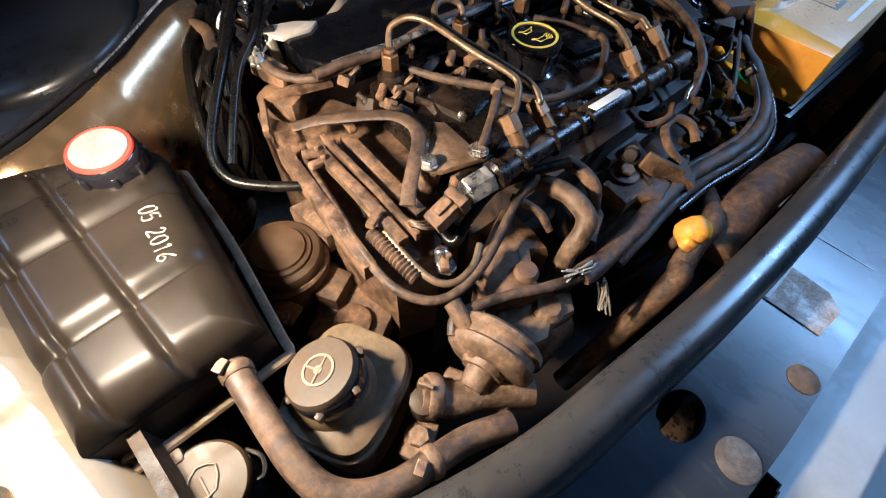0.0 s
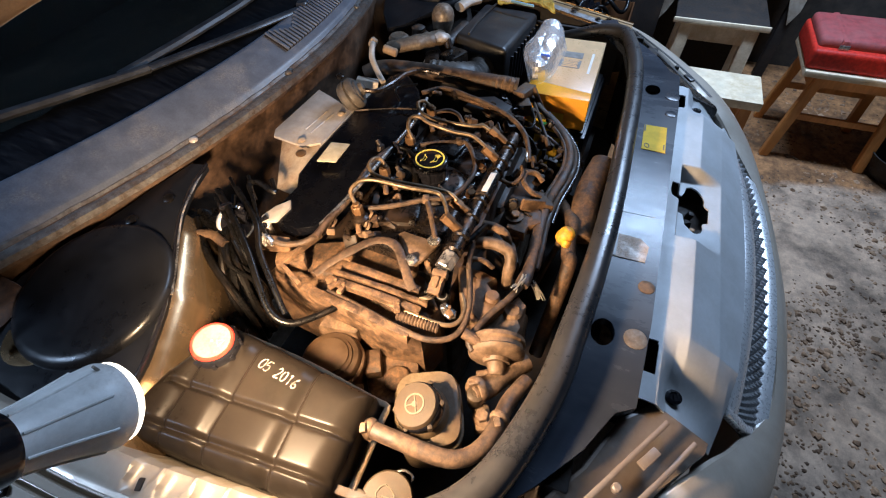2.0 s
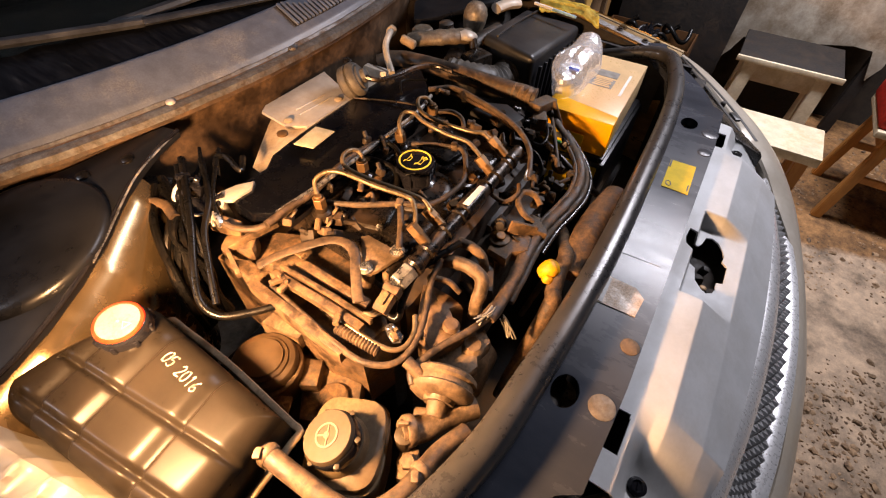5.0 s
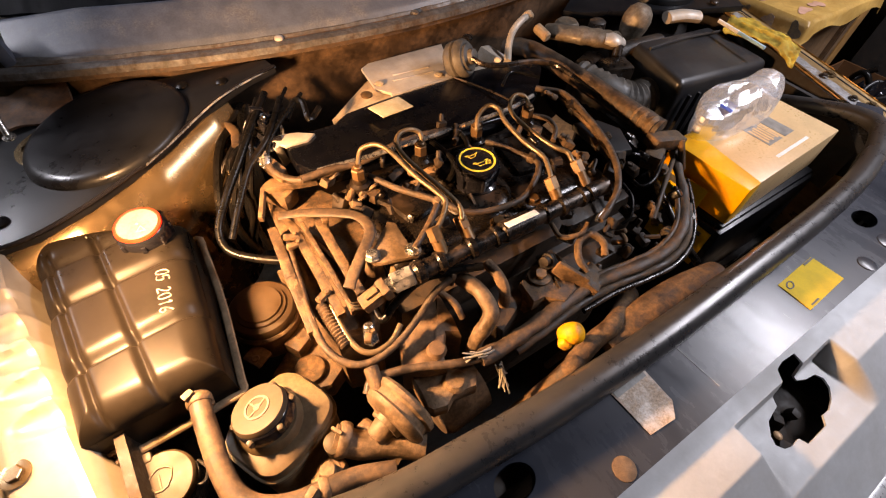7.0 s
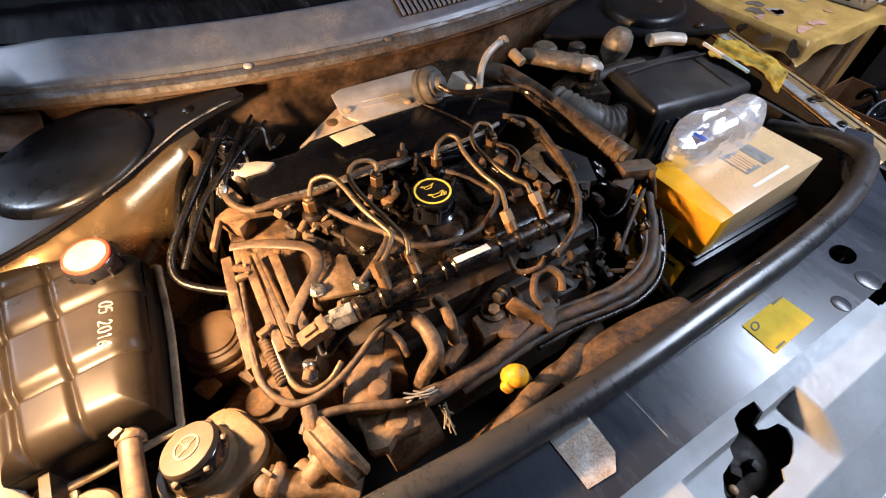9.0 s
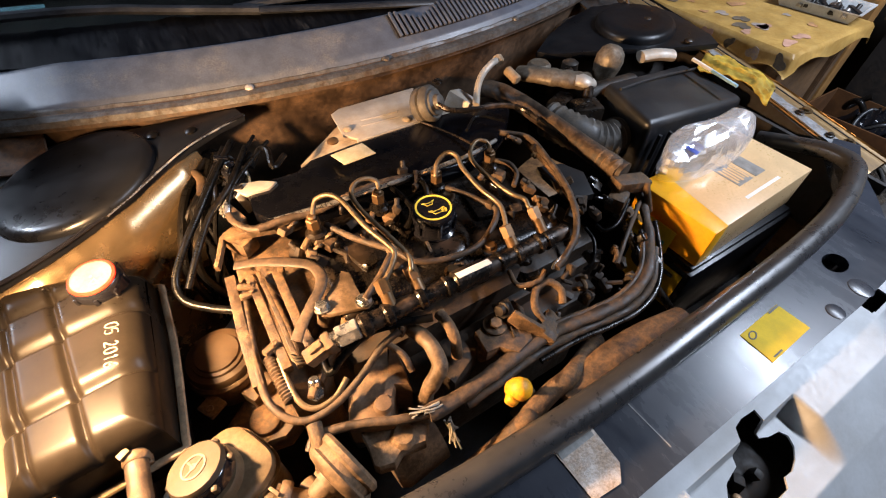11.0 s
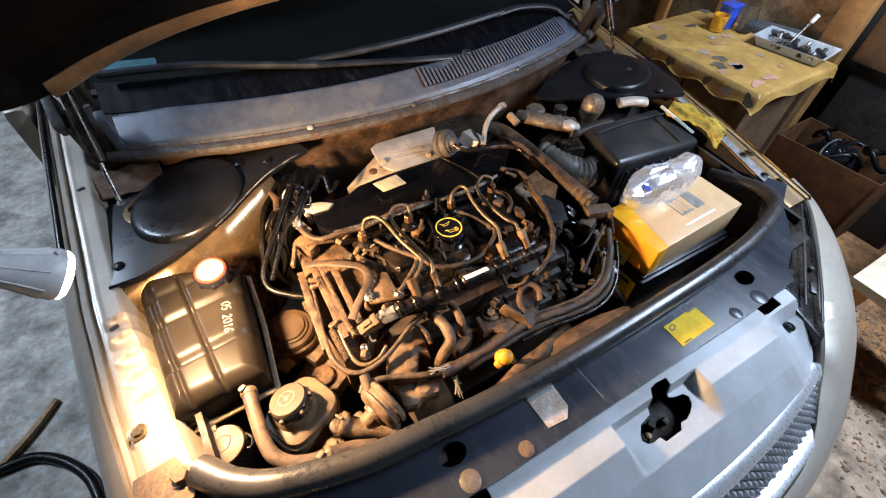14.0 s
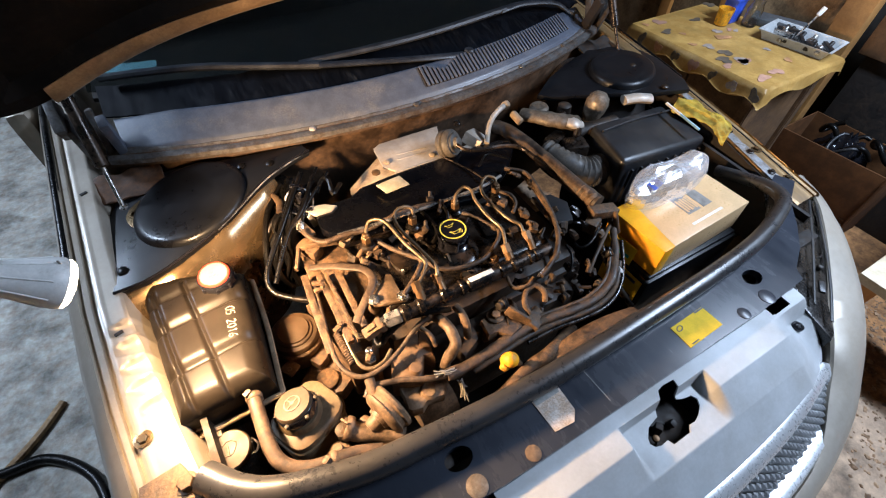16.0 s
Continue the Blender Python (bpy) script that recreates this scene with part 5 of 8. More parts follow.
for p in [(-0.0973, 0.3901, 0.8450), (-0.1650, 0.3825, 0.8400)]:
    part("bolt", merge(hexnut(p, (p[0], p[1], p[2] + 0.008), 0.009), lathe([(0.012, 0), (0.012, 0.002)], pose(*p))), BRASS_NUT, engine)

# return hoses on the valve cover
part("return_hose", tube([(-0.2843, 0.5387, 0.8620), (-0.2615, 0.4944, 0.8620), (-0.2364, 0.4599, 0.8620), (-0.2207, 0.4364, 0.8620), (-0.2038, 0.4118, 0.8580), (-0.1637, 0.3973, 0.8540), (-0.1141, 0.3952, 0.8540), (-0.0721, 0.4156, 0.8580), (-0.0532, 0.4344, 0.8620), (-0.0562, 0.4479, 0.8640)], 0.0046, 10, 6, 1, 0, None, 0.15), HOSE_DUSTY, engine, "dusty rubber return hose")
part("return_hose", tube([(-0.0930, 0.5143, 0.8660), (-0.0735, 0.4802, 0.8660), (-0.0562, 0.4479, 0.8640)], 0.0046, 10), HOSE_DUSTY, engine, "dusty rubber return hose")
for p, a in (([(-0.0555, 0.4489, 0.8640)][0], 30), ([(-0.2249, 0.4448, 0.8620)][0], 20)):
    part("tee", rbox(p, (0.015, 0.012, 0.012), 0.003, (0, 0, a)), CAST_LIGHT, engine)
part("return_hose", tube([(-0.2259, 0.4430, 0.8620), (-0.2535, 0.4227, 0.8520), (-0.2887, 0.4009, 0.8450)], 0.0050, 10), HOSE_DUSTY, engine)
part("glow_wire", tube([(-0.1637, 0.5679, 0.8600), (-0.1617, 0.5292, 0.8650), (-0.1623, 0.4997, 0.8600), (-0.1840, 0.4829, 0.8500), (-0.1983, 0.5011, 0.8450)], 0.0045, 8), RUBBER, engine)
part("glow_wire", tube([(-0.1580, 0.5583, 0.8700), (-0.1279, 0.5497, 0.8750), (-0.1232, 0.5278, 0.8720), (-0.1346, 0.5028, 0.8620)], 0.004, 8), RUBBER, engine)
part("harness", tube([(-0.3708, 0.5737, 0.8680), (-0.3309, 0.5731, 0.8680), (-0.2825, 0.5684, 0.8660), (-0.2277, 0.5696, 0.8720), (-0.1719, 0.5685, 0.8740), (-0.1163, 0.5526, 0.8740)], 0.0056, 10, 6, 1.0, 0, None, 0.14), HOSE_DUSTY, engine, "dusty wiring sleeve")
for k, p in enumerate([(-0.1362, 0.5770, 0.8740), (-0.1337, 0.5395, 0.8680), (-0.1807, 0.5149, 0.8620), (-0.1294, 0.5470, 0.8720)]):
    part("clip", merge(rbox(p, (0.016, 0.010, 0.012), 0.003, (20 * k, 10, 35 * k)), rod(p, (p[0] + 0.006, p[1] + 0.01, p[2] + 0.012), 0.004)), CAST_DARK, engine)
for k, p in enumerate([(-0.2987, 0.5229, 0.8500), (-0.3364, 0.5709, 0.8500), (-0.3189, 0.5179, 0.8420)]):
    part("clip", merge(rbox(p, (0.024, 0.014, 0.012), 0.003, (15 * k, 25, 40 * k)), tube([(p[0], p[1], p[2]), (p[0] + 0.012, p[1] - 0.006, p[2] + 0.012), (p[0] + 0.02, p[1] + 0.004, p[2] + 0.004)], 0.0025, 6)), CAST if k % 2 else CAST_LIGHT, engine)

# timing side: covers, brackets, hoses and fuel lines
side = part("timing_cover", merge(prism([(-0.4177, 0.6681), (-0.3678, 0.6602), (-0.3072, 0.5997), (-0.3043, 0.4968), (-0.3272, 0.4078), (-0.3773, 0.3600), (-0.4237, 0.3741), (-0.4359, 0.4316), (-0.4263, 0.5556)], 0.60, 0.785, 0.008), prism([(-0.3975, 0.6498), (-0.3359, 0.6141), (-0.3045, 0.5470), (-0.3211, 0.4577), (-0.3640, 0.4186), (-0.3753, 0.4782), (-0.4009, 0.6029)], 0.77, 0.800, 0.006)), CAST, engine, "dust-covered timing cover")
part("stay", prism([(-0.3492, 0.4195), (-0.3322, 0.4343), (-0.2957, 0.4663), (-0.2871, 0.4590), (-0.2894, 0.4157), (-0.2789, 0.3980), (-0.2893, 0.3927), (-0.3375, 0.4067)], 0.832, 0.839, 0.0015), CAST_LIGHT, engine, "pale bolted bracket")
part("stay_post", merge(rod([(-0.3415, 0.4260, 0.8000)][0], [(-0.3362, 0.4214, 0.8350)][0], 0.012), rod([(-0.3287, 0.3979, 0.8000)][0], [(-0.3107, 0.4090, 0.8320)][0], 0.006)), CAST, engine)
for p in [(-0.3413, 0.4214, 0.8400), (-0.2907, 0.4032, 0.8400)]:
    part("bolt", merge(hexnut(p, (p[0], p[1], p[2] + 0.007), 0.0085), lathe([(0.011, 0), (0.011, 0.0015)], pose(*p))), STEEL, engine, "bright bolt head")


part("flat_harness", tube([(-0.4185, 0.5530, 0.8380), (-0.3908, 0.5389, 0.8420), (-0.3582, 0.5159, 0.8460), (-0.3315, 0.4925, 0.8480), (-0.3236, 0.4684, 0.8480), (-0.3315, 0.4483, 0.8460), (-0.3532, 0.4287, 0.8420), (-0.3731, 0.4115, 0.8360), (-0.3863, 0.3981, 0.8300)], 0.0078, 14, 6, 0.34, 0, None, 0.10), HOSE_DUSTY, engine, "flat dusty taped harness")
part("cover_lip", bar([(-0.4404, 0.5700, 0.8300), (-0.4208, 0.6142, 0.8350), (-0.3879, 0.6028, 0.8400), (-0.3498, 0.5858, 0.8450)], 0.007, 0.012, 0.002), CAST, engine, "folded edge of the timing cover")
part("thin_hose", tube([(-0.3988, 0.6334, 0.8620), (-0.3949, 0.6154, 0.8580), (-0.3776, 0.5893, 0.8580), (-0.3480, 0.5778, 0.8600), (-0.3153, 0.5731, 0.8640), (-0.2825, 0.5684, 0.8660)], 0.0055, 12, 6, 0.9), HOSE_DUSTY, engine, "thin dusty hose")
for line, w, h in (([(-0.4072, 0.5388, 0.8150), (-0.4074, 0.4482, 0.8150), (-0.4077, 0.3810, 0.8100)], 0.012, 0.014), ([(-0.3947, 0.5332, 0.8220), (-0.3933, 0.4362, 0.8200), (-0.3944, 0.3746, 0.8150)], 0.006, 0.012), ([(-0.3719, 0.5274, 0.8180), (-0.3744, 0.4332, 0.8160), (-0.3732, 0.3961, 0.8120)], 0.013, 0.010), ([(-0.4328, 0.5580, 0.8000), (-0.4409, 0.4637, 0.8000), (-0.4455, 0.3858, 0.7950)], 0.014, 0.024)):
    part("guide_bar", bar(line, w, h), CAST, engine, "dust-covered alloy bar")
FUEL_LINES = []
FUEL_LINES.append(([(-0.4211, 0.5357, 0.8040), (-0.4310, 0.4687, 0.8060), (-0.4415, 0.4001, 0.8040), (-0.4420, 0.3544, 0.8000), (-0.4265, 0.3234, 0.7960), (-0.4002, 0.3110, 0.7960), (-0.3624, 0.3146, 0.8020), (-0.3261, 0.3274, 0.8120), (-0.2981, 0.3386, 0.8250), (-0.2712, 0.3410, 0.8350)], 0.0048, HOSE_DUSTY, 0))
FUEL_LINES.append(([(-0.4021, 0.5291, 0.8120), (-0.4102, 0.4385, 0.8100), (-0.4138, 0.3696, 0.8060), (-0.4100, 0.3337, 0.8020), (-0.3951, 0.3187, 0.8000), (-0.3711, 0.3192, 0.8030), (-0.3509, 0.3314, 0.8080)], 0.0038, PIPE_STEEL, 0))
FUEL_LINES.append(([(-0.4225, 0.4103, 0.8060), (-0.4216, 0.3753, 0.8040), (-0.4192, 0.3426, 0.8000)], 0.0078, HOSE_DUSTY, 0.0010))
FUEL_LINES.append(([(-0.3634, 0.3888, 0.8000), (-0.3656, 0.3534, 0.8000), (-0.3426, 0.3576, 0.8150), (-0.3042, 0.3621, 0.8300), (-0.2665, 0.3500, 0.8360), (-0.2263, 0.3347, 0.8380)], 0.0055, RUBBER, 0))
for line, r, material, rib in FUEL_LINES:
    part("fuel_line", tube(line, r, 10, 14 if rib else 6, 1.0, rib), material, engine, "dusty fuel line")
for k, p in enumerate([(-0.4162, 0.5225, 0.8220), (-0.4176, 0.5082, 0.8200), (-0.4167, 0.4116, 0.8200), (-0.3911, 0.3382, 0.8080), (-0.3641, 0.5297, 0.8260)]):
    part("clamp", merge(rbox(p, (0.022, 0.009, 0.007), 0.002, (0, 10, -20 + 25 * k)), rod((p[0] + 0.006, p[1], p[2]), (p[0] + 0.006, p[1], p[2] + 0.007), 0.003, 8)), CAST, engine)
part("nipple", merge(rod([(-0.3896, 0.3416, 0.8000)][0], [(-0.3860, 0.3481, 0.8150)][0], 0.007), hexnut([(-0.3904, 0.3354, 0.8000)][0], [(-0.3898, 0.3352, 0.8060)][0], 0.010)), STEEL, engine, "bright bleed nipple")
part("sump_pipe", tube([(-0.4061, 0.3078, 0.7900), (-0.4092, 0.2890, 0.7850), (-0.4143, 0.2666, 0.7750), (-0.4185, 0.2527, 0.7600)], 0.009, 10), CAST, engine)

# left rear: black hoses and their connector
REAR_HOSES = []
REAR_HOSES.append(([(-0.3498, 0.7804, 0.8850), (-0.3917, 0.7154, 0.8800), (-0.4320, 0.6601, 0.8660), (-0.4686, 0.6203, 0.8450), (-0.4966, 0.5867, 0.8220), (-0.4965, 0.5568, 0.8080), (-0.4694, 0.5293, 0.8020), (-0.4324, 0.5027, 0.8000)], 0.0056))
REAR_HOSES.append(([(-0.3340, 0.7531, 0.8850), (-0.3817, 0.6793, 0.8750), (-0.4228, 0.6469, 0.8600), (-0.4599, 0.6033, 0.8350), (-0.4865, 0.5702, 0.8120)], 0.0050))
REAR_HOSES.append(([(-0.3654, 0.7710, 0.8850), (-0.3991, 0.7207, 0.8750), (-0.4248, 0.6843, 0.8620), (-0.4456, 0.6503, 0.8300)], 0.0040))
REAR_HOSES.append(([(-0.2970, 0.7592, 0.8800), (-0.3480, 0.7083, 0.8780), (-0.3797, 0.6748, 0.8720), (-0.3973, 0.6466, 0.8620)], 0.0034))
REAR_HOSES.append(([(-0.3127, 0.7872, 0.8800), (-0.3434, 0.7433, 0.8780), (-0.3711, 0.6931, 0.8720)], 0.003))
for line, r in REAR_HOSES:
    part("hose", tube(line, r, 10), RUBBER, engine, "thin black hose")
# extra black hoses and a drum, added to darken the shaded gap
random.seed(21)
for k in range(9):
    top_, mid_, end_ = [(-0.3542, 0.7923, 0.8720), (-0.4271, 0.7249, 0.8350), (-0.4633, 0.6702, 0.7700)]
    j = [random.uniform(-1, 1) for _ in range(6)]
    part("hose", tube([(top_[0] + 0.045 * j[0], top_[1] + 0.02 * j[1], top_[2] - 0.02), (mid_[0] + 0.030 * j[2], mid_[1] + 0.02 * j[3], mid_[2]), (end_[0] + 0.028 * j[4], end_[1] + 0.02 * j[5], end_[2]), (end_[0] + 0.03 * j[2], end_[1], 0.66)], random.choice((0.004, 0.005, 0.0065)), 8), RUBBER, engine, "thin black hose")
part("black_housing", lathe([(0.0, 0.0), (0.030, 0.002), (0.042, 0.012), (0.045, 0.03), (0.043, 0.06), (0.0, 0.07)], axis_matrix([(-0.4176, 0.8118, 0.7900)][0], [(-0.3372, 0.8885, 0.8000)][0]), 28), BLACK_DUSTY, engine, "added black drum that darkens the shaded gap among the hoses")
part("hose", tube([(-0.4571, 0.7976, 0.8400), (-0.4331, 0.7972, 0.8450), (-0.4162, 0.7594, 0.8500), (-0.4238, 0.7220, 0.8450)], 0.008, 10), HOSE_DUSTY, engine)
part("hose", tube([(-0.3397, 0.7160, 0.8700), (-0.3158, 0.7422, 0.8800), (-0.3048, 0.7324, 0.8800), (-0.3087, 0.6983, 0.8700), (-0.2828, 0.7220, 0.8700)], 0.005, 8), RUBBER, engine)
part("connector", merge(lathe([(0.026, -0.035), (0.030, -0.030), (0.030, 0.004), (0.026, 0.008), (0, 0.008)], axis_matrix((-0.375, 0.745, 0.84), (-0.385, 0.70, 0.86)), 24), rbox((-0.372, 0.72, 0.868), (0.03, 0.02, 0.02), 0.004, (20, 10, 30))), BAKELITE, engine, "black round connector")
part("chrome_ring", lathe([(0.0315, 0.0), (0.0315, 0.006), (0.028, 0.009), (0.028, 0.0)], axis_matrix((-0.375, 0.745, 0.84), (-0.385, 0.70, 0.86)), 28), CHROME, engine, "chrome clamp ring")
for k, p in enumerate([(-0.3764, 0.7420, 0.8850), (-0.3695, 0.7163, 0.8850), (-0.3961, 0.7190, 0.8750), (-0.3724, 0.6734, 0.8700), (-0.4002, 0.6581, 0.8600), (-0.3980, 0.6471, 0.8620)]):
    part("clip", merge(rbox(p, (0.020, 0.009, 0.008), 0.002, (30 * k, 20, 50 * k)), rod(p, (p[0] - 0.008, p[1] - 0.012, p[2] - 0.004), 0.003, 8)), BAKELITE if k < 4 else STEEL, engine)
part("lifting_eye", prism([(-0.3797, 0.6748), (-0.3653, 0.6820), (-0.3375, 0.6739), (-0.3158, 0.6584), (-0.3321, 0.6475), (-0.3649, 0.6512)], 0.866, 0.872, 0.0015), SHIELD, engine, "pale lifting eye")
part("lifting_eye_leg", rbox([(-0.3709, 0.6684, 0.8450)][0], (0.012, 0.006, 0.05), 0.002, (10, -15, 20)), SHIELD, engine)
part("bracket_arm", merge(rbox([(-0.3997, 0.6146, 0.8200)][0], (0.03, 0.05, 0.03), 0.008, (0, 0, 30)), rbox([(-0.3924, 0.6438, 0.8450)][0], (0.014, 0.05, 0.03), 0.005, (10, 0, 20))), CAST, engine)

# heat shield and breather behind the engine
part("heat_shield", prism([(-0.1649, 0.8075), (-0.1446, 0.8189), (0.0178, 0.8169), (-0.0050, 0.7595), (-0.0358, 0.6953), (-0.1505, 0.7026), (-0.1733, 0.7334)], 0.860, 0.8655, 0.001), SHIELD, engine, "grey sheet metal heat shield")
part("shield_lip", rbox((([(-0.1587, 0.7033, 0.8660)][0][0] + [(-0.0367, 0.6937, 0.8660)][0][0]) / 2, ([(-0.1587, 0.7033, 0.8660)][0][1] + [(-0.0367, 0.6937, 0.8660)][0][1]) / 2, 0.861), (0.125, 0.004, 0.018), 0.001, (12, 0, -1)), SHIELD, engine)
sh = sheet(lambda u, v: Vector((-0.275 + 0.125 * u + 0.02 * v, 0.672 + 0.03 * u + 0.115 * v * (1 - 0.3 * (1 - u)), 0.862 - 0.03 * (1 - u) - 0.014 * v + 0.006 * noise.noise(Vector((u * 4, v * 4, 2))))), 14, 12, 0.003)
part("stained_shield", sh, SHIELD_TAN, engine, "brown-stained heat shield")
part("shield_bolt", lathe([(0.010, 0), (0.010, 0.003), (0.006, 0.005), (0, 0.005)], pose(*[(-0.1979, 0.7182, 0.8680)][0])), BRASS_NUT, engine)
for k, p in enumerate([(-0.1596, 0.7431, 0.8665), (-0.0523, 0.7166, 0.8665)]):
    part("shield_bolt", lathe([(0.008, 0), (0.008, 0.002), (0.005, 0.004), (0, 0.004)], pose(*p)), SHIELD_TAN, engine)
for a, b_ in ([(-0.1255, 0.7584, 0.8662), (-0.0540, 0.7516, 0.8662)], [(-0.1332, 0.7413, 0.8662), (-0.0548, 0.7340, 0.8662)]):
    part("pressed_rib", tube([a, b_], 0.0022, 6, 2, 0.6), SHIELD, engine)
part("paper_tag", prism([(-0.2218, 0.6627), (-0.1638, 0.6675), (-0.1566, 0.6309), (-0.2121, 0.6282)], 0.8815, 0.884, 0.0006), PALE_PAPER, engine, "pale folded tag")
part("heat_shield_end", merge(rbox([(0.0770, 0.7259, 0.8600)][0], (0.05, 0.05, 0.03), 0.004, (15, 20, 30)), rbox([(0.0381, 0.7085, 0.8500)][0], (0.05, 0.02, 0.02), 0.003, (0, 10, 20))), SHIELD, engine)
bm_axis = axis_matrix((-0.022, 0.722, 0.882), (0.010, 0.672, 0.912))
part("breather", lathe([(0.0, -0.004), (0.026, -0.002), (0.032, 0.004), (0.033, 0.016), (0.030, 0.019), (0.033, 0.022), (0.033, 0.030), (0.028, 0.036), (0.024, 0.036), (0.022, 0.040), (0.014, 0.042), (0.012, 0.050), (0.007, 0.052), (0, 0.052)], bm_axis, 32), GREY_RUBBER, engine, "ribbed grey rubber breather valve")
part("breather_pipe", tube([(-0.0090, 0.6771, 0.9050), (0.0039, 0.6563, 0.9000), (0.0424, 0.6427, 0.8960), (0.0984, 0.6346, 0.8920), (0.1318, 0.6106, 0.8880), (0.1395, 0.5710, 0.8840)], 0.0048, 8), RAIL, engine, "thin dark pipe")
part("steel_pipe", tube([(0.1863, 0.7620, 0.9050), (0.1637, 0.7503, 0.9080), (0.1341, 0.7375, 0.9000), (0.1062, 0.7144, 0.8900), (0.0834, 0.6859, 0.8720)], 0.0068, 12), SHIELD, engine, "pale steel pipe")
part("steel_pipe_end", merge(rod([(0.1896, 0.7558, 0.9000)][0], [(0.1890, 0.7701, 0.9080)][0], 0.012), rod([(0.1980, 0.7421, 0.8900)][0], [(0.2028, 0.7088, 0.8800)][0], 0.010)), SHIELD_TAN, engine)
part("turbo_pipe", tube([(0.150, 0.775, 0.845), (0.168, 0.74, 0.856), (0.176, 0.68, 0.860), (0.178, 0.572, 0.862), (0.178, 0.46, 0.862), (0.186, 0.40, 0.858)], 0.0175, 18, 6, 1, 0, 0.0185, 0.08), HOSE_DUSTY, engine, "large dusty intake pipe")
part("pipe_cuff", tube([(0.1785, 0.452, 0.862), (0.179, 0.405, 0.861)], 0.0170, 16, 6, 1, 0.0016), CAST_LIGHT, engine)
part("pipe_clip", lathe([(0.0165, 0), (0.0175, 0.002), (0.0175, 0.006), (0.0165, 0.008)], axis_matrix((0.1775, 0.56, 0.862), (0.1775, 0.55, 0.862)), 20), PALE_PLASTIC, engine)
part("pipe_bracket", merge(rbox((0.19, 0.385, 0.845), (0.07, 0.03, 0.022), 0.005, (0, 10, -10)), rbox((0.155, 0.375, 0.83), (0.035, 0.03, 0.03), 0.006, (0, 0, 25)), rod((0.21, 0.37, 0.85), (0.215, 0.345, 0.80), 0.006)), CAST, engine)
ENGINE_HOSES = []
ENGINE_HOSES.append(([(0.0585, 0.5773, 0.8800), (0.0903, 0.5399, 0.8800), (0.0805, 0.4760, 0.8780), (0.0655, 0.4169, 0.8740), (0.0448, 0.3704, 0.8680), (0.0180, 0.3372, 0.8580), (-0.0113, 0.3209, 0.8480), (-0.0375, 0.3123, 0.8420)], 0.0080, HOSE_DUSTY))
ENGINE_HOSES.append(([(0.0928, 0.5559, 0.8700), (0.0748, 0.4522, 0.8680), (0.0634, 0.4039, 0.8620), (0.0591, 0.3713, 0.8550)], 0.0065, CAST))
ENGINE_HOSES.append(([(0.0078, 0.5221, 0.8750), (0.0205, 0.5013, 0.8760), (0.0185, 0.4785, 0.8720), (0.0006, 0.4622, 0.8660)], 0.0065, HOSE_DUSTY))
ENGINE_HOSES.append(([(0.2495, 0.3874, 0.8200), (0.1883, 0.3544, 0.8150), (0.1264, 0.3196, 0.8050), (0.0879, 0.2959, 0.7900)], 0.0065, HOSE_DUSTY))
ENGINE_HOSES.append(([(0.1745, 0.3669, 0.8300), (0.1245, 0.3410, 0.8250), (0.0965, 0.3414, 0.8200), (0.0939, 0.3573, 0.8200)], 0.005, RUBBER))
ENGINE_HOSES.append(([(-0.0113, 0.3209, 0.8480), (-0.0338, 0.3180, 0.8460), (-0.0436, 0.3135, 0.8420)], 0.0035, STEEL))
ENGINE_HOSES.append(([(0.0740, 0.3616, 0.8200), (0.0686, 0.3352, 0.8150), (0.0507, 0.3142, 0.8000), (0.0344, 0.3139, 0.7900)], 0.0045, RUBBER))
ENGINE_HOSES.append(([(0.0882, 0.6012, 0.8800), (0.0498, 0.6344, 0.8850), (0.0078, 0.6068, 0.8850)], 0.004, RUBBER))
ENGINE_HOSES.append(([(0.1567, 0.5884, 0.8720), (0.1612, 0.5306, 0.8680), (0.1654, 0.4618, 0.8620), (0.1664, 0.3929, 0.8500)], 0.004, RUBBER))
ENGINE_HOSES.append(([(-0.0860, 0.2711, 0.8000), (-0.0873, 0.2907, 0.8100), (-0.0701, 0.3098, 0.8150), (-0.0487, 0.3101, 0.8200), (-0.0400, 0.2922, 0.8150), (-0.0473, 0.2769, 0.8050)], 0.0085, CAST))
ENGINE_HOSES.append(([(-0.2518, 0.3478, 0.815), (-0.2439, 0.3196, 0.818), (-0.2433, 0.2974, 0.815), (-0.2465, 0.2839, 0.808), (-0.2575, 0.2787, 0.795), (-0.2667, 0.2793, 0.775), (-0.2737, 0.2772, 0.750)], 0.0165, CAST_LIGHT))
ENGINE_HOSES.append(([(-0.2096, 0.3457, 0.820), (-0.2083, 0.3226, 0.820), (-0.2109, 0.3028, 0.810), (-0.2118, 0.2959, 0.785)], 0.0125, CAST))
ENGINE_HOSES.append(([(-0.2926, 0.3480, 0.8200), (-0.2782, 0.3229, 0.8100), (-0.2758, 0.3034, 0.7950)], 0.007, CAST))
ENGINE_HOSES.append(([(-0.0846, 0.3547, 0.8200), (-0.0896, 0.3282, 0.8200), (-0.0657, 0.3156, 0.8250), (-0.0459, 0.3227, 0.8300)], 0.006, CAST))
for line, r, material in ENGINE_HOSES:
    part("hose", tube(line, r * 0.64, 10, 6, 1, 0, None, 0.12), material, engine, "dusty engine hose")
part("grey_plate", prism([(0.0705, 0.4871), (0.1133, 0.4731), (0.1294, 0.4363), (0.1039, 0.3864), (0.0648, 0.3983)], 0.846, 0.86, 0.003), GREY_BOX, engine, "grey plastic plate")
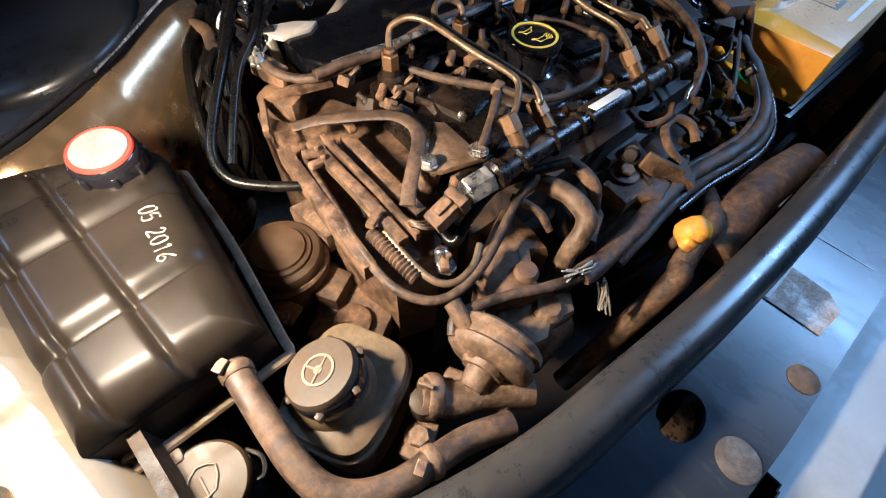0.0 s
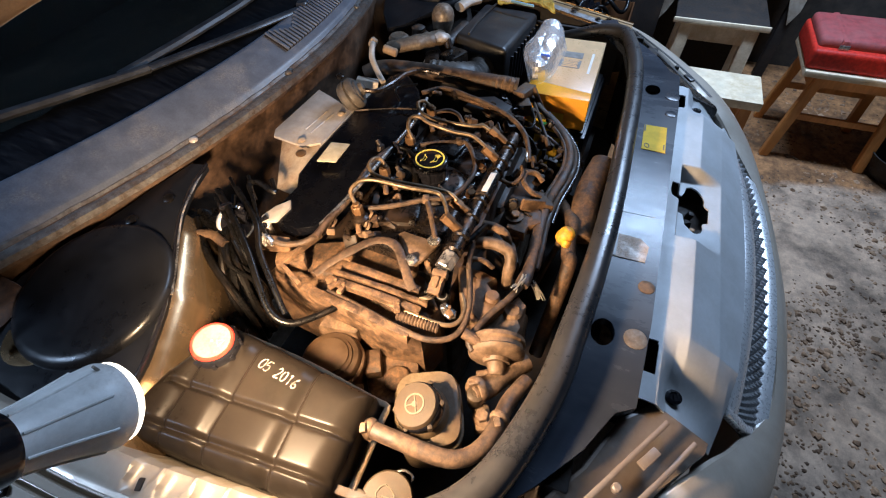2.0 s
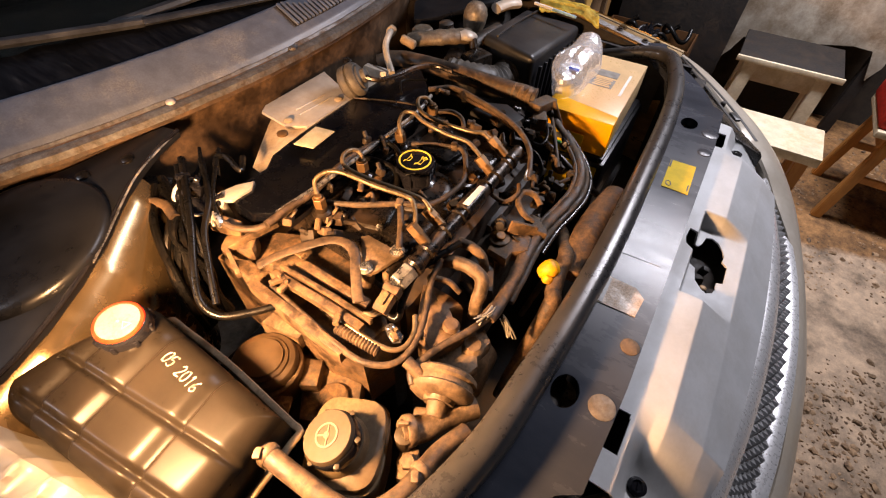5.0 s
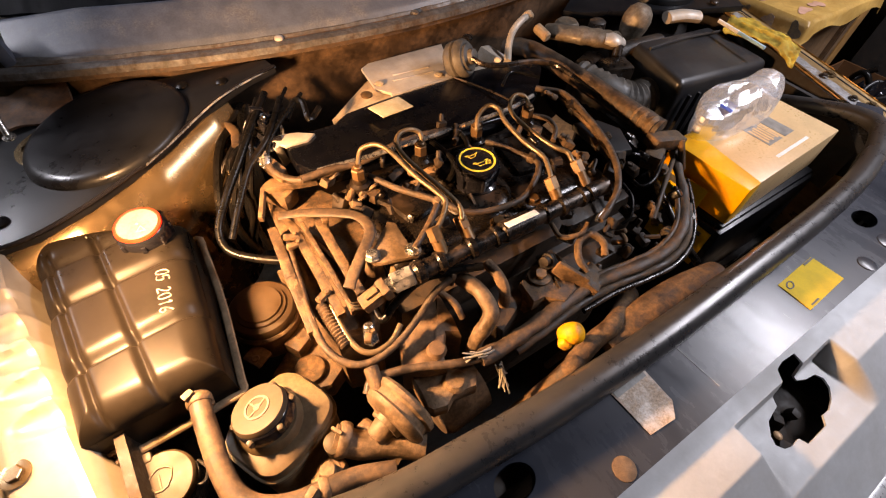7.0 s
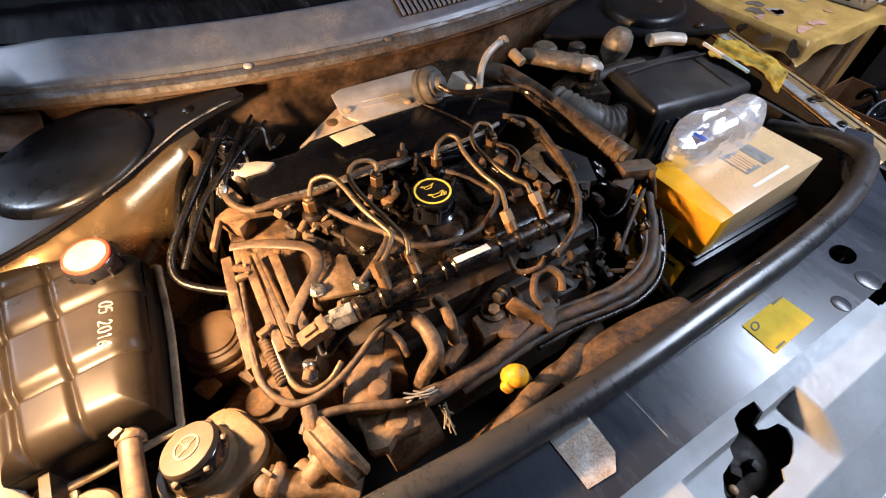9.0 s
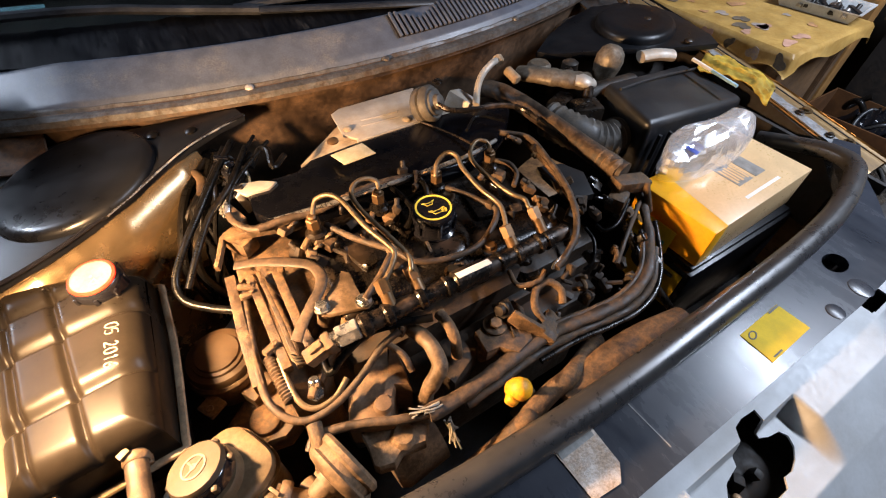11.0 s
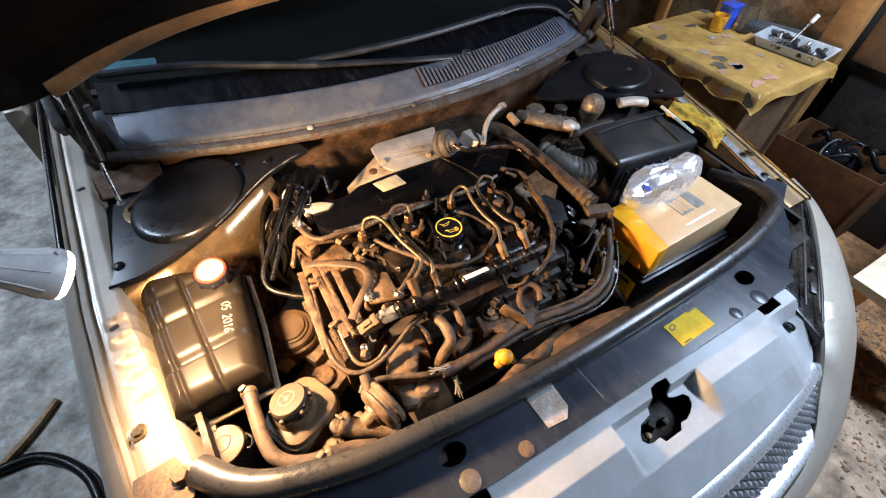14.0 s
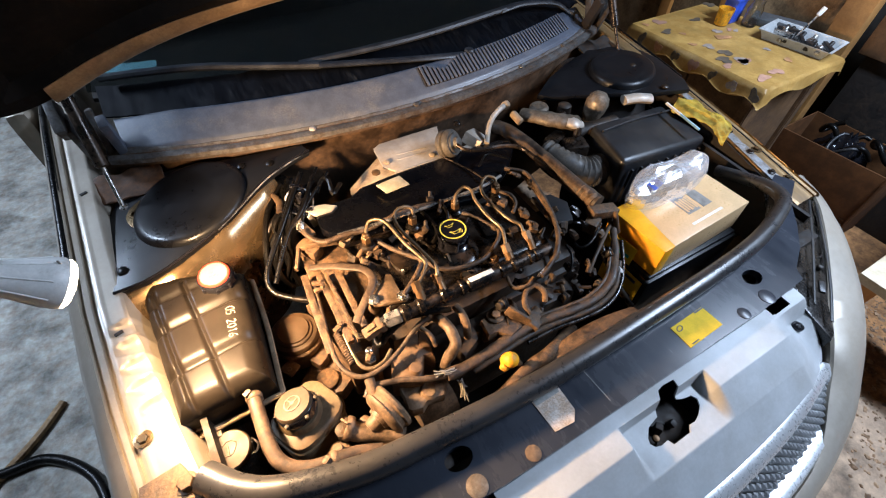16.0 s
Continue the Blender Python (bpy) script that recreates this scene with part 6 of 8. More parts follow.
part("mount_bracket", merge(prism([(-0.1727, 0.3115), (-0.0945, 0.3280), (-0.0894, 0.3080), (-0.1107, 0.2619), (-0.1401, 0.2545), (-0.1577, 0.2745), (-0.1767, 0.2760)], 0.765, 0.79, 0.004), rbox([(-0.1132, 0.2823, 0.7850)][0], (0.008, 0.05, 0.05), 0.003, (20, 10, 40)), rbox([(-0.1679, 0.2951, 0.7600)][0], (0.024, 0.024, 0.03), 0.008), rbox([(-0.0772, 0.2683, 0.7750)][0], (0.05, 0.03, 0.03), 0.006, (20, 10, 30))), CAST, engine, "dust-covered bracket")
p = [(-0.1436, 0.3049, 0.7900)][0]
part("bracket_slot", bar([(-0.1173, 0.3231, 0.7915), (-0.1237, 0.2995, 0.7915), (-0.1309, 0.2757, 0.7915)], 0.0022, 0.003, 0.0005), BAY_DARK, engine, "dark slot")
part("bolt", merge(lathe([(0.017, 0), (0.017, 0.004), (0.012, 0.006)], pose(*p)), hexnut(p, (p[0], p[1] - 0.002, p[2] + 0.012), 0.009)), CAST_LIGHT, engine)
random.seed(4)
FITTINGS = []
FITTINGS += [(0.0184, 0.3867, 0.8500), (0.0767, 0.3905, 0.8550), (0.0967, 0.3683, 0.8400), (0.0963, 0.3145, 0.8000), (0.0447, 0.2765, 0.7900), (0.0047, 0.2759, 0.7900), (-0.0072, 0.3097, 0.8200), (-0.0307, 0.2882, 0.8000), (0.0948, 0.2689, 0.7800), (0.1312, 0.3787, 0.8400), (0.0573, 0.3236, 0.8000), (-0.0537, 0.3577, 0.8300), (0.0706, 0.5450, 0.8780), (0.0857, 0.5092, 0.8720), (0.0564, 0.3791, 0.8500), (-0.0541, 0.2728, 0.7800), (0.1044, 0.2979, 0.7850), (-0.2651, 0.3537, 0.8300), (-0.1973, 0.5032, 0.8450), (-0.2748, 0.4934, 0.8350), (-0.2546, 0.4621, 0.8300), (-0.2406, 0.5080, 0.8450), (0.0760, 0.4306, 0.8600)]
FITTINGS += [(0.1342, 0.4113, 0.8500), (0.1690, 0.4080, 0.8500), (0.0209, 0.4187, 0.8580), (0.0246, 0.4530, 0.8650), (-0.0174, 0.4841, 0.8600), (-0.0319, 0.4271, 0.8580), (0.0253, 0.3453, 0.8350), (0.0116, 0.2991, 0.8000), (0.0451, 0.2967, 0.7950), (0.0674, 0.2520, 0.7750), (0.1535, 0.3093, 0.8000), (0.1652, 0.3536, 0.8200), (-0.3137, 0.5006, 0.8380), (-0.2845, 0.5074, 0.8450), (-0.2445, 0.5384, 0.8500), (-0.3341, 0.5351, 0.8400), (-0.2464, 0.5749, 0.8560), (-0.1714, 0.4304, 0.8380), (-0.1400, 0.3896, 0.8360), (-0.2255, 0.4312, 0.8320), (-0.0700, 0.3329, 0.8150), (-0.1214, 0.3147, 0.8050)]
for k, q in enumerate(FITTINGS):
    size = [random.uniform(0.007, 0.019) for _ in range(3)]
    turn = [random.uniform(-40, 40) for _ in range(3)]
    tip = (q[0] + random.uniform(-0.02, 0.02), q[1] + random.uniform(-0.02, 0.02), q[2] + random.uniform(-0.004, 0.012))
    if k % 3:
        shape = hexnut(q, tip, size[0] * 0.5) if k % 3 == 1 else lathe([(size[0] * 0.3, 0), (size[0] * 0.55, 0.001), (size[0] * 0.55, 0.005), (size[0] * 0.4, 0.006), (size[0] * 0.4, 0.014), (0, 0.015)], axis_matrix(q, tip), 14)
        part("fitting", merge(rbox((q[0], q[1], q[2] - 0.006), [v * 1.4 for v in size], 0.002, turn), shape), random.choice((CAST, CAST_DARK, CAST_DARK, BLACK_DUSTY)), engine)
        continue
    part("fitting", merge(rbox(q, size, 0.004, turn, 3), tube([q, tip, (tip[0] + random.uniform(-0.015, 0.015), tip[1] + random.uniform(-0.015, 0.015), tip[2] - 0.012)], random.uniform(0.0022, 0.004), 8)), random.choice((CAST, CAST_DARK, CAST_DARK, BLACK_DUSTY, BLACK_DUSTY)), engine)

# front of the engine: manifold, alternator, idler, loom
dome_ = prism([(-0.3581, 0.3236), (-0.3382, 0.3379), (-0.2831, 0.3659), (-0.2741, 0.357), (-0.2785, 0.3169), (-0.2835, 0.2918), (-0.3013, 0.3021), (-0.3178, 0.2816), (-0.3216, 0.267), (-0.3451, 0.2766), (-0.3724, 0.2925)], 0.70, 0.788, 0.012)
for v in dome_.verts:
    if v.co.z > 0.74:
        v.co.z -= 2.6 * ((v.co.x + 0.315) ** 2 + (v.co.y - 0.322) ** 2)
part("manifold", merge(dome_, lathe([(0.010, 0), (0.013, 0.008), (0.010, 0.014), (0, 0.016)], pose(-0.325, 0.288, 0.776))), MANIFOLD, engine, "dust-covered intake manifold")
# head side takes the shade-dark casting colour
part("manifold_cover", prism([(-0.2187, 0.3334), (-0.0975, 0.3329), (-0.0861, 0.3148), (-0.0975, 0.2938), (-0.1715, 0.2956), (-0.2334, 0.2667), (-0.2406, 0.2888)], 0.72, 0.775, 0.01), CAST_DARK, engine, "brown dusty cylinder head side, darkened as if shaded")
cast_ = prism([(-0.3622, 0.2899), (-0.3397, 0.283), (-0.2819, 0.2525), (-0.297, 0.2339), (-0.3274, 0.24), (-0.3421, 0.2315), (-0.3604, 0.2356), (-0.3653, 0.2424), (-0.3622, 0.2661)], 0.715, 0.748, 0.007)
for v in cast_.verts:
    v.co.z += 0.010 * noise.noise(Vector((v.co.x * 30, v.co.y * 30, 3)))
part("alternator", merge(cast_, lathe([(0.014, 0), (0.017, 0.006), (0.012, 0.012), (0, 0.013)], pose(-0.318, 0.254, 0.742)), lathe([(0.0, 0.0), (0.045, 0.002), (0.052, 0.012), (0.052, 0.08), (0, 0.085)], axis_matrix((-0.345, 0.275, 0.640), (-0.22, 0.285, 0.645)), 28)), CAST_LIGHT, engine, "dust-covered alternator casting")
idler_m = axis_matrix((-0.410, 0.252, 0.758), (-0.366, 0.266, 0.762))
part("idler", merge(lathe([(0.0, -0.012), (0.020, -0.012), (0.022, -0.006), (0.036, -0.004), (0.043, 0.001), (0.0445, 0.006), (0.041, 0.009), (0.041, 0.016), (0.0445, 0.019), (0.0445, 0.025), (0.040, 0.029), (0, 0.030)], idler_m, 44), lathe([(0.0, -0.030), (0.010, -0.030), (0.013, -0.026), (0.015, -0.012)], idler_m, 14)), CAST_LIGHT, engine, "pale dusty idler pulley")
LOOM = [(-0.4228, 0.2867, 0.775), (-0.4103, 0.2967, 0.780), (-0.3862, 0.2920, 0.782), (-0.3543, 0.2804, 0.782), (-0.3190, 0.2638, 0.780), (-0.2836, 0.2509, 0.780), (-0.2620, 0.2490, 0.780), (-0.2405, 0.2486, 0.780), (-0.1805, 0.2530, 0.780), (-0.1221, 0.2581, 0.780), (-0.0587, 0.2560, 0.781), (0.0033, 0.2470, 0.781), (0.0608, 0.2440, 0.783), (0.1157, 0.2597, 0.788), (0.1626, 0.2991, 0.798), (0.2018, 0.3474, 0.808), (0.2135, 0.3746, 0.822)]
part("loom", tube(LOOM[:7], 0.0058, 10, 6, 1, 0, None, 0.1), HOSE_DUSTY, engine, "dusty wiring loom")
part("loom", tube(LOOM[5:], 0.0115, 14, 6, 0.7, 0, 0.008, 0.3), HOSE_DUSTY, engine, "dusty taped wiring loom")
part("loom", tube([(x + 0.006, y - 0.012, z - 0.010) for x, y, z in LOOM[7:15]], 0.0058, 10, 6, 1, 0, None, 0.3), HOSE_DUSTY, engine, "dusty wiring loom")
part("loom", tube([(x + 0.012, y - 0.020, z - 0.018) for x, y, z in LOOM[9:16]], 0.0045, 10, 6, 1, 0, None, 0.2), BLACK_DUSTY, engine, "black wiring loom")
part("loom", tube([(x - 0.004, y + 0.010, z + 0.002) for x, y, z in LOOM[9:15]], 0.0038, 8, 6, 1, 0, None, 0.2), HOSE_DUSTY, engine, "thin dusty wire")
random.seed(9)
for p, dirn in (([(-0.2635, 0.2498, 0.7850)][0], (-1, 0.3, 0.1)), ([(-0.2651, 0.2332, 0.7700)][0], (0, -0.5, -1))):
    strands = []
    for k in range(14):
        a = Vector(p) + Vector([random.uniform(-0.004, 0.004) for _ in range(3)])
        b = a + Vector(dirn) * random.uniform(0.022, 0.034) + Vector([random.uniform(-0.009, 0.009) for _ in range(3)])
        strands.append(tube([a, a.lerp(b, 0.5) + Vector([random.uniform(-0.003, 0.003) for _ in range(3)]), b], 0.0012, 5, 3))
    tagged(part("frayed_strand", merge(*strands), CABLE_GREY, engine, "frayed cloth strands of the loom"), kind="stuff")

# engine mount beside the tank
mount = part("engine_mount", lathe([(0.048, 0.650), (0.052, 0.690), (0.054, 0.694), (0.054, 0.706), (0.051, 0.709), (0.048, 0.709)], pose(-0.492, 0.510, 0), 40), CAST_LIGHT, engine, "round engine mount in a pale ring")
part("lid", lathe([(0.049, 0.700), (0.049, 0.717), (0.046, 0.721), (0.038, 0.722), (0.037, 0.7255), (0.032, 0.7265), (0.031, 0.730), (0.0, 0.731)], pose(-0.492, 0.510, 0), 40), BROWN_RUBBER, mount, "brown-black stepped rubber lid")
part("tab", merge(rbox((-0.524, 0.452, 0.694), (0.028, 0.03, 0.008), 0.003, (0, 0, 30)), rod((-0.527, 0.447, 0.690), (-0.527, 0.447, 0.6995), 0.006)), CAST_LIGHT, mount)
part("arm", merge(prism([(-0.47, 0.47), (-0.44, 0.50), (-0.40, 0.46), (-0.40, 0.40), (-0.45, 0.37), (-0.50, 0.38), (-0.52, 0.43)], 0.62, 0.665, 0.008), rbox((-0.46, 0.455, 0.67), (0.045, 0.03, 0.035), 0.005, (0, 0, 30)), lathe([(0.022, 0.655), (0.022, 0.675), (0.018, 0.678), (0, 0.678)], pose(-0.468, 0.405, 0))), CAST, mount, "dusty mount bracket")
part("arm", prism([(-0.45, 0.56), (-0.41, 0.56), (-0.40, 0.49), (-0.44, 0.49)], 0.69, 0.725, 0.006), CAST_LIGHT, mount)

# ---- things round the engine ----
tank = thing("coolant_tank", (-0.63, 0.52, 0.70), "dark brown-grey ribbed plastic coolant tank with a hand-painted date", "coolant tank")
TA, TB, TC, TD = Vector((-0.694, 0.374, 0)), Vector((-0.550, 0.380, 0)), Vector((-0.536, 0.625, 0)), Vector((-0.716, 0.690, 0))


def tank_plan(u, v):
    return (TA * (1 - u) + TB * u) * (1 - v) + (TD * (1 - u) + TC * u) * v


def groove(d, w):
    return math.exp(-(d / w) ** 2)


def tank_top(u, v):
    p = tank_plan(u, v)
    x, y = p.x, p.y
    z = 0.832 + 0.012 * v
    for c in (0.455, 0.548, 0.612):
        d = y - c - 0.10 * (x + 0.63)
        z -= 0.0080 * groove(d, 0.0036 if d < 0 else 0.0125)
    for c in (-0.690 + 0.10 * (0.62 - y), -0.638 + 0.10 * (0.63 - y)):
        if y < 0.64:
            z -= 0.0060 * groove(x - c, 0.0042)
    d = min(u * 0.145, (1 - u) * 0.145, v * 0.26, (1 - v) * 0.26)
    r = 0.030
    if d < r:
        z -= r - math.sqrt(max(0, r * r - (r - d) ** 2))
    return Vector((x, y, z))


def tank_fn(u, v):
    return tank_top(u, v)


top = sheet(tank_fn, 190, 220)
rim = [tank_plan(u, 0) for u in np.linspace(0, 1, 12)] + [tank_plan(1, v) for v in np.linspace(0.05, 1, 12)] + [tank_plan(u, 1) for u in np.linspace(0.95, 0, 12)] + [tank_plan(0, v) for v in np.linspace(0.95, 0.05, 11)]
side = bmesh.new()
prof = [(0.000, 0.806), (0.0015, 0.792), (0.002, 0.77), (0.0, 0.755), (-0.004, 0.735), (-0.012, 0.69), (-0.03, 0.665)]
mid = Vector((-0.63, 0.52, 0))
rings = []
for off, z in prof:
    rings.append([side.verts.new(q + (q - mid).normalized() * off + Vector((0, 0, z))) for q in rim])
for a, b in zip(rings, rings[1:]):
    for i in range(len(rim)):
        j = (i + 1) % len(rim)
        side.faces.new((a[i], a[j], b[j], b[i]))
side.faces.new(rings[-1])
part("body", merge(top, side), TANK, tank)
seam = [tuple(q + (q - mid).normalized() * 0.011 + Vector((0, 0, 0.768 + (0.03 * max(0, (q.y - 0.42)) if q.x > -0.6 else 0)))) for q in rim]
part("seam", tube(seam + seam[:1], 0.0052, 8, 2, 0.7), TANK_SEAM, tank, "pale moulded seam")
cap_m = axis_matrix((-0.5785, 0.607, 0.833), (-0.579, 0.604, 0.866))
filler = part("cap", lathe([(0.026, -0.012), (0.026, 0.0), (0.031, 0.002), (0.031, 0.022), (0.029, 0.027), (0.026, 0.029), (0, 0.029)], cap_m, 40), BAKELITE, tank, "black pressure cap with a white and red disc")
for a in np.linspace(0, 2 * math.pi, 9)[:-1]:
    part("grip", rbox(cap_m @ Vector((0.031 * math.cos(a), 0.031 * math.sin(a), 0.011)), (0.006, 0.006, 0.018), 0.002, (0, 0, math.degrees(a))), BAKELITE, filler)
part("red_ring", lathe([(0.0285, 0.0285), (0.0275, 0.0305), (0.024, 0.0305), (0.024, 0.0285)], cap_m, 40), RED, filler, "red rim")
part("white_disc", lathe([(0.0242, 0.029), (0.0242, 0.0312), (0.0, 0.0312)], cap_m, 40), DISC, filler, "white printed disc")
part("print", merge(lathe([(0.0018, 0.0312), (0.0018, 0.0316), (0, 0.0316)], cap_m, 10), prism([(-0.006, -0.004), (0.006, -0.004), (0.0, 0.006)], 0.0312, 0.0316, 0, ([(-0.0042, -0.0028), (0.0042, -0.0028), (0.0, 0.0042)],), cap_m @ pose(0.004, -0.010, 0))), CARTON_GREY, filler, "faint grey print")
DIGITS = {"0": [[(0.1, 0.9), (0.0, 0.5), (0.2, 0.05), (0.55, 0.1), (0.65, 0.5), (0.5, 0.95), (0.25, 0.95)]], "5": [[(0.6, 1.0), (0.1, 0.95), (0.05, 0.55), (0.45, 0.6), (0.6, 0.3), (0.4, 0.02), (0.0, 0.08)]],
          "2": [[(0.05, 0.8), (0.3, 1.0), (0.55, 0.8), (0.4, 0.45), (0.0, 0.0), (0.65, 0.05)]], "1": [[(0.2, 0.8), (0.4, 1.0), (0.38, 0.5), (0.4, 0.0)]], "6": [[(0.5, 1.0), (0.15, 0.6), (0.05, 0.2), (0.3, 0.0), (0.55, 0.2), (0.4, 0.45), (0.1, 0.3)]]}
strokes = []
for k, ch in enumerate("05 2016"):
    for line in DIGITS.get(ch, []):
        pts = []
        for a, b in line:
            u_ = (k * 0.88 + a) * 0.0108
            p = Vector((-0.5745 - 0.008 * (u_ / 0.08) + (b - 0.5) * 0.0135, 0.538 - u_, 0))
            v_ = (p.y - 0.378) / 0.262
            uu = (p.x + 0.70) / 0.155
            pts.append(tuple(tank_top(min(0.93, uu), v_).xy) + (tank_top(min(0.88, uu), v_).z + 0.0006,))
        strokes.append(tube(pts, 0.0009, 6, 5, 0.6))
part("painted_date", merge(*strokes), INK, tank, "white hand-painted date 05 2016")
part("outlet", merge(rod((-0.5865, 0.372, 0.782), (-0.586, 0.392, 0.790), 0.010), lathe([(0.0125, 0.0), (0.0125, 0.010)], axis_matrix((-0.5865, 0.366, 0.782), (-0.586, 0.39, 0.79)), 14)), CAST_LIGHT, tank)

hose = thing("coolant_hose", (-0.55, 0.25, 0.70), "dusty rubber coolant hose with a bent end and steel clips", "hose")
part("hose", tube([(-0.5860, 0.3782, 0.7950), (-0.5862, 0.3434, 0.7960), (-0.5859, 0.3096, 0.7960), (-0.5847, 0.2796, 0.7940), (-0.5787, 0.2541, 0.7910), (-0.5619, 0.2345, 0.7870), (-0.5341, 0.2218, 0.7830), (-0.5017, 0.2174, 0.7780), (-0.4697, 0.2119, 0.7720), (-0.4341, 0.1982, 0.7650)], 0.0115, 14), HOSE_DUSTY, hose)
for a, b in ([(-0.5857, 0.3758, 0.7950), (-0.5860, 0.3635, 0.7950)], [(-0.5103, 0.2190, 0.7790), (-0.4992, 0.2172, 0.7770)]):
    part("hose_clip", merge(lathe([(0.0125, 0), (0.0138, 0.002), (0.0138, 0.008), (0.0125, 0.010)], axis_matrix(a, b), 18), rbox((a[0] - 0.006, a[1], a[2] + 0.014), (0.012, 0.008, 0.006), 0.001, (0, 0, 30))), CAST_LIGHT, hose)
small = thing("drain_hose", (-0.69, 0.33, 0.66), "thin dusty hose with a spring clip below the tank", "hose")
part("hose", tube([(-0.684, 0.384, 0.768), (-0.688, 0.366, 0.770), (-0.696, 0.350, 0.764), (-0.709, 0.338, 0.750), (-0.722, 0.330, 0.728)], 0.0056, 12), HOSE_DUSTY, small)
part("spring_clip", merge(lathe([(0.0068, 0), (0.0080, 0.0015), (0.0080, 0.007), (0.0068, 0.0085)], axis_matrix((-0.685, 0.378, 0.769), (-0.688, 0.366, 0.770)), 16), rod((-0.690, 0.374, 0.778), (-0.674, 0.370, 0.778), 0.0024), rod((-0.688, 0.368, 0.778), (-0.672, 0.378, 0.780), 0.0024)), CAST_LIGHT, small)

ps = thing("power_steering_reservoir", (-0.53, 0.325, 0.66), "yellowed plastic fluid reservoir with a dusty screw cap", "fluid reservoir")


def squircle(cx, cy, rx, ry, turn, n=44, power=0.55):
    out = []
    for i in range(n):
        a = 2 * math.pi * i / n
        x = rx * math.copysign(abs(math.cos(a)) ** power, math.cos(a))
        y = ry * math.copysign(abs(math.sin(a)) ** power, math.sin(a))
        out.append((cx + x * math.cos(turn) - y * math.sin(turn), cy + x * math.sin(turn) + y * math.cos(turn)))
    return out


bowl = part("bowl", merge(prism(squircle(-0.522, 0.318, 0.056, 0.047, 0.45), 0.655, 0.764, 0.010), lathe([(0.040, 0.755), (0.038, 0.768), (0.033, 0.775)], pose(-0.531, 0.323, 0), 32)), PALE_PLASTIC, ps)
part("rim", prism(squircle(-0.522, 0.318, 0.059, 0.050, 0.45), 0.742, 0.749, 0.002), PALE_PLASTIC, bowl)
cap_m = axis_matrix((-0.531, 0.324, 0.772), (-0.535, 0.331, 0.798))
skirt = part("cap", lathe([(0.030, -0.004), (0.034, 0.0), (0.034, 0.012), (0.0325, 0.017), (0.031, 0.018)], cap_m, 40), BAKELITE, ps, "black skirt of the screw cap")
for a in np.linspace(0.4, 2 * math.pi + 0.4, 7)[:-1]:
    part("grip", rbox(cap_m @ Vector((0.0345 * math.cos(a), 0.0345 * math.sin(a), 0.010)), (0.007, 0.007, 0.012), 0.0025, (0, 0, math.degrees(a))), WASHER_BLUE, skirt)
lid = part("cap_top", lathe([(0.0325, 0.0165), (0.0320, 0.020), (0.0300, 0.0235), (0, 0.0245)], cap_m, 40), WASHER_BLUE, ps, "dusty grey screw cap")
symbol = part("wheel_symbol", lathe([(0.0145, 0.0240), (0.0145, 0.0252), (0.0122, 0.0252), (0.0122, 0.0240)], cap_m, 32), PALE_INK, lid, "embossed steering wheel symbol")
part("hub_mark", lathe([(0.004, 0.0240), (0.004, 0.0252), (0, 0.0252)], cap_m, 14), PALE_INK, lid)
for a, b_ in (((-0.0125, 0.0012), (0.0125, 0.0012)), ((0, 0), (0, -0.0125))):
    part("spoke_mark", tube([cap_m @ Vector((*a, 0.0246)), cap_m @ Vector((*b_, 0.0246))], 0.0011, 6, 1), PALE_INK, lid)
part("stem", merge(lathe([(0.0125, 0.73), (0.0125, 0.762), (0.009, 0.764), (0, 0.764)], pose(-0.478, 0.262, 0.0), 20), lathe([(0.004, 0.764), (0.004, 0.766), (0, 0.766)], pose(-0.478, 0.262, 0), 10)), WASHER_BLUE, ps, "round plastic stem")
part("foot", merge(rbox((-0.497, 0.245, 0.725), (0.04, 0.025, 0.02), 0.005, (0, 0, 25)), hexnut((-0.497, 0.245, 0.735), (-0.497, 0.245, 0.745), 0.010), lathe([(0.014, 0.733), (0.014, 0.736)], pose(-0.497, 0.245, 0))), CAST_LIGHT, ps)
washer = thing("washer_filler", (-0.647, 0.318, 0.60), "dusty flat washer fluid filler lid on its neck", "washer filler")
part("neck", lathe([(0.022, 0.58), (0.024, 0.74), (0.027, 0.758), (0.027, 0.762)], pose(-0.640, 0.318, 0), 28), BLACK_DUSTY, washer)
wl = part("lid", merge(lathe([(0.030, 0.757), (0.0335, 0.760), (0.0335, 0.766), (0.031, 0.769), (0, 0.770)], pose(-0.647, 0.319, 0), 40), rbox((-0.655, 0.352, 0.766), (0.010, 0.012, 0.010), 0.003)), WASHER_BLUE, washer, "dusty flip lid")
part("symbol", merge(tube([(-0.659, 0.325, 0.7705), (-0.647, 0.334, 0.7705), (-0.634, 0.327, 0.7705), (-0.641, 0.311, 0.7705), (-0.653, 0.311, 0.7705), (-0.659, 0.325, 0.7705)], 0.001, 6, 2), tube([(-0.647, 0.310, 0.7705), (-0.647, 0.326, 0.7705)], 0.001, 6, 2)), PALE_INK, wl, "embossed windscreen symbol")
part("strap", tube([(-0.628, 0.304, 0.760), (-0.612, 0.30, 0.758), (-0.607, 0.315, 0.752), (-0.615, 0.33, 0.748)], 0.002, 6), BLACK, washer)

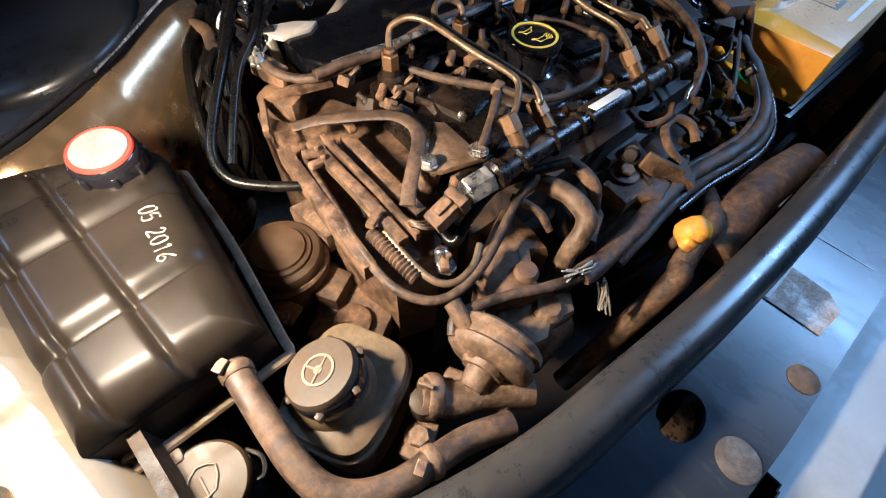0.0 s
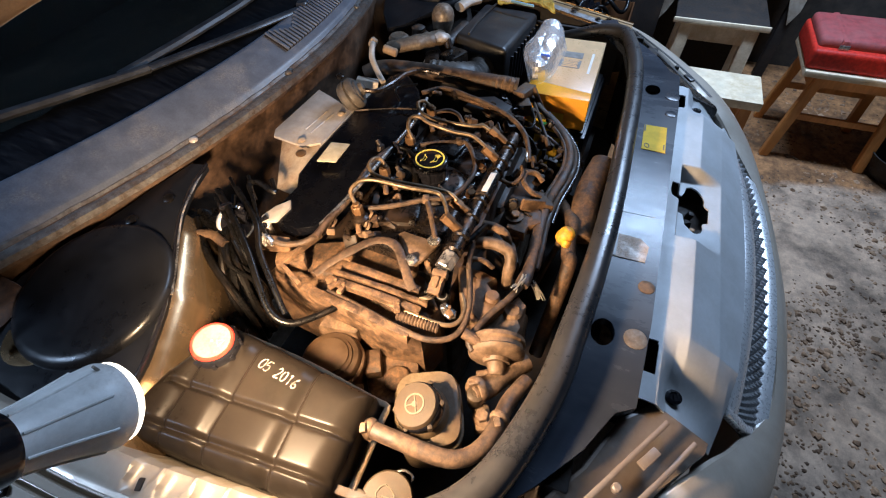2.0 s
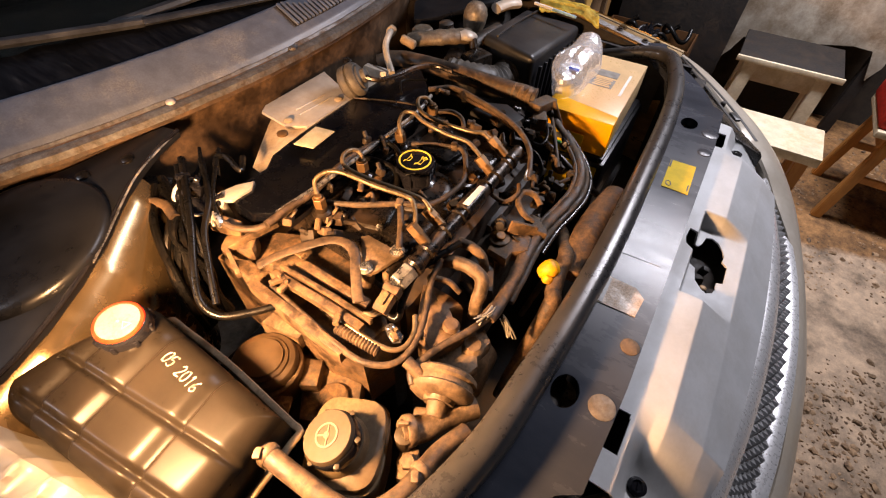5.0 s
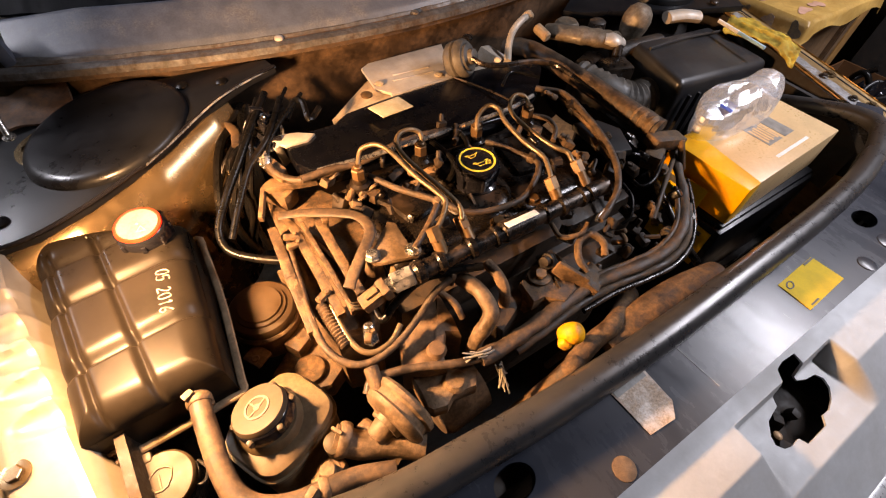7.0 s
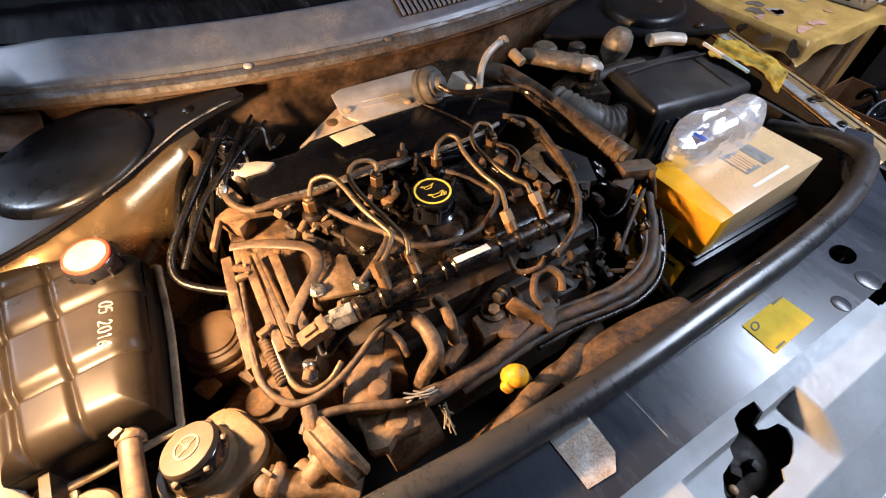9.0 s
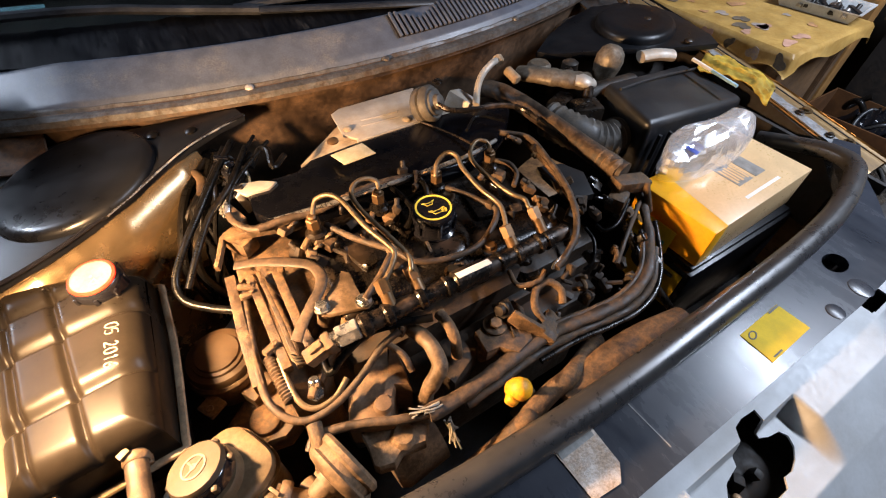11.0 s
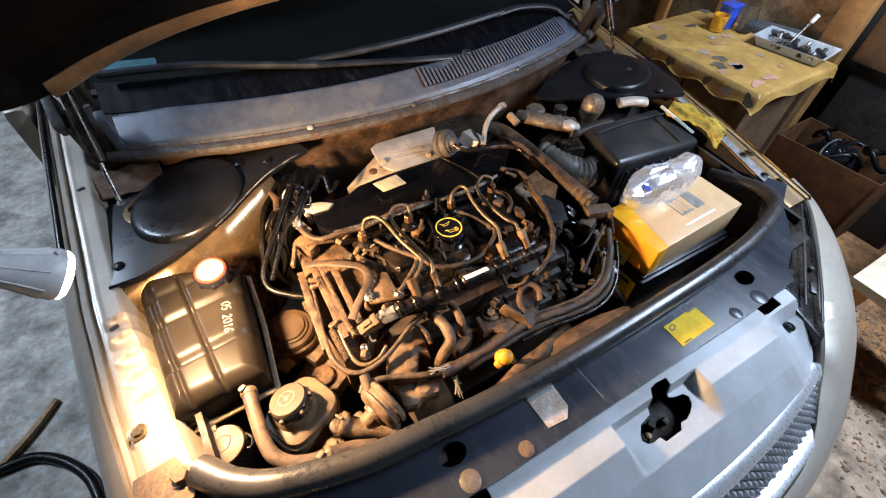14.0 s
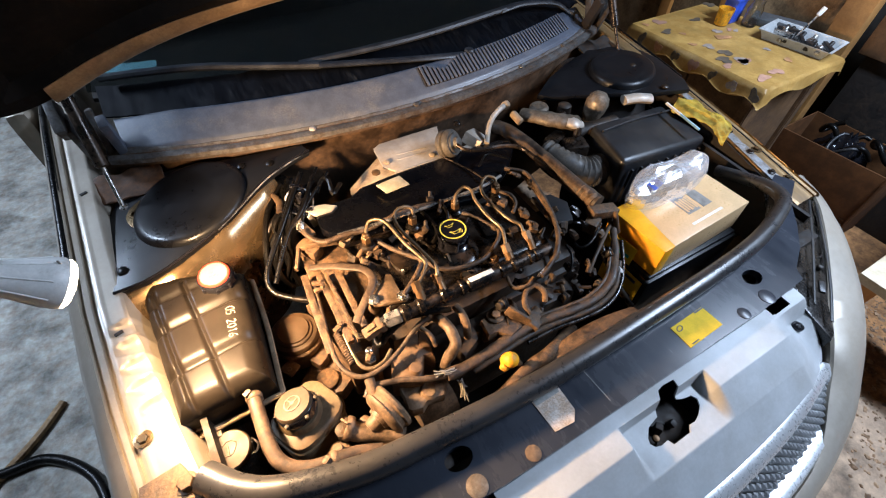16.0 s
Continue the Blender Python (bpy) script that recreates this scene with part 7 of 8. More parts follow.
dip = thing("dipstick", (-0.19, 0.21, 0.55), "bright yellow dipstick handle on its tube", "dipstick")
part("handle", merge(lathe([(0.0, -0.016), (0.007, -0.0155), (0.0115, -0.012), (0.0140, -0.004), (0.0140, 0.005), (0.0118, 0.012), (0.007, 0.0155), (0, 0.016)], pose(-0.186, 0.206, 0.8205, 30, 20, 0), 20), rbox((-0.198, 0.202, 0.816), (0.016, 0.015, 0.015), 0.006, (25, 15, 40), 3), rod((-0.178, 0.209, 0.812), (-0.168, 0.212, 0.795), 0.009)), YELLOW_KNOB, dip, "yellow plastic handle")
part("tube", tube([(-0.168, 0.212, 0.797), (-0.15, 0.215, 0.76), (-0.13, 0.222, 0.70), (-0.13, 0.24, 0.6)], 0.006, 10), CAST, dip)
pipe = thing("radiator_hose", (0.1, 0.2, 0.45), "wide dusty radiator hose low in the bay", "hose")
part("hose", tube([(-0.30, 0.20, 0.60), *[(-0.1903, 0.1872, 0.7350), (-0.1607, 0.1926, 0.7450), (-0.1228, 0.1998, 0.7500), (-0.0803, 0.2037, 0.7520)], (0.02, 0.24, 0.70)], 0.0135, 14), CAST, pipe)
part("duct", tube([(-0.1055, 0.1806, 0.7350), (-0.0650, 0.1841, 0.7450), (-0.0093, 0.1895, 0.7520), (0.0537, 0.1861, 0.7550), (0.1231, 0.1764, 0.7520)], 0.026, 18, 6, 0.7), CAST, pipe, "broad dusty air duct")
low = thing("lower_hose", (-0.42, 0.22, 0.5), "dusty branched hose by the front panel", "hose")
part("hose", tube([(-0.4776, 0.2687, 0.7550), (-0.4540, 0.2491, 0.7450), (-0.4237, 0.2337, 0.7400), (-0.3895, 0.2091, 0.7350)], 0.017, 12), CAST_LIGHT, low)
part("branch", tube([(-0.4439, 0.2695, 0.7300), (-0.4315, 0.2430, 0.7350), (-0.4149, 0.2172, 0.7300)], 0.014, 12), CAST_LIGHT, low)
part("clip", merge(lathe([(0.019, 0), (0.0205, 0.003), (0.0205, 0.010), (0.019, 0.013)], axis_matrix(*[(-0.4733, 0.2661, 0.7550), (-0.4667, 0.2610, 0.7520)]), 20), rbox([(-0.4704, 0.2679, 0.7720)][0], (0.004, 0.014, 0.010), 0.001, (0, 0, 30))), CAST_LIGHT, low)

# air filter box, battery, carton
abox = thing("air_filter_box", (0.50, 0.55, 0.60), "grey-black ribbed plastic air filter box", "air filter box")
bm = bmesh.new()
low_c = [(0.345, 0.480, 0.70), (0.655, 0.468, 0.70), (0.665, 0.640, 0.70), (0.350, 0.625, 0.70)]
top_c = [(0.338, 0.474, 0.862), (0.662, 0.470, 0.826), (0.664, 0.640, 0.836), (0.365, 0.620, 0.874)]
vs = [bm.verts.new(p) for p in (*low_c, *top_c)]
for f in ((3, 2, 1, 0), (4, 5, 6, 7), (0, 1, 5, 4), (1, 2, 6, 5), (2, 3, 7, 6), (3, 0, 4, 7)):
    bm.faces.new([vs[i] for i in f])
bmesh.ops.bevel(bm, geom=list(bm.edges), offset=0.014, segments=4, affect="EDGES", profile=0.5)
part("lid", bm, GREY_BOX, abox)
for k in range(9):
    x = 0.375 + 0.033 * k
    part("rib", rbox((x, 0.4685, 0.775 - 0.010 * k * 0.33), (0.006, 0.008, 0.11), 0.002, (2, 0, 0)), GREY_BOX, abox)
part("step", tube([(0.372, 0.585, 0.872), (0.45, 0.592, 0.865), (0.55, 0.597, 0.854), (0.655, 0.60, 0.840)], 0.003, 8), GREY_BOX, abox)
part("intake_duct", tube([(0.35, 0.54, 0.80), (0.30, 0.545, 0.80), (0.255, 0.58, 0.815), (0.235, 0.64, 0.82)], 0.036, 20, 8, 1, 0.0016), GREY_RUBBER, abox, "grey corrugated duct")
part("sensor", merge(rbox((0.30, 0.60, 0.835), (0.06, 0.05, 0.04), 0.008, (0, 0, -20)), rod((0.29, 0.575, 0.83), (0.275, 0.55, 0.815), 0.016), rod((0.32, 0.62, 0.85), (0.33, 0.63, 0.87), 0.010)), BLACK_DUSTY, abox, "black flow sensor")
part("clamp", lathe([(0.031, 0), (0.033, 0.002), (0.033, 0.008), (0.031, 0.010)], axis_matrix((0.318, 0.536, 0.79), (0.306, 0.535, 0.79)), 24), STEEL, abox)

pump = thing("vacuum_pump", (0.32, 0.70, 0.72), "pale dusty cast pump body at the back of the bay", "pump")
part("body", merge(tube([(0.2403, 0.7543, 0.8680), (0.2559, 0.7278, 0.8720), (0.2810, 0.6953, 0.8740), (0.3153, 0.6645, 0.8720), (0.3460, 0.6502, 0.8660)], 0.022, 18, 6, 0.60, 0, 0.028, 0.22), lathe([(0.028, -0.03), (0.026, 0.0), (0.020, 0.006), (0, 0.007)], pose(*[(0.2992, 0.7528, 0.8720)][0], 0, 0, 0), 20)), PUMP_METAL, pump, "worn grey cast body")
part("end_cover", tube([(0.3139, 0.6562, 0.8760), (0.3258, 0.6442, 0.8760), (0.3492, 0.6412, 0.8680)], 0.0215, 16, 6, 0.55, 0, 0.016, 0.3), SHIELD, pump, "bright worn end cover")
part("ball", lathe([(0.0, 0.035), (0.015, 0.032), (0.026, 0.022), (0.031, 0.006), (0.030, -0.012), (0.02, -0.05)], pose(*[(0.4474, 0.6891, 0.8720)][0], 0, 15, 0), 24), PUMP_METAL, pump, "dusty round cap")
part("boss", lathe([(0.020, -0.03), (0.018, 0.0), (0.012, 0.004), (0, 0.005)], pose(*[(0.3675, 0.7271, 0.8720)][0]), 18), CAST_DARK, pump)
part("bracket", rbox([(0.2771, 0.6499, 0.8300)][0], (0.07, 0.04, 0.04), 0.012, (0, 0, 20)), BLACK_DUSTY, pump)
part("stud", rod([(0.2628, 0.6630, 0.8400)][0], [(0.2459, 0.6278, 0.8300)][0], 0.008), SHIELD_TAN, pump)
part("lug", tube([(0.5384, 0.6753, 0.8650), (0.5793, 0.6630, 0.8660), (0.6156, 0.6468, 0.8620)], 0.018, 12, 6, 0.7), SHIELD, pump, "bright cast lug")
part("hose", tube([(0.4665, 0.6302, 0.8400), (0.3965, 0.6305, 0.8450), (0.3456, 0.6428, 0.8400)], 0.022, 12), CAST_DARK, pump)

battery = thing("battery", (0.385, 0.325, 0.55), "black car battery with a yellow printed label", "battery")
part("case", merge(rbox((0.385, 0.325, 0.64), (0.315, 0.185, 0.18), 0.008), rbox((0.385, 0.325, 0.733), (0.300, 0.170, 0.012), 0.004)), BLACK_GLOSS, battery)
part("tray", rbox((0.385, 0.325, 0.545), (0.34, 0.21, 0.02), 0.004), BAY_DARK, battery)
part("label", rbox((0.2265, 0.30, 0.675), (0.002, 0.11, 0.085), 0.0004), YELLOW_LABEL, battery, "yellow battery label")
part("label_mark", merge(lathe([(0.02, 0), (0.02, 0.001)], pose(0.2255, 0.325, 0.69, 0, -90, 0), 20), rbox((0.225, 0.28, 0.655), (0.001, 0.05, 0.012), 0), rbox((0.225, 0.275, 0.705), (0.001, 0.03, 0.008), 0)), DARK_INK, battery)
part("cable", tube([(0.235, 0.40, 0.745), (0.20, 0.37, 0.76), (0.178, 0.32, 0.75), (0.175, 0.27, 0.72), (0.19, 0.22, 0.68)], 0.007, 10), BLACK_DUSTY, battery)
part("pale_plug", tube([(0.150, 0.275, 0.79), (0.162, 0.272, 0.775), (0.168, 0.27, 0.75)], 0.009, 10, 6, 0.6), WHITE, battery, "pale plastic plug")

CARTON = pose(0.389, 0.322, 0.782, 0, -1.5, 1.5)
carton = thing("carton", (0.389, 0.322, 0.739), "tan and orange cardboard parts carton on the battery", "carton")
part("box", rbox((0, 0, 0), (0.282, 0.148, 0.082), 0.0025), CARTON_TOP, carton).matrix_basis = CARTON
wrap = rbox((0, 0, 0), (0.046, 0.150, 0.084), 0.0025)
for v in wrap.verts:
    if v.co.x > 0:
        v.co.x += 0.012 * (v.co.y / 0.075)
w = part("orange_end", wrap, CARTON_ORANGE, carton, "orange printed end of the carton")
w.matrix_basis = CARTON @ pose(-0.1195, 0, 0)
for dx, dy, sx, sy in ((0.008, -0.002, 0.040, 0.052), (0.052, -0.003, 0.030, 0.050)):
    q = part("printed_panel", rbox((0, 0, 0), (sx, sy, 0.0006), 0), CARTON_GREY, carton, "grey printed panel")
    q.matrix_basis = CARTON @ pose(dx, dy, 0.0414)
for k in range(5):
    q = part("print_bar", rbox((0, 0, 0), (0.005, 0.040 - 0.006 * (k % 2), 0.0004), 0), CARTON_TOP, carton)
    q.matrix_basis = CARTON @ pose(-0.006 + 0.0075 * k, -0.002, 0.0419)
q = part("print_bar", rbox((0, 0, 0), (0.10, 0.006, 0.0004), 0), WHITE, carton, "white printed stripe")
q.matrix_basis = CARTON @ pose(0.02, -0.052, 0.0414)


for dy, dz, sy, sz, ink in ((0.02, 0.016, 0.050, 0.014, DARK_INK), (-0.035, 0.012, 0.022, 0.022, RED), (0.0, -0.008, 0.070, 0.006, DARK_INK), (0.006, -0.021, 0.054, 0.006, DARK_INK)):
    q = part("print_bar", rbox((0, 0, 0), (0.0006, sy, sz), 0), ink, carton)
    q.matrix_basis = CARTON @ pose(-0.1432, dy, dz)


# yellow panel added to stand in for the battery's printed label
card = thing("battery_label_panel", (0.229, 0.335, 0.735), "yellow panel added for the battery's printed label", "card")
part("card", rbox((0.2285, 0.337, 0.757), (0.003, 0.088, 0.050), 0.0008, (0, 5, 3)), YELLOW_LABEL, card)
part("print_bar", rbox((0.2262, 0.350, 0.768), (0.001, 0.034, 0.012), 0, (0, 5, 3)), DARK_INK, card, "dark print")
part("print_bar", rbox((0.2255, 0.325, 0.752), (0.001, 0.046, 0.008), 0, (0, 5, 3)), GREEN, card, "green print")


def crease(p, way, size, off):
    """A saw-tooth fold across one direction, straight and sharp."""
    t = p.dot(Vector(way)) / size + off + 0.35 * noise.noise(p * 14)
    return abs(t - math.floor(t) - 0.5) * 2


def bag_fn(u, v):
    a = 2 * math.pi * u
    b = math.pi * (v - 0.5)
    p = Vector((0.146 * abs(math.cos(b)) ** 0.5 * math.cos(a), 0.046 * abs(math.cos(b)) ** 0.7 * math.sin(a), 0.046 * math.sin(b)))
    f1 = crease(p, (0.8, 0.3, 0.5), 0.110, 0.1)
    f2 = crease(p, (0.4, -0.6, 0.75), 0.060, 0.4)
    f3 = crease(p, (-0.45, 0.2, 0.9), 0.028, 0.7)
    k = 0.84 + 0.16 * f1 + 0.10 * f2 + 0.07 * f3
    lump = 0.75 + 0.5 * noise.noise(Vector((p.x * 9, 2, 4)))
    q = Vector((p.x * (0.92 + 0.10 * f2), p.y * k, max(-0.022, p.z * k * lump * 1.25)))
    q.y += 0.10 * q.z
    return Matrix.Rotation(radians(3), 3, "Z") @ q + Vector((0.405, 0.388, 0.842))


bag = tagged(link("plastic_bag", sheet(bag_fn, 40, 15), FILM, smooth=12), "crumpled clear plastic bag lying on a carton", "plastic bag")
bag.visible_shadow = False
blue = part("blue_print", rbox((0.33, 0.375, 0.872), (0.045, 0.022, 0.001), 0.0003, (10, 8, 15)), BLUE_PLASTIC, bag, "blue printed patch")

rag_pts = [(0.6847, 0.6088, 0.8620), (0.6943, 0.5723, 0.8680), (0.6948, 0.5159, 0.8660), (0.7022, 0.4722, 0.8620), (0.6853, 0.4343, 0.8550)]


def rag_fn(u, v):
    line = smooth_path(rag_pts, 8)
    k = u * (len(line) - 1)
    i = min(int(k), len(line) - 2)
    p = line[i].lerp(line[i + 1], k - i)
    wv = (v - 0.5) * (0.085 + 0.02 * math.sin(u * 9))
    return p + Vector((wv * 0.9, wv * 0.35, -0.35 * abs(wv) + 0.009 * noise.noise(Vector((u * 5, v * 5, 1))) + 0.004 * noise.noise(Vector((u * 12, v * 9, 4)))))


solid("rag", sheet(rag_fn, 60, 26, 0.002), RAG, "crumpled yellow-green rag draped over the fender edge", "rag")
pen = thing("brush_handle", rag_pts[1], "slim white and blue plastic handle lying on the rag", "handle")
a, b = [(0.6274, 0.6029, 0.8680), (0.6044, 0.4741, 0.8660)]
part("white_end", rod(a, Vector(a).lerp(Vector(b), 0.45), 0.004, 10), WHITE, pen, "white end")
part("blue_end", rod(Vector(a).lerp(Vector(b), 0.45), b, 0.0036, 10), mat("light_blue_plastic", (0.30, 0.55, 0.75), (0.36, 0.60, 0.80), 0.4), pen, "light blue end")

# ---- the work lamp ----
ax = LAMP_AXIS
lm = axis_matrix(LAMP_TIP, LAMP_TIP + ax)
work = thing("work_lamp", LAMP_TIP - ax * 0.1, "lit bulb in a black socket tied to a green stick", "work lamp")
bulb = part("bulb", lathe([(0.0305, -0.004), (0.0318, -0.008), (0.0300, -0.020), (0.0255, -0.036), (0.0215, -0.054), (0.0195, -0.064), (0.0195, -0.068)], lm, 40), WHITE, work, "white tapered bulb body")
for a in np.linspace(0, 2 * math.pi, 9)[:-1]:
    part("flute", tube([lm @ Vector((r * math.cos(a), r * math.sin(a), z)) for r, z in ((0.0305, -0.018), (0.0260, -0.035), (0.0220, -0.052), (0.0200, -0.064))], 0.0011, 6, 3), WHITE, bulb)
part("dome", lathe([(0.0300, -0.005), (0.0300, 0.0), (0.026, 0.004), (0.015, 0.007), (0, 0.008)], lm, 40), GLOW, bulb, "glowing frosted dome")
part("print_bar", rbox(lm @ Vector((0, 0.0305, -0.014)), (0.002, 0.002, 0.012), 0.0004), CABLE_GREY, bulb)
part("socket", lathe([(0.0215, -0.066), (0.0225, -0.070), (0.0225, -0.105), (0.0240, -0.108), (0.0240, -0.125), (0.020, -0.150), (0.010, -0.160), (0.008, -0.172), (0, -0.172)], lm, 36), BAKELITE, work, "black bulb socket")
for z in (-0.080, -0.112):
    part("cable_tie", lathe([(0.0232, z), (0.0250, z - 0.0005), (0.0250, z - 0.0055), (0.0232, z - 0.006)], lm, 32), WHITE, work, "white cable tie")
stick_dir = Vector((-0.85, 0.20, 0.48)).normalized()
s0 = lm @ Vector((0, 0, -0.050)) + Vector((0.0, 0.012, 0.041))
s1 = Vector((-2.6, s0.y + (-2.6 - s0.x) * stick_dir.y / stick_dir.x, s0.z + (-2.6 - s0.x) * stick_dir.z / stick_dir.x))
sl = (s1 - s0).length
stick = rbox((0, 0, sl / 2), (0.034, 0.016, sl), 0.005)
stick.transform(axis_matrix(s0, s1) @ pose(0, 0, 0, 0, 0, 90))
part("stick", stick, GREEN, work, "green plastic stick")
part("cable", tube([lm @ Vector((0, 0, -0.17)), lm @ Vector((-0.005, 0, -0.20)) + Vector((0, 0, 0.004)), s0 + stick_dir * 0.35 + Vector((0, 0, -0.03)), s0 + stick_dir * 0.9 + Vector((0, 0, -0.03)), s1 + Vector((0.01, 0, -0.03))], 0.0038, 8), CABLE_GREY, work, "grey lamp cable")

# ---- the garage's furniture ----


def legs(parent, spots, top, r, material, splay=0.0, mid=(0, 0)):
    for x, y in spots:
        fx, fy = x + (x - mid[0]) * splay, y + (y - mid[1]) * splay
        bm = bmesh.new()
        rows = []
        for px, py, z in ((fx, fy, 0.0), (x, y, top)):
            rows.append([bm.verts.new((px + a * r, py + b * r, z)) for a, b in ((-1, -1), (1, -1), (1, 1), (-1, 1))])
        for i in range(4):
            bm.faces.new((rows[0][i], rows[0][(i + 1) % 4], rows[1][(i + 1) % 4], rows[1][i]))
        bm.faces.new(rows[0])
        bm.faces.new(rows[1])
        bmesh.ops.bevel(bm, geom=list(bm.edges), offset=0.004, segments=2, affect="EDGES")
        part("leg", bm, material, parent)


table = thing("table", (1.55, 0.98, 0), "boarded wooden table under a patterned yellow oilcloth", "table")
part("tabletop", rbox((1.52, 0.96, 0.70), (0.50, 0.64, 0.03), 0.004), PINE, table)
legs(table, [(1.31, 0.68), (1.72, 0.68), (1.31, 1.24), (1.72, 1.24)], 0.69, 0.022, DARK_BOARD)
for y in (0.825, 1.095):
    part("side_board", rbox((1.315, y, 0.37), (0.018, 0.262, 0.62), 0.003), DARK_BOARD, table)
part("end_board", rbox((1.515, 0.685, 0.37), (0.37, 0.018, 0.62), 0.003), DARK_BOARD, table)


def cloth_fn(u, v):
    x, y = 1.20 + 0.64 * u, 0.58 + 0.76 * v
    z = 0.7185
    dx, dy = max(0, 1.268 - x, x - 1.772), max(0, 0.638 - y, y - 1.282)
    d = math.hypot(dx, dy)
    if d > 0:
        z -= min(0.058, d * 1.25 * (0.6 if y < 0.638 and x > 1.3 else 1.0)) + 0.012 * math.sin(y * 34 + x * 21) * min(1, d / 0.05)
        x = min(max(x, 1.262), 1.778) + (x - min(max(x, 1.262), 1.778)) * 0.18
        y = min(max(y, 0.632), 1.288) + (y - min(max(y, 0.632), 1.288)) * 0.18
    return Vector((x, y, z))


cloth = solid("tablecloth", sheet(cloth_fn, 64, 76, 0.0015), CLOTH, "yellow oilcloth with scattered fruit pattern hanging over the table edge", "tablecloth")
random.seed(11)


def blot(x, y, r):
    """An uneven printed shape."""
    p = [random.uniform(0, 6.3) for _ in range(3)]
    out = []
    for a in np.linspace(0, 2 * math.pi, 21)[:-1]:
        q = r * (0.8 + 0.22 * math.sin(2 * a + p[0]) + 0.16 * math.sin(3 * a + p[1]) + 0.07 * math.sin(5 * a + p[2]))
        out.append((x + q * math.cos(a), y + 0.75 * q * math.sin(a)))
    return out


spot_colours = [mat("print_red", (0.40, 0.16, 0.075), (0.56, 0.32, 0.14), 0.5), mat("print_blue", (0.28, 0.24, 0.27), (0.46, 0.36, 0.24), 0.5), mat("print_dark", (0.085, 0.07, 0.06), (0.17, 0.13, 0.08), 0.5), mat("print_pink", (0.45, 0.24, 0.16), (0.50, 0.28, 0.20), 0.5)]
for i in range(26):
    x, y = random.uniform(1.29, 1.75), random.uniform(0.66, 1.26)
    r = random.uniform(0.014, 0.040)
    part("printed_fruit", prism(blot(x, y, r), 0.7200, 0.7206), spot_colours[i % 4], cloth)
for i in range(7):
    y = 0.66 + 0.09 * i
    r = random.uniform(0.022, 0.034)
    part("printed_fruit", prism(blot(0, 0, r), -0.0005, 0.0004, 0, (), pose(1.2545, y, 0.685, 0, -84, 0)), spot_colours[(2, 1, 2, 3, 2, 0, 2)[i]], cloth)

cup = thing("cup", (1.60, 1.075, 0.72), "small yellow plastic cup", "cup")
part("wall", lathe([(0.024, 0.721), (0.027, 0.724), (0.032, 0.785), (0.0325, 0.787), (0.030, 0.787), (0.0255, 0.73), (0, 0.728)], pose(1.60, 1.085, 0), 28), YELLOW_KNOB, cup)
tub = thing("blue_tub", (1.66, 1.10, 0.72), "blue plastic tub with a lid", "tub")
part("tub", rbox((1.665, 1.095, 0.765), (0.07, 0.06, 0.09), 0.01), BLUE_PLASTIC, tub)
part("lid", rbox((1.665, 1.095, 0.814), (0.076, 0.066, 0.012), 0.004), BLUE_PLASTIC, tub)
jar = thing("jar", (1.70, 1.01, 0.72), "clear empty glass jar on the table", "jar")
part("glass", lathe([(0.028, 0.721), (0.031, 0.726), (0.031, 0.79), (0.024, 0.805), (0.024, 0.82), (0.022, 0.82), (0.022, 0.806), (0.029, 0.788), (0.029, 0.73), (0, 0.728)], pose(1.70, 1.02, 0), 28), JAR, jar)
tray = thing("tray", (1.70, 0.80, 0.72), "white plastic tray full of small dark tools", "tray")
tr = bmesh.new()
o = [(-0.080, -0.135), (0.080, -0.135), (0.080, 0.135), (-0.080, 0.135)]
rings_ = [[tr.verts.new((x * k, y * k, z)) for x, y in o] for k, z in ((0.86, 0.0), (1.0, 0.036), (1.05, 0.038), (1.05, 0.035), (0.97, 0.034), (0.84, 0.004))]
for a_, b_ in zip(rings_, rings_[1:]):
    for i in range(4):
        tr.faces.new((a_[i], a_[(i + 1) % 4], b_[(i + 1) % 4], b_[i]))
tr.faces.new(rings_[0])
tr.faces.new(rings_[-1])
tr.transform(pose(1.715, 0.80, 0.7205, 0, 0, 8))
part("tray", tr, TRAY_WHITE, tray)
for i in range(14):
    x, y = 1.715 + random.uniform(-0.055, 0.055), 0.80 + random.uniform(-0.10, 0.10)
    tool = thing("tool", (x, y, 0.725), "small dark steel tool in a tray", "tool", "tools in the tray")
    part("shaft", merge(rbox((x, y, 0.738 + 0.002 * (i % 5)), (random.uniform(0.01, 0.02), random.uniform(0.05, 0.09), 0.014), 0.003, (random.uniform(-6, 6), 0, random.uniform(0, 180))), rod((x, y, 0.73), (x + 0.02, y, 0.755), 0.008)), BLACK if i % 3 else STEEL, tool)
sd = thing("screwdriver", (1.70, 0.84, 0.73), "screwdriver standing up in the tray", "screwdriver")
part("blade", rod((1.70, 0.82, 0.74), (1.735, 0.80, 0.83), 0.004), STEEL, sd)
part("grip", rod((1.735, 0.80, 0.83), (1.745, 0.794, 0.86), 0.009), WHITE, sd)
part("case", rbox((1.80, 0.95, 0.735), (0.10, 0.22, 0.03), 0.008, (0, 0, 20)), DARK_INK, thing("tool_case", (1.80, 0.95, 0.72), "flat dark plastic case on the table", "case"))

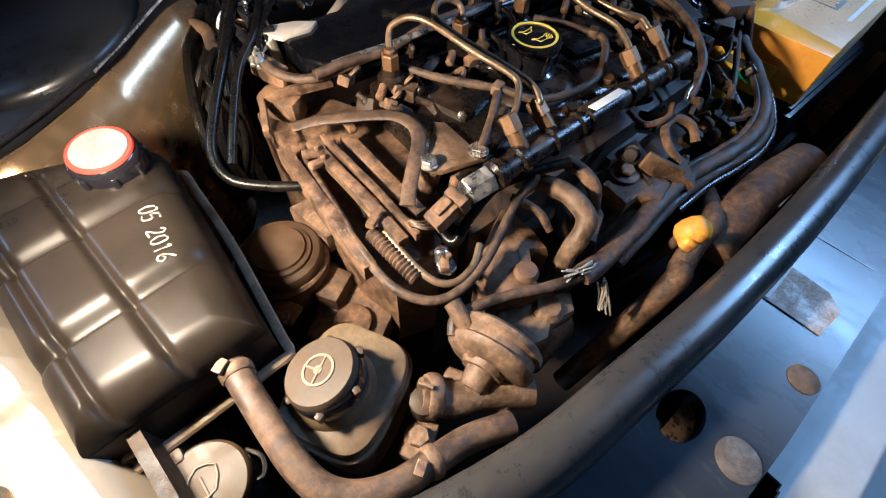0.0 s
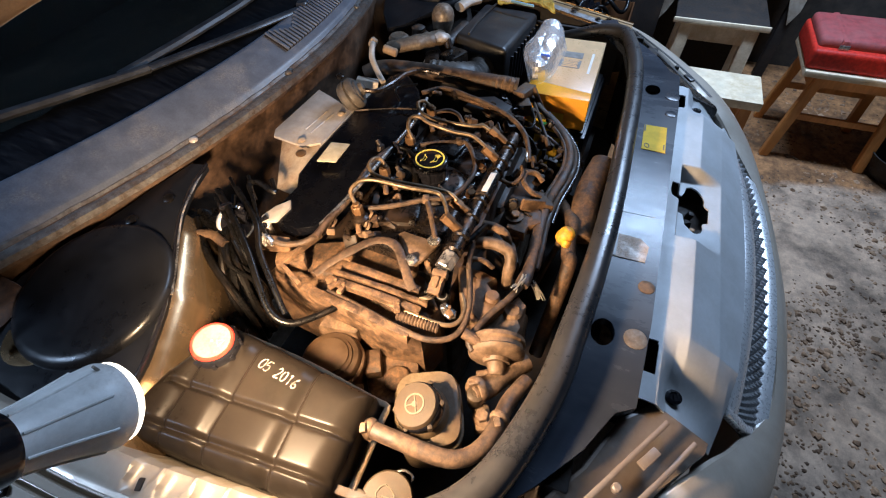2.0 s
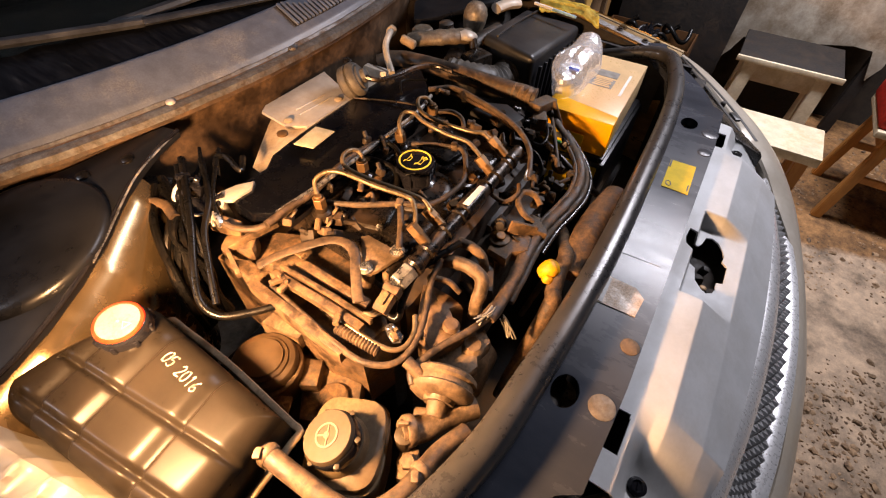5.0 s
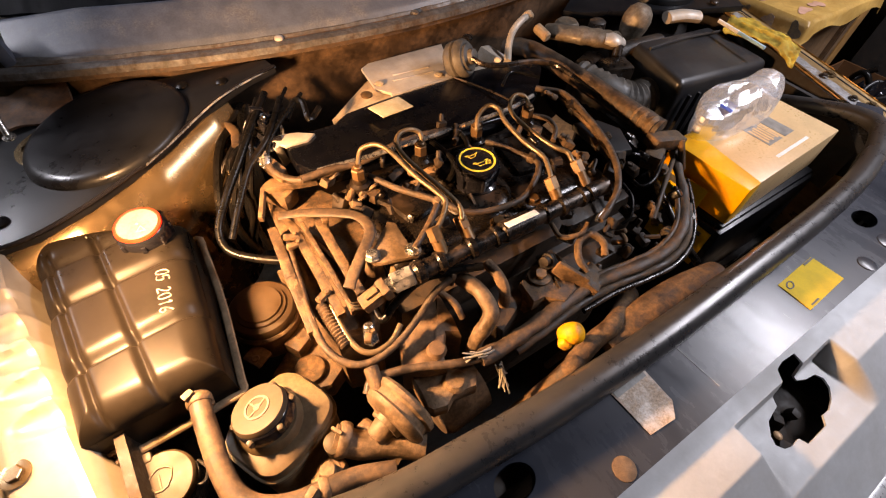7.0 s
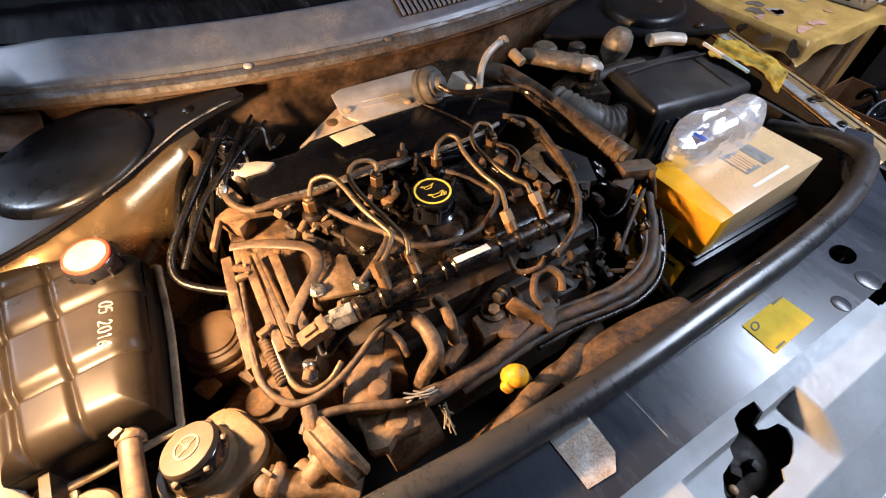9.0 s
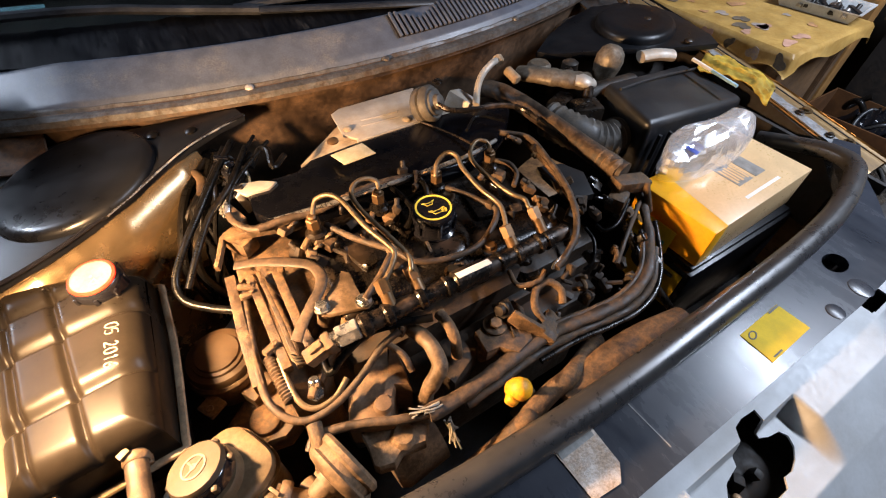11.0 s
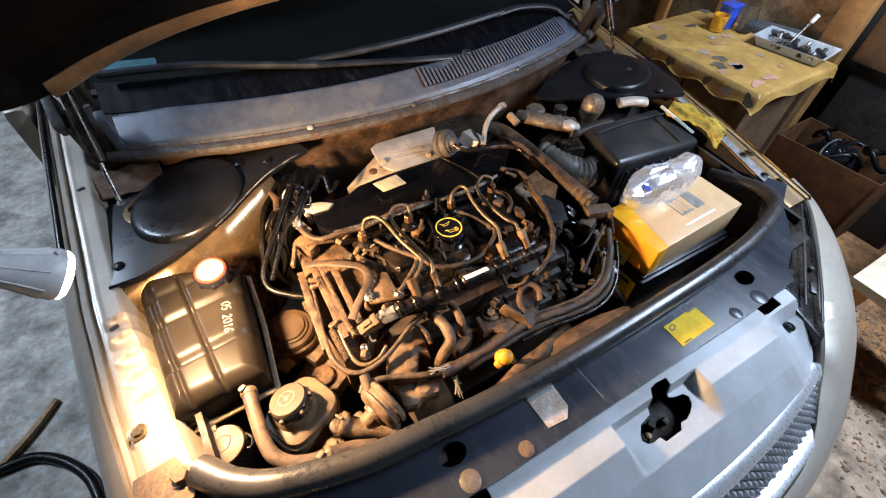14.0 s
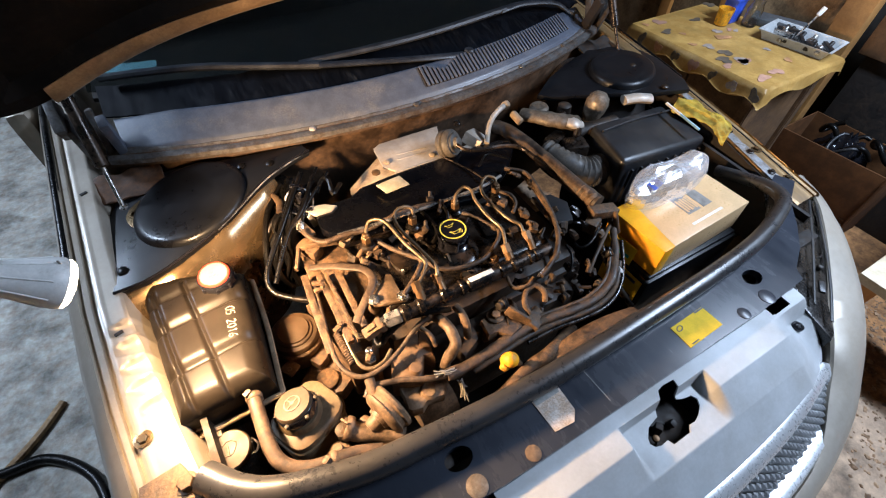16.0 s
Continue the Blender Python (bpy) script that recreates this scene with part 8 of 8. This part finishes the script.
post = thing("timber_post", (1.93, 0.745, 0), "pale planed timber post beside the table", "post")
part("post", rbox((1.93, 0.745, 1.2), (0.07, 0.105, 2.39), 0.005), GOLD_BOARD, post)
panel = thing("board_panel", (2.1, 1.3, 0), "brown hardboard panel standing behind the table", "board")
part("board", rbox((1.99, 1.46, 0.95), (0.02, 1.3, 1.9), 0.003), PINE_OLD, panel)
part("batten", rbox((1.965, 1.30, 0.95), (0.03, 0.05, 1.9), 0.003), PINE, panel)
part("batten", rbox((1.955, 1.62, 0.95), (0.03, 0.06, 1.9), 0.003), PINE, panel)
panel2 = thing("board_panel", (2.1, 0.1, 0), "orange-brown wooden board against the wall", "board")
part("board", rbox((2.02, 0.37, 0.99), (0.02, 0.62, 0.64), 0.003), DARK_BOARD, panel2)
part("support", rbox((2.05, 0.37, 0.50), (0.04, 0.56, 1.0), 0.003), BAY_DARK, panel2)
box = thing("cardboard_box", (1.90, 0.45, 0), "open brown cardboard box full of black hoses", "cardboard box")
for c, sz, tn in (((1.745, 0.45, 0.205), (0.006, 0.44, 0.40), (0, -3, 4)), ((2.00, 0.45, 0.20), (0.006, 0.44, 0.40), (0, 0, 0)), ((1.87, 0.235, 0.20), (0.25, 0.006, 0.40), (0, 0, 0)), ((1.87, 0.665, 0.20), (0.25, 0.006, 0.40), (0, 0, 0)), ((1.87, 0.45, 0.006), (0.25, 0.42, 0.006), (0, 0, 0))):
    part("side", rbox(c, sz, 0.001, tn), CARDBOARD, box)


def heap_fn(u, v):
    """A slumped sack: a low mound broken by folds."""
    x, y = -1 + 2 * u, -1 + 2 * v
    r = min(1.0, math.hypot(x, y))
    f = abs(noise.noise(Vector((x * 2.2, y * 2.2, 4)))) + 0.5 * abs(noise.noise(Vector((x * 5, y * 5, 9))))
    return Vector((1.872 + 0.115 * x, 0.45 + 0.20 * y, 0.16 + (1 - r * r) * (0.30 - 0.16 * f)))


solid("sack", sheet(heap_fn, 40, 60, 0.002), BAKELITE, "crumpled black plastic sack in a cardboard box", "sack")
for i in range(4):
    cx, cy, cz = 1.872 + random.uniform(-0.05, 0.05), 0.45 + random.uniform(-0.15, 0.15), 0.40 + 0.008 * i
    r = random.uniform(0.035, 0.065)
    hs = solid("hose_coil", tube([(cx + r * math.cos(a), cy + r * math.sin(a), cz + 0.03 * math.sin(2 * a + i)) for a in np.linspace(0, 5.0, 12)], random.uniform(0.006, 0.012), 10), RUBBER if i else GREY_BOX, "black rubber hose coiled in a box", "hose", "hoses in the box")
solid("blue_rag", sheet(lambda u, v: Vector((1.52 + 0.16 * u, 0.10 + 0.10 * v, 0.012 + 0.03 * abs(noise.noise(Vector((u * 4, v * 4, 2)))))), 16, 12, 0.002), BLUE_PLASTIC, "dark blue rag on the floor", "rag")
solid("white_scrap", sheet(lambda u, v: Vector((1.30 + 0.14 * u, 0.12 + 0.10 * v, 0.012 + 0.05 * abs(noise.noise(Vector((u * 4, v * 4, 7)))))), 16, 12, 0.002), WHITE_WOOD, "crumpled whitish scrap on the floor", "scrap")

stool = thing("stool", (1.86, -0.17, 0), "pale wooden stool with a shade-dark top and white edge", "stool")
# seat colour holds the shade of the board above it
part("seat", rbox((1.87, -0.17, 0.455), (0.32, 0.40, 0.022), 0.004), BAY_DARK, stool, "worn seat darkened with painted shade")
part("seat_edge", rbox((1.704, -0.17, 0.455), (0.012, 0.41, 0.024), 0.003), WHITE_WOOD, stool, "white painted edge")
legs(stool, [(1.735, -0.31), (1.735, -0.03), (1.98, -0.31), (1.98, -0.03)], 0.444, 0.028, WHITE_WOOD, 0.12, (1.86, -0.17))
for y in (-0.32, -0.02):
    part("apron", rbox((1.86, y, 0.41), (0.22, 0.018, 0.06), 0.003), PINE, stool)
for x in (1.722, 1.98):
    part("apron", rbox((x, -0.17, 0.405), (0.018, 0.28, 0.075), 0.003), WHITE_WOOD, stool)
part("back_panel", rbox((1.95, -0.17, 0.22), (0.012, 0.26, 0.30), 0.003), BAY_DARK, stool)
bench = thing("bench", (1.32, -0.16, 0), "low wooden bench with a white painted top", "bench")
part("seat", rbox((1.325, -0.165, 0.352), (0.23, 0.40, 0.036), 0.004), WHITE_WOOD, bench, "chipped white painted top")
legs(bench, [(1.25, -0.32), (1.40, -0.32), (1.25, -0.02), (1.40, -0.02)], 0.336, 0.022, PINE, 0.15, (1.325, -0.17))
part("rail", rbox((1.325, -0.32, 0.30), (0.16, 0.02, 0.05), 0.003), PINE, bench)
chair = thing("stool", (1.62, -0.73, 0), "orange pine stool carrying a red case", "stool")
part("seat", rbox((1.62, -0.73, 0.402), (0.34, 0.44, 0.026), 0.005), WHITE_WOOD, chair, "worn white seat")
legs(chair, [(1.485, -0.585), (1.75, -0.575), (1.485, -0.89), (1.75, -0.89)], 0.39, 0.019, PINE, 0.26, (1.62, -0.75))
for x in (1.49, 1.75):
    part("apron", rbox((x, -0.73, 0.365), (0.018, 0.36, 0.05), 0.003), PINE, chair)
    part("rail", rbox((x - 0.01 if x < 1.6 else x + 0.01, -0.73, 0.20), (0.016, 0.36, 0.028), 0.003), PINE, chair)
for y in (-0.56, -0.90):
    part("apron", rbox((1.62, y, 0.365), (0.24, 0.018, 0.05), 0.003), PINE, chair)
case = thing("tool_bag", (1.64, -0.74, 0.415), "red fabric tool case with a zip and buckle", "case")
part("base", rbox((1.63, -0.76, 0.455), (0.325, 0.51, 0.080), 0.018, (0, 0, 0), 4), RED_BRIGHT, case, "bright red lower side")
part("lid", rbox((1.645, -0.76, 0.503), (0.285, 0.485, 0.05), 0.022, (0, 0, 0), 4), RED_CLOTH, case, "faded red cloth lid")
part("zip", tube([(1.496, -0.52, 0.492), (1.494, -0.76, 0.492), (1.496, -1.0, 0.492)], 0.003, 6), BLACK, case)
part("strap", rbox((1.640, -0.60, 0.512), (0.30, 0.026, 0.036), 0.010), RED_CLOTH, case)
part("buckle", rbox((1.4885, -0.60, 0.505), (0.006, 0.036, 0.018), 0.002), STEEL, case)
part("tag", rbox((1.60, -0.80, 0.5285), (0.01, 0.035, 0.002), 0.0006), WHITE, case, "white tag")
plank = thing("broken_board", (2.2, -0.15, 0), "whitish wall board with a ragged broken lower edge", "board")
part("board", prism([(0.30, 0.19), (0.20, 0.22), (0.10, 0.24), (0.06, 0.30), (0.03, 0.372), (-0.12, 0.39), (-0.13, 0.33), (-0.17, 0.321), (-0.22, 0.335), (-0.285, 0.34), (-0.275, 0.41), (-0.42, 0.435), (-0.50, 0.43), (-0.545, 0.30), (-0.575, 0.37), (-0.585, 0.95), (0.30, 0.95)], -0.008, 0.008, 0.001, (), pose(2.2, 0, 0, 90, 0, 90)), WALL_BOARD, plank)
part("stud", rbox((2.235, 0.25, 0.475), (0.05, 0.05, 0.95), 0.003), PINE_OLD, plank)
part("stud", rbox((2.235, -0.54, 0.475), (0.05, 0.05, 0.95), 0.003), BAY_DARK, plank)
bucket = thing("bowl", (1.42, -1.02, 0), "old round metal bowl on the floor", "bowl")
part("wall", lathe([(0.07, 0.001), (0.10, 0.03), (0.125, 0.11), (0.128, 0.115), (0.122, 0.115), (0.095, 0.035), (0, 0.01)], pose(1.45, -1.05, 0), 36), BAY_DARK, bucket)
solid("floor_hose", tube([(-1.45, 0.95, 0.016), (-1.32, 0.93, 0.016), (-1.20, 0.80, 0.016), (-1.14, 0.60, 0.016), (-1.02, 0.42, 0.016), (-1.0, 0.2, 0.016)], 0.016, 10), RUBBER, "black rubber hose lying on the concrete", "hose")
solid("floor_stick", tube([(-1.50, 0.90, 0.012), (-1.36, 1.02, 0.014), (-1.28, 1.12, 0.012)], 0.012, 8), PINE_OLD, "old wooden stick on the concrete", "stick")

# trodden soil
random.seed(3)
clods = bmesh.new()
for i in range(17000):
    x, y = random.uniform(-0.25, 2.2), random.uniform(-1.7, 0.1)
    heaped = noise.noise(Vector((x * 2.3, y * 2.3, 0))) + 0.55 * max(0.0, 0.75 - x)
    if heaped < random.uniform(-0.25, 0.55):
        continue
    r = random.uniform(0.002, 0.006) if random.random() < 0.88 else random.uniform(0.006, 0.014)
    rows = []
    for k, (rr, h) in enumerate(((1.0, 0.0), (0.8, 0.38), (0.35, 0.62))):
        rows.append([clods.verts.new((x + rr * r * random.uniform(0.35, 1.6) * math.cos(a), y + rr * r * random.uniform(0.35, 1.6) * math.sin(a), h * r * random.uniform(0.7, 1.2))) for a in (0, 1.05, 2.1, 3.15, 4.2, 5.25)])
    for p, q in zip(rows, rows[1:]):
        for k in range(6):
            clods.faces.new((p[k], p[(k + 1) % 6], q[(k + 1) % 6], q[k]))
    clods.faces.new(rows[-1])
solid("soil", clods, mat("soil", (0.10, 0.052, 0.024), (0.40, 0.25, 0.14), 0.92, 0, 9, 0.3, blotch=0.6), "lumps of dry brown soil on the floor", "soil", kind="stuff")
solid("teal_slip", rbox((-0.605, 1.205, 0.998), (0.13, 0.022, 0.003), 0.0008, (35, 0, -14)), TEAL_PAPER, "pale teal paper slip behind the windscreen", "paper")
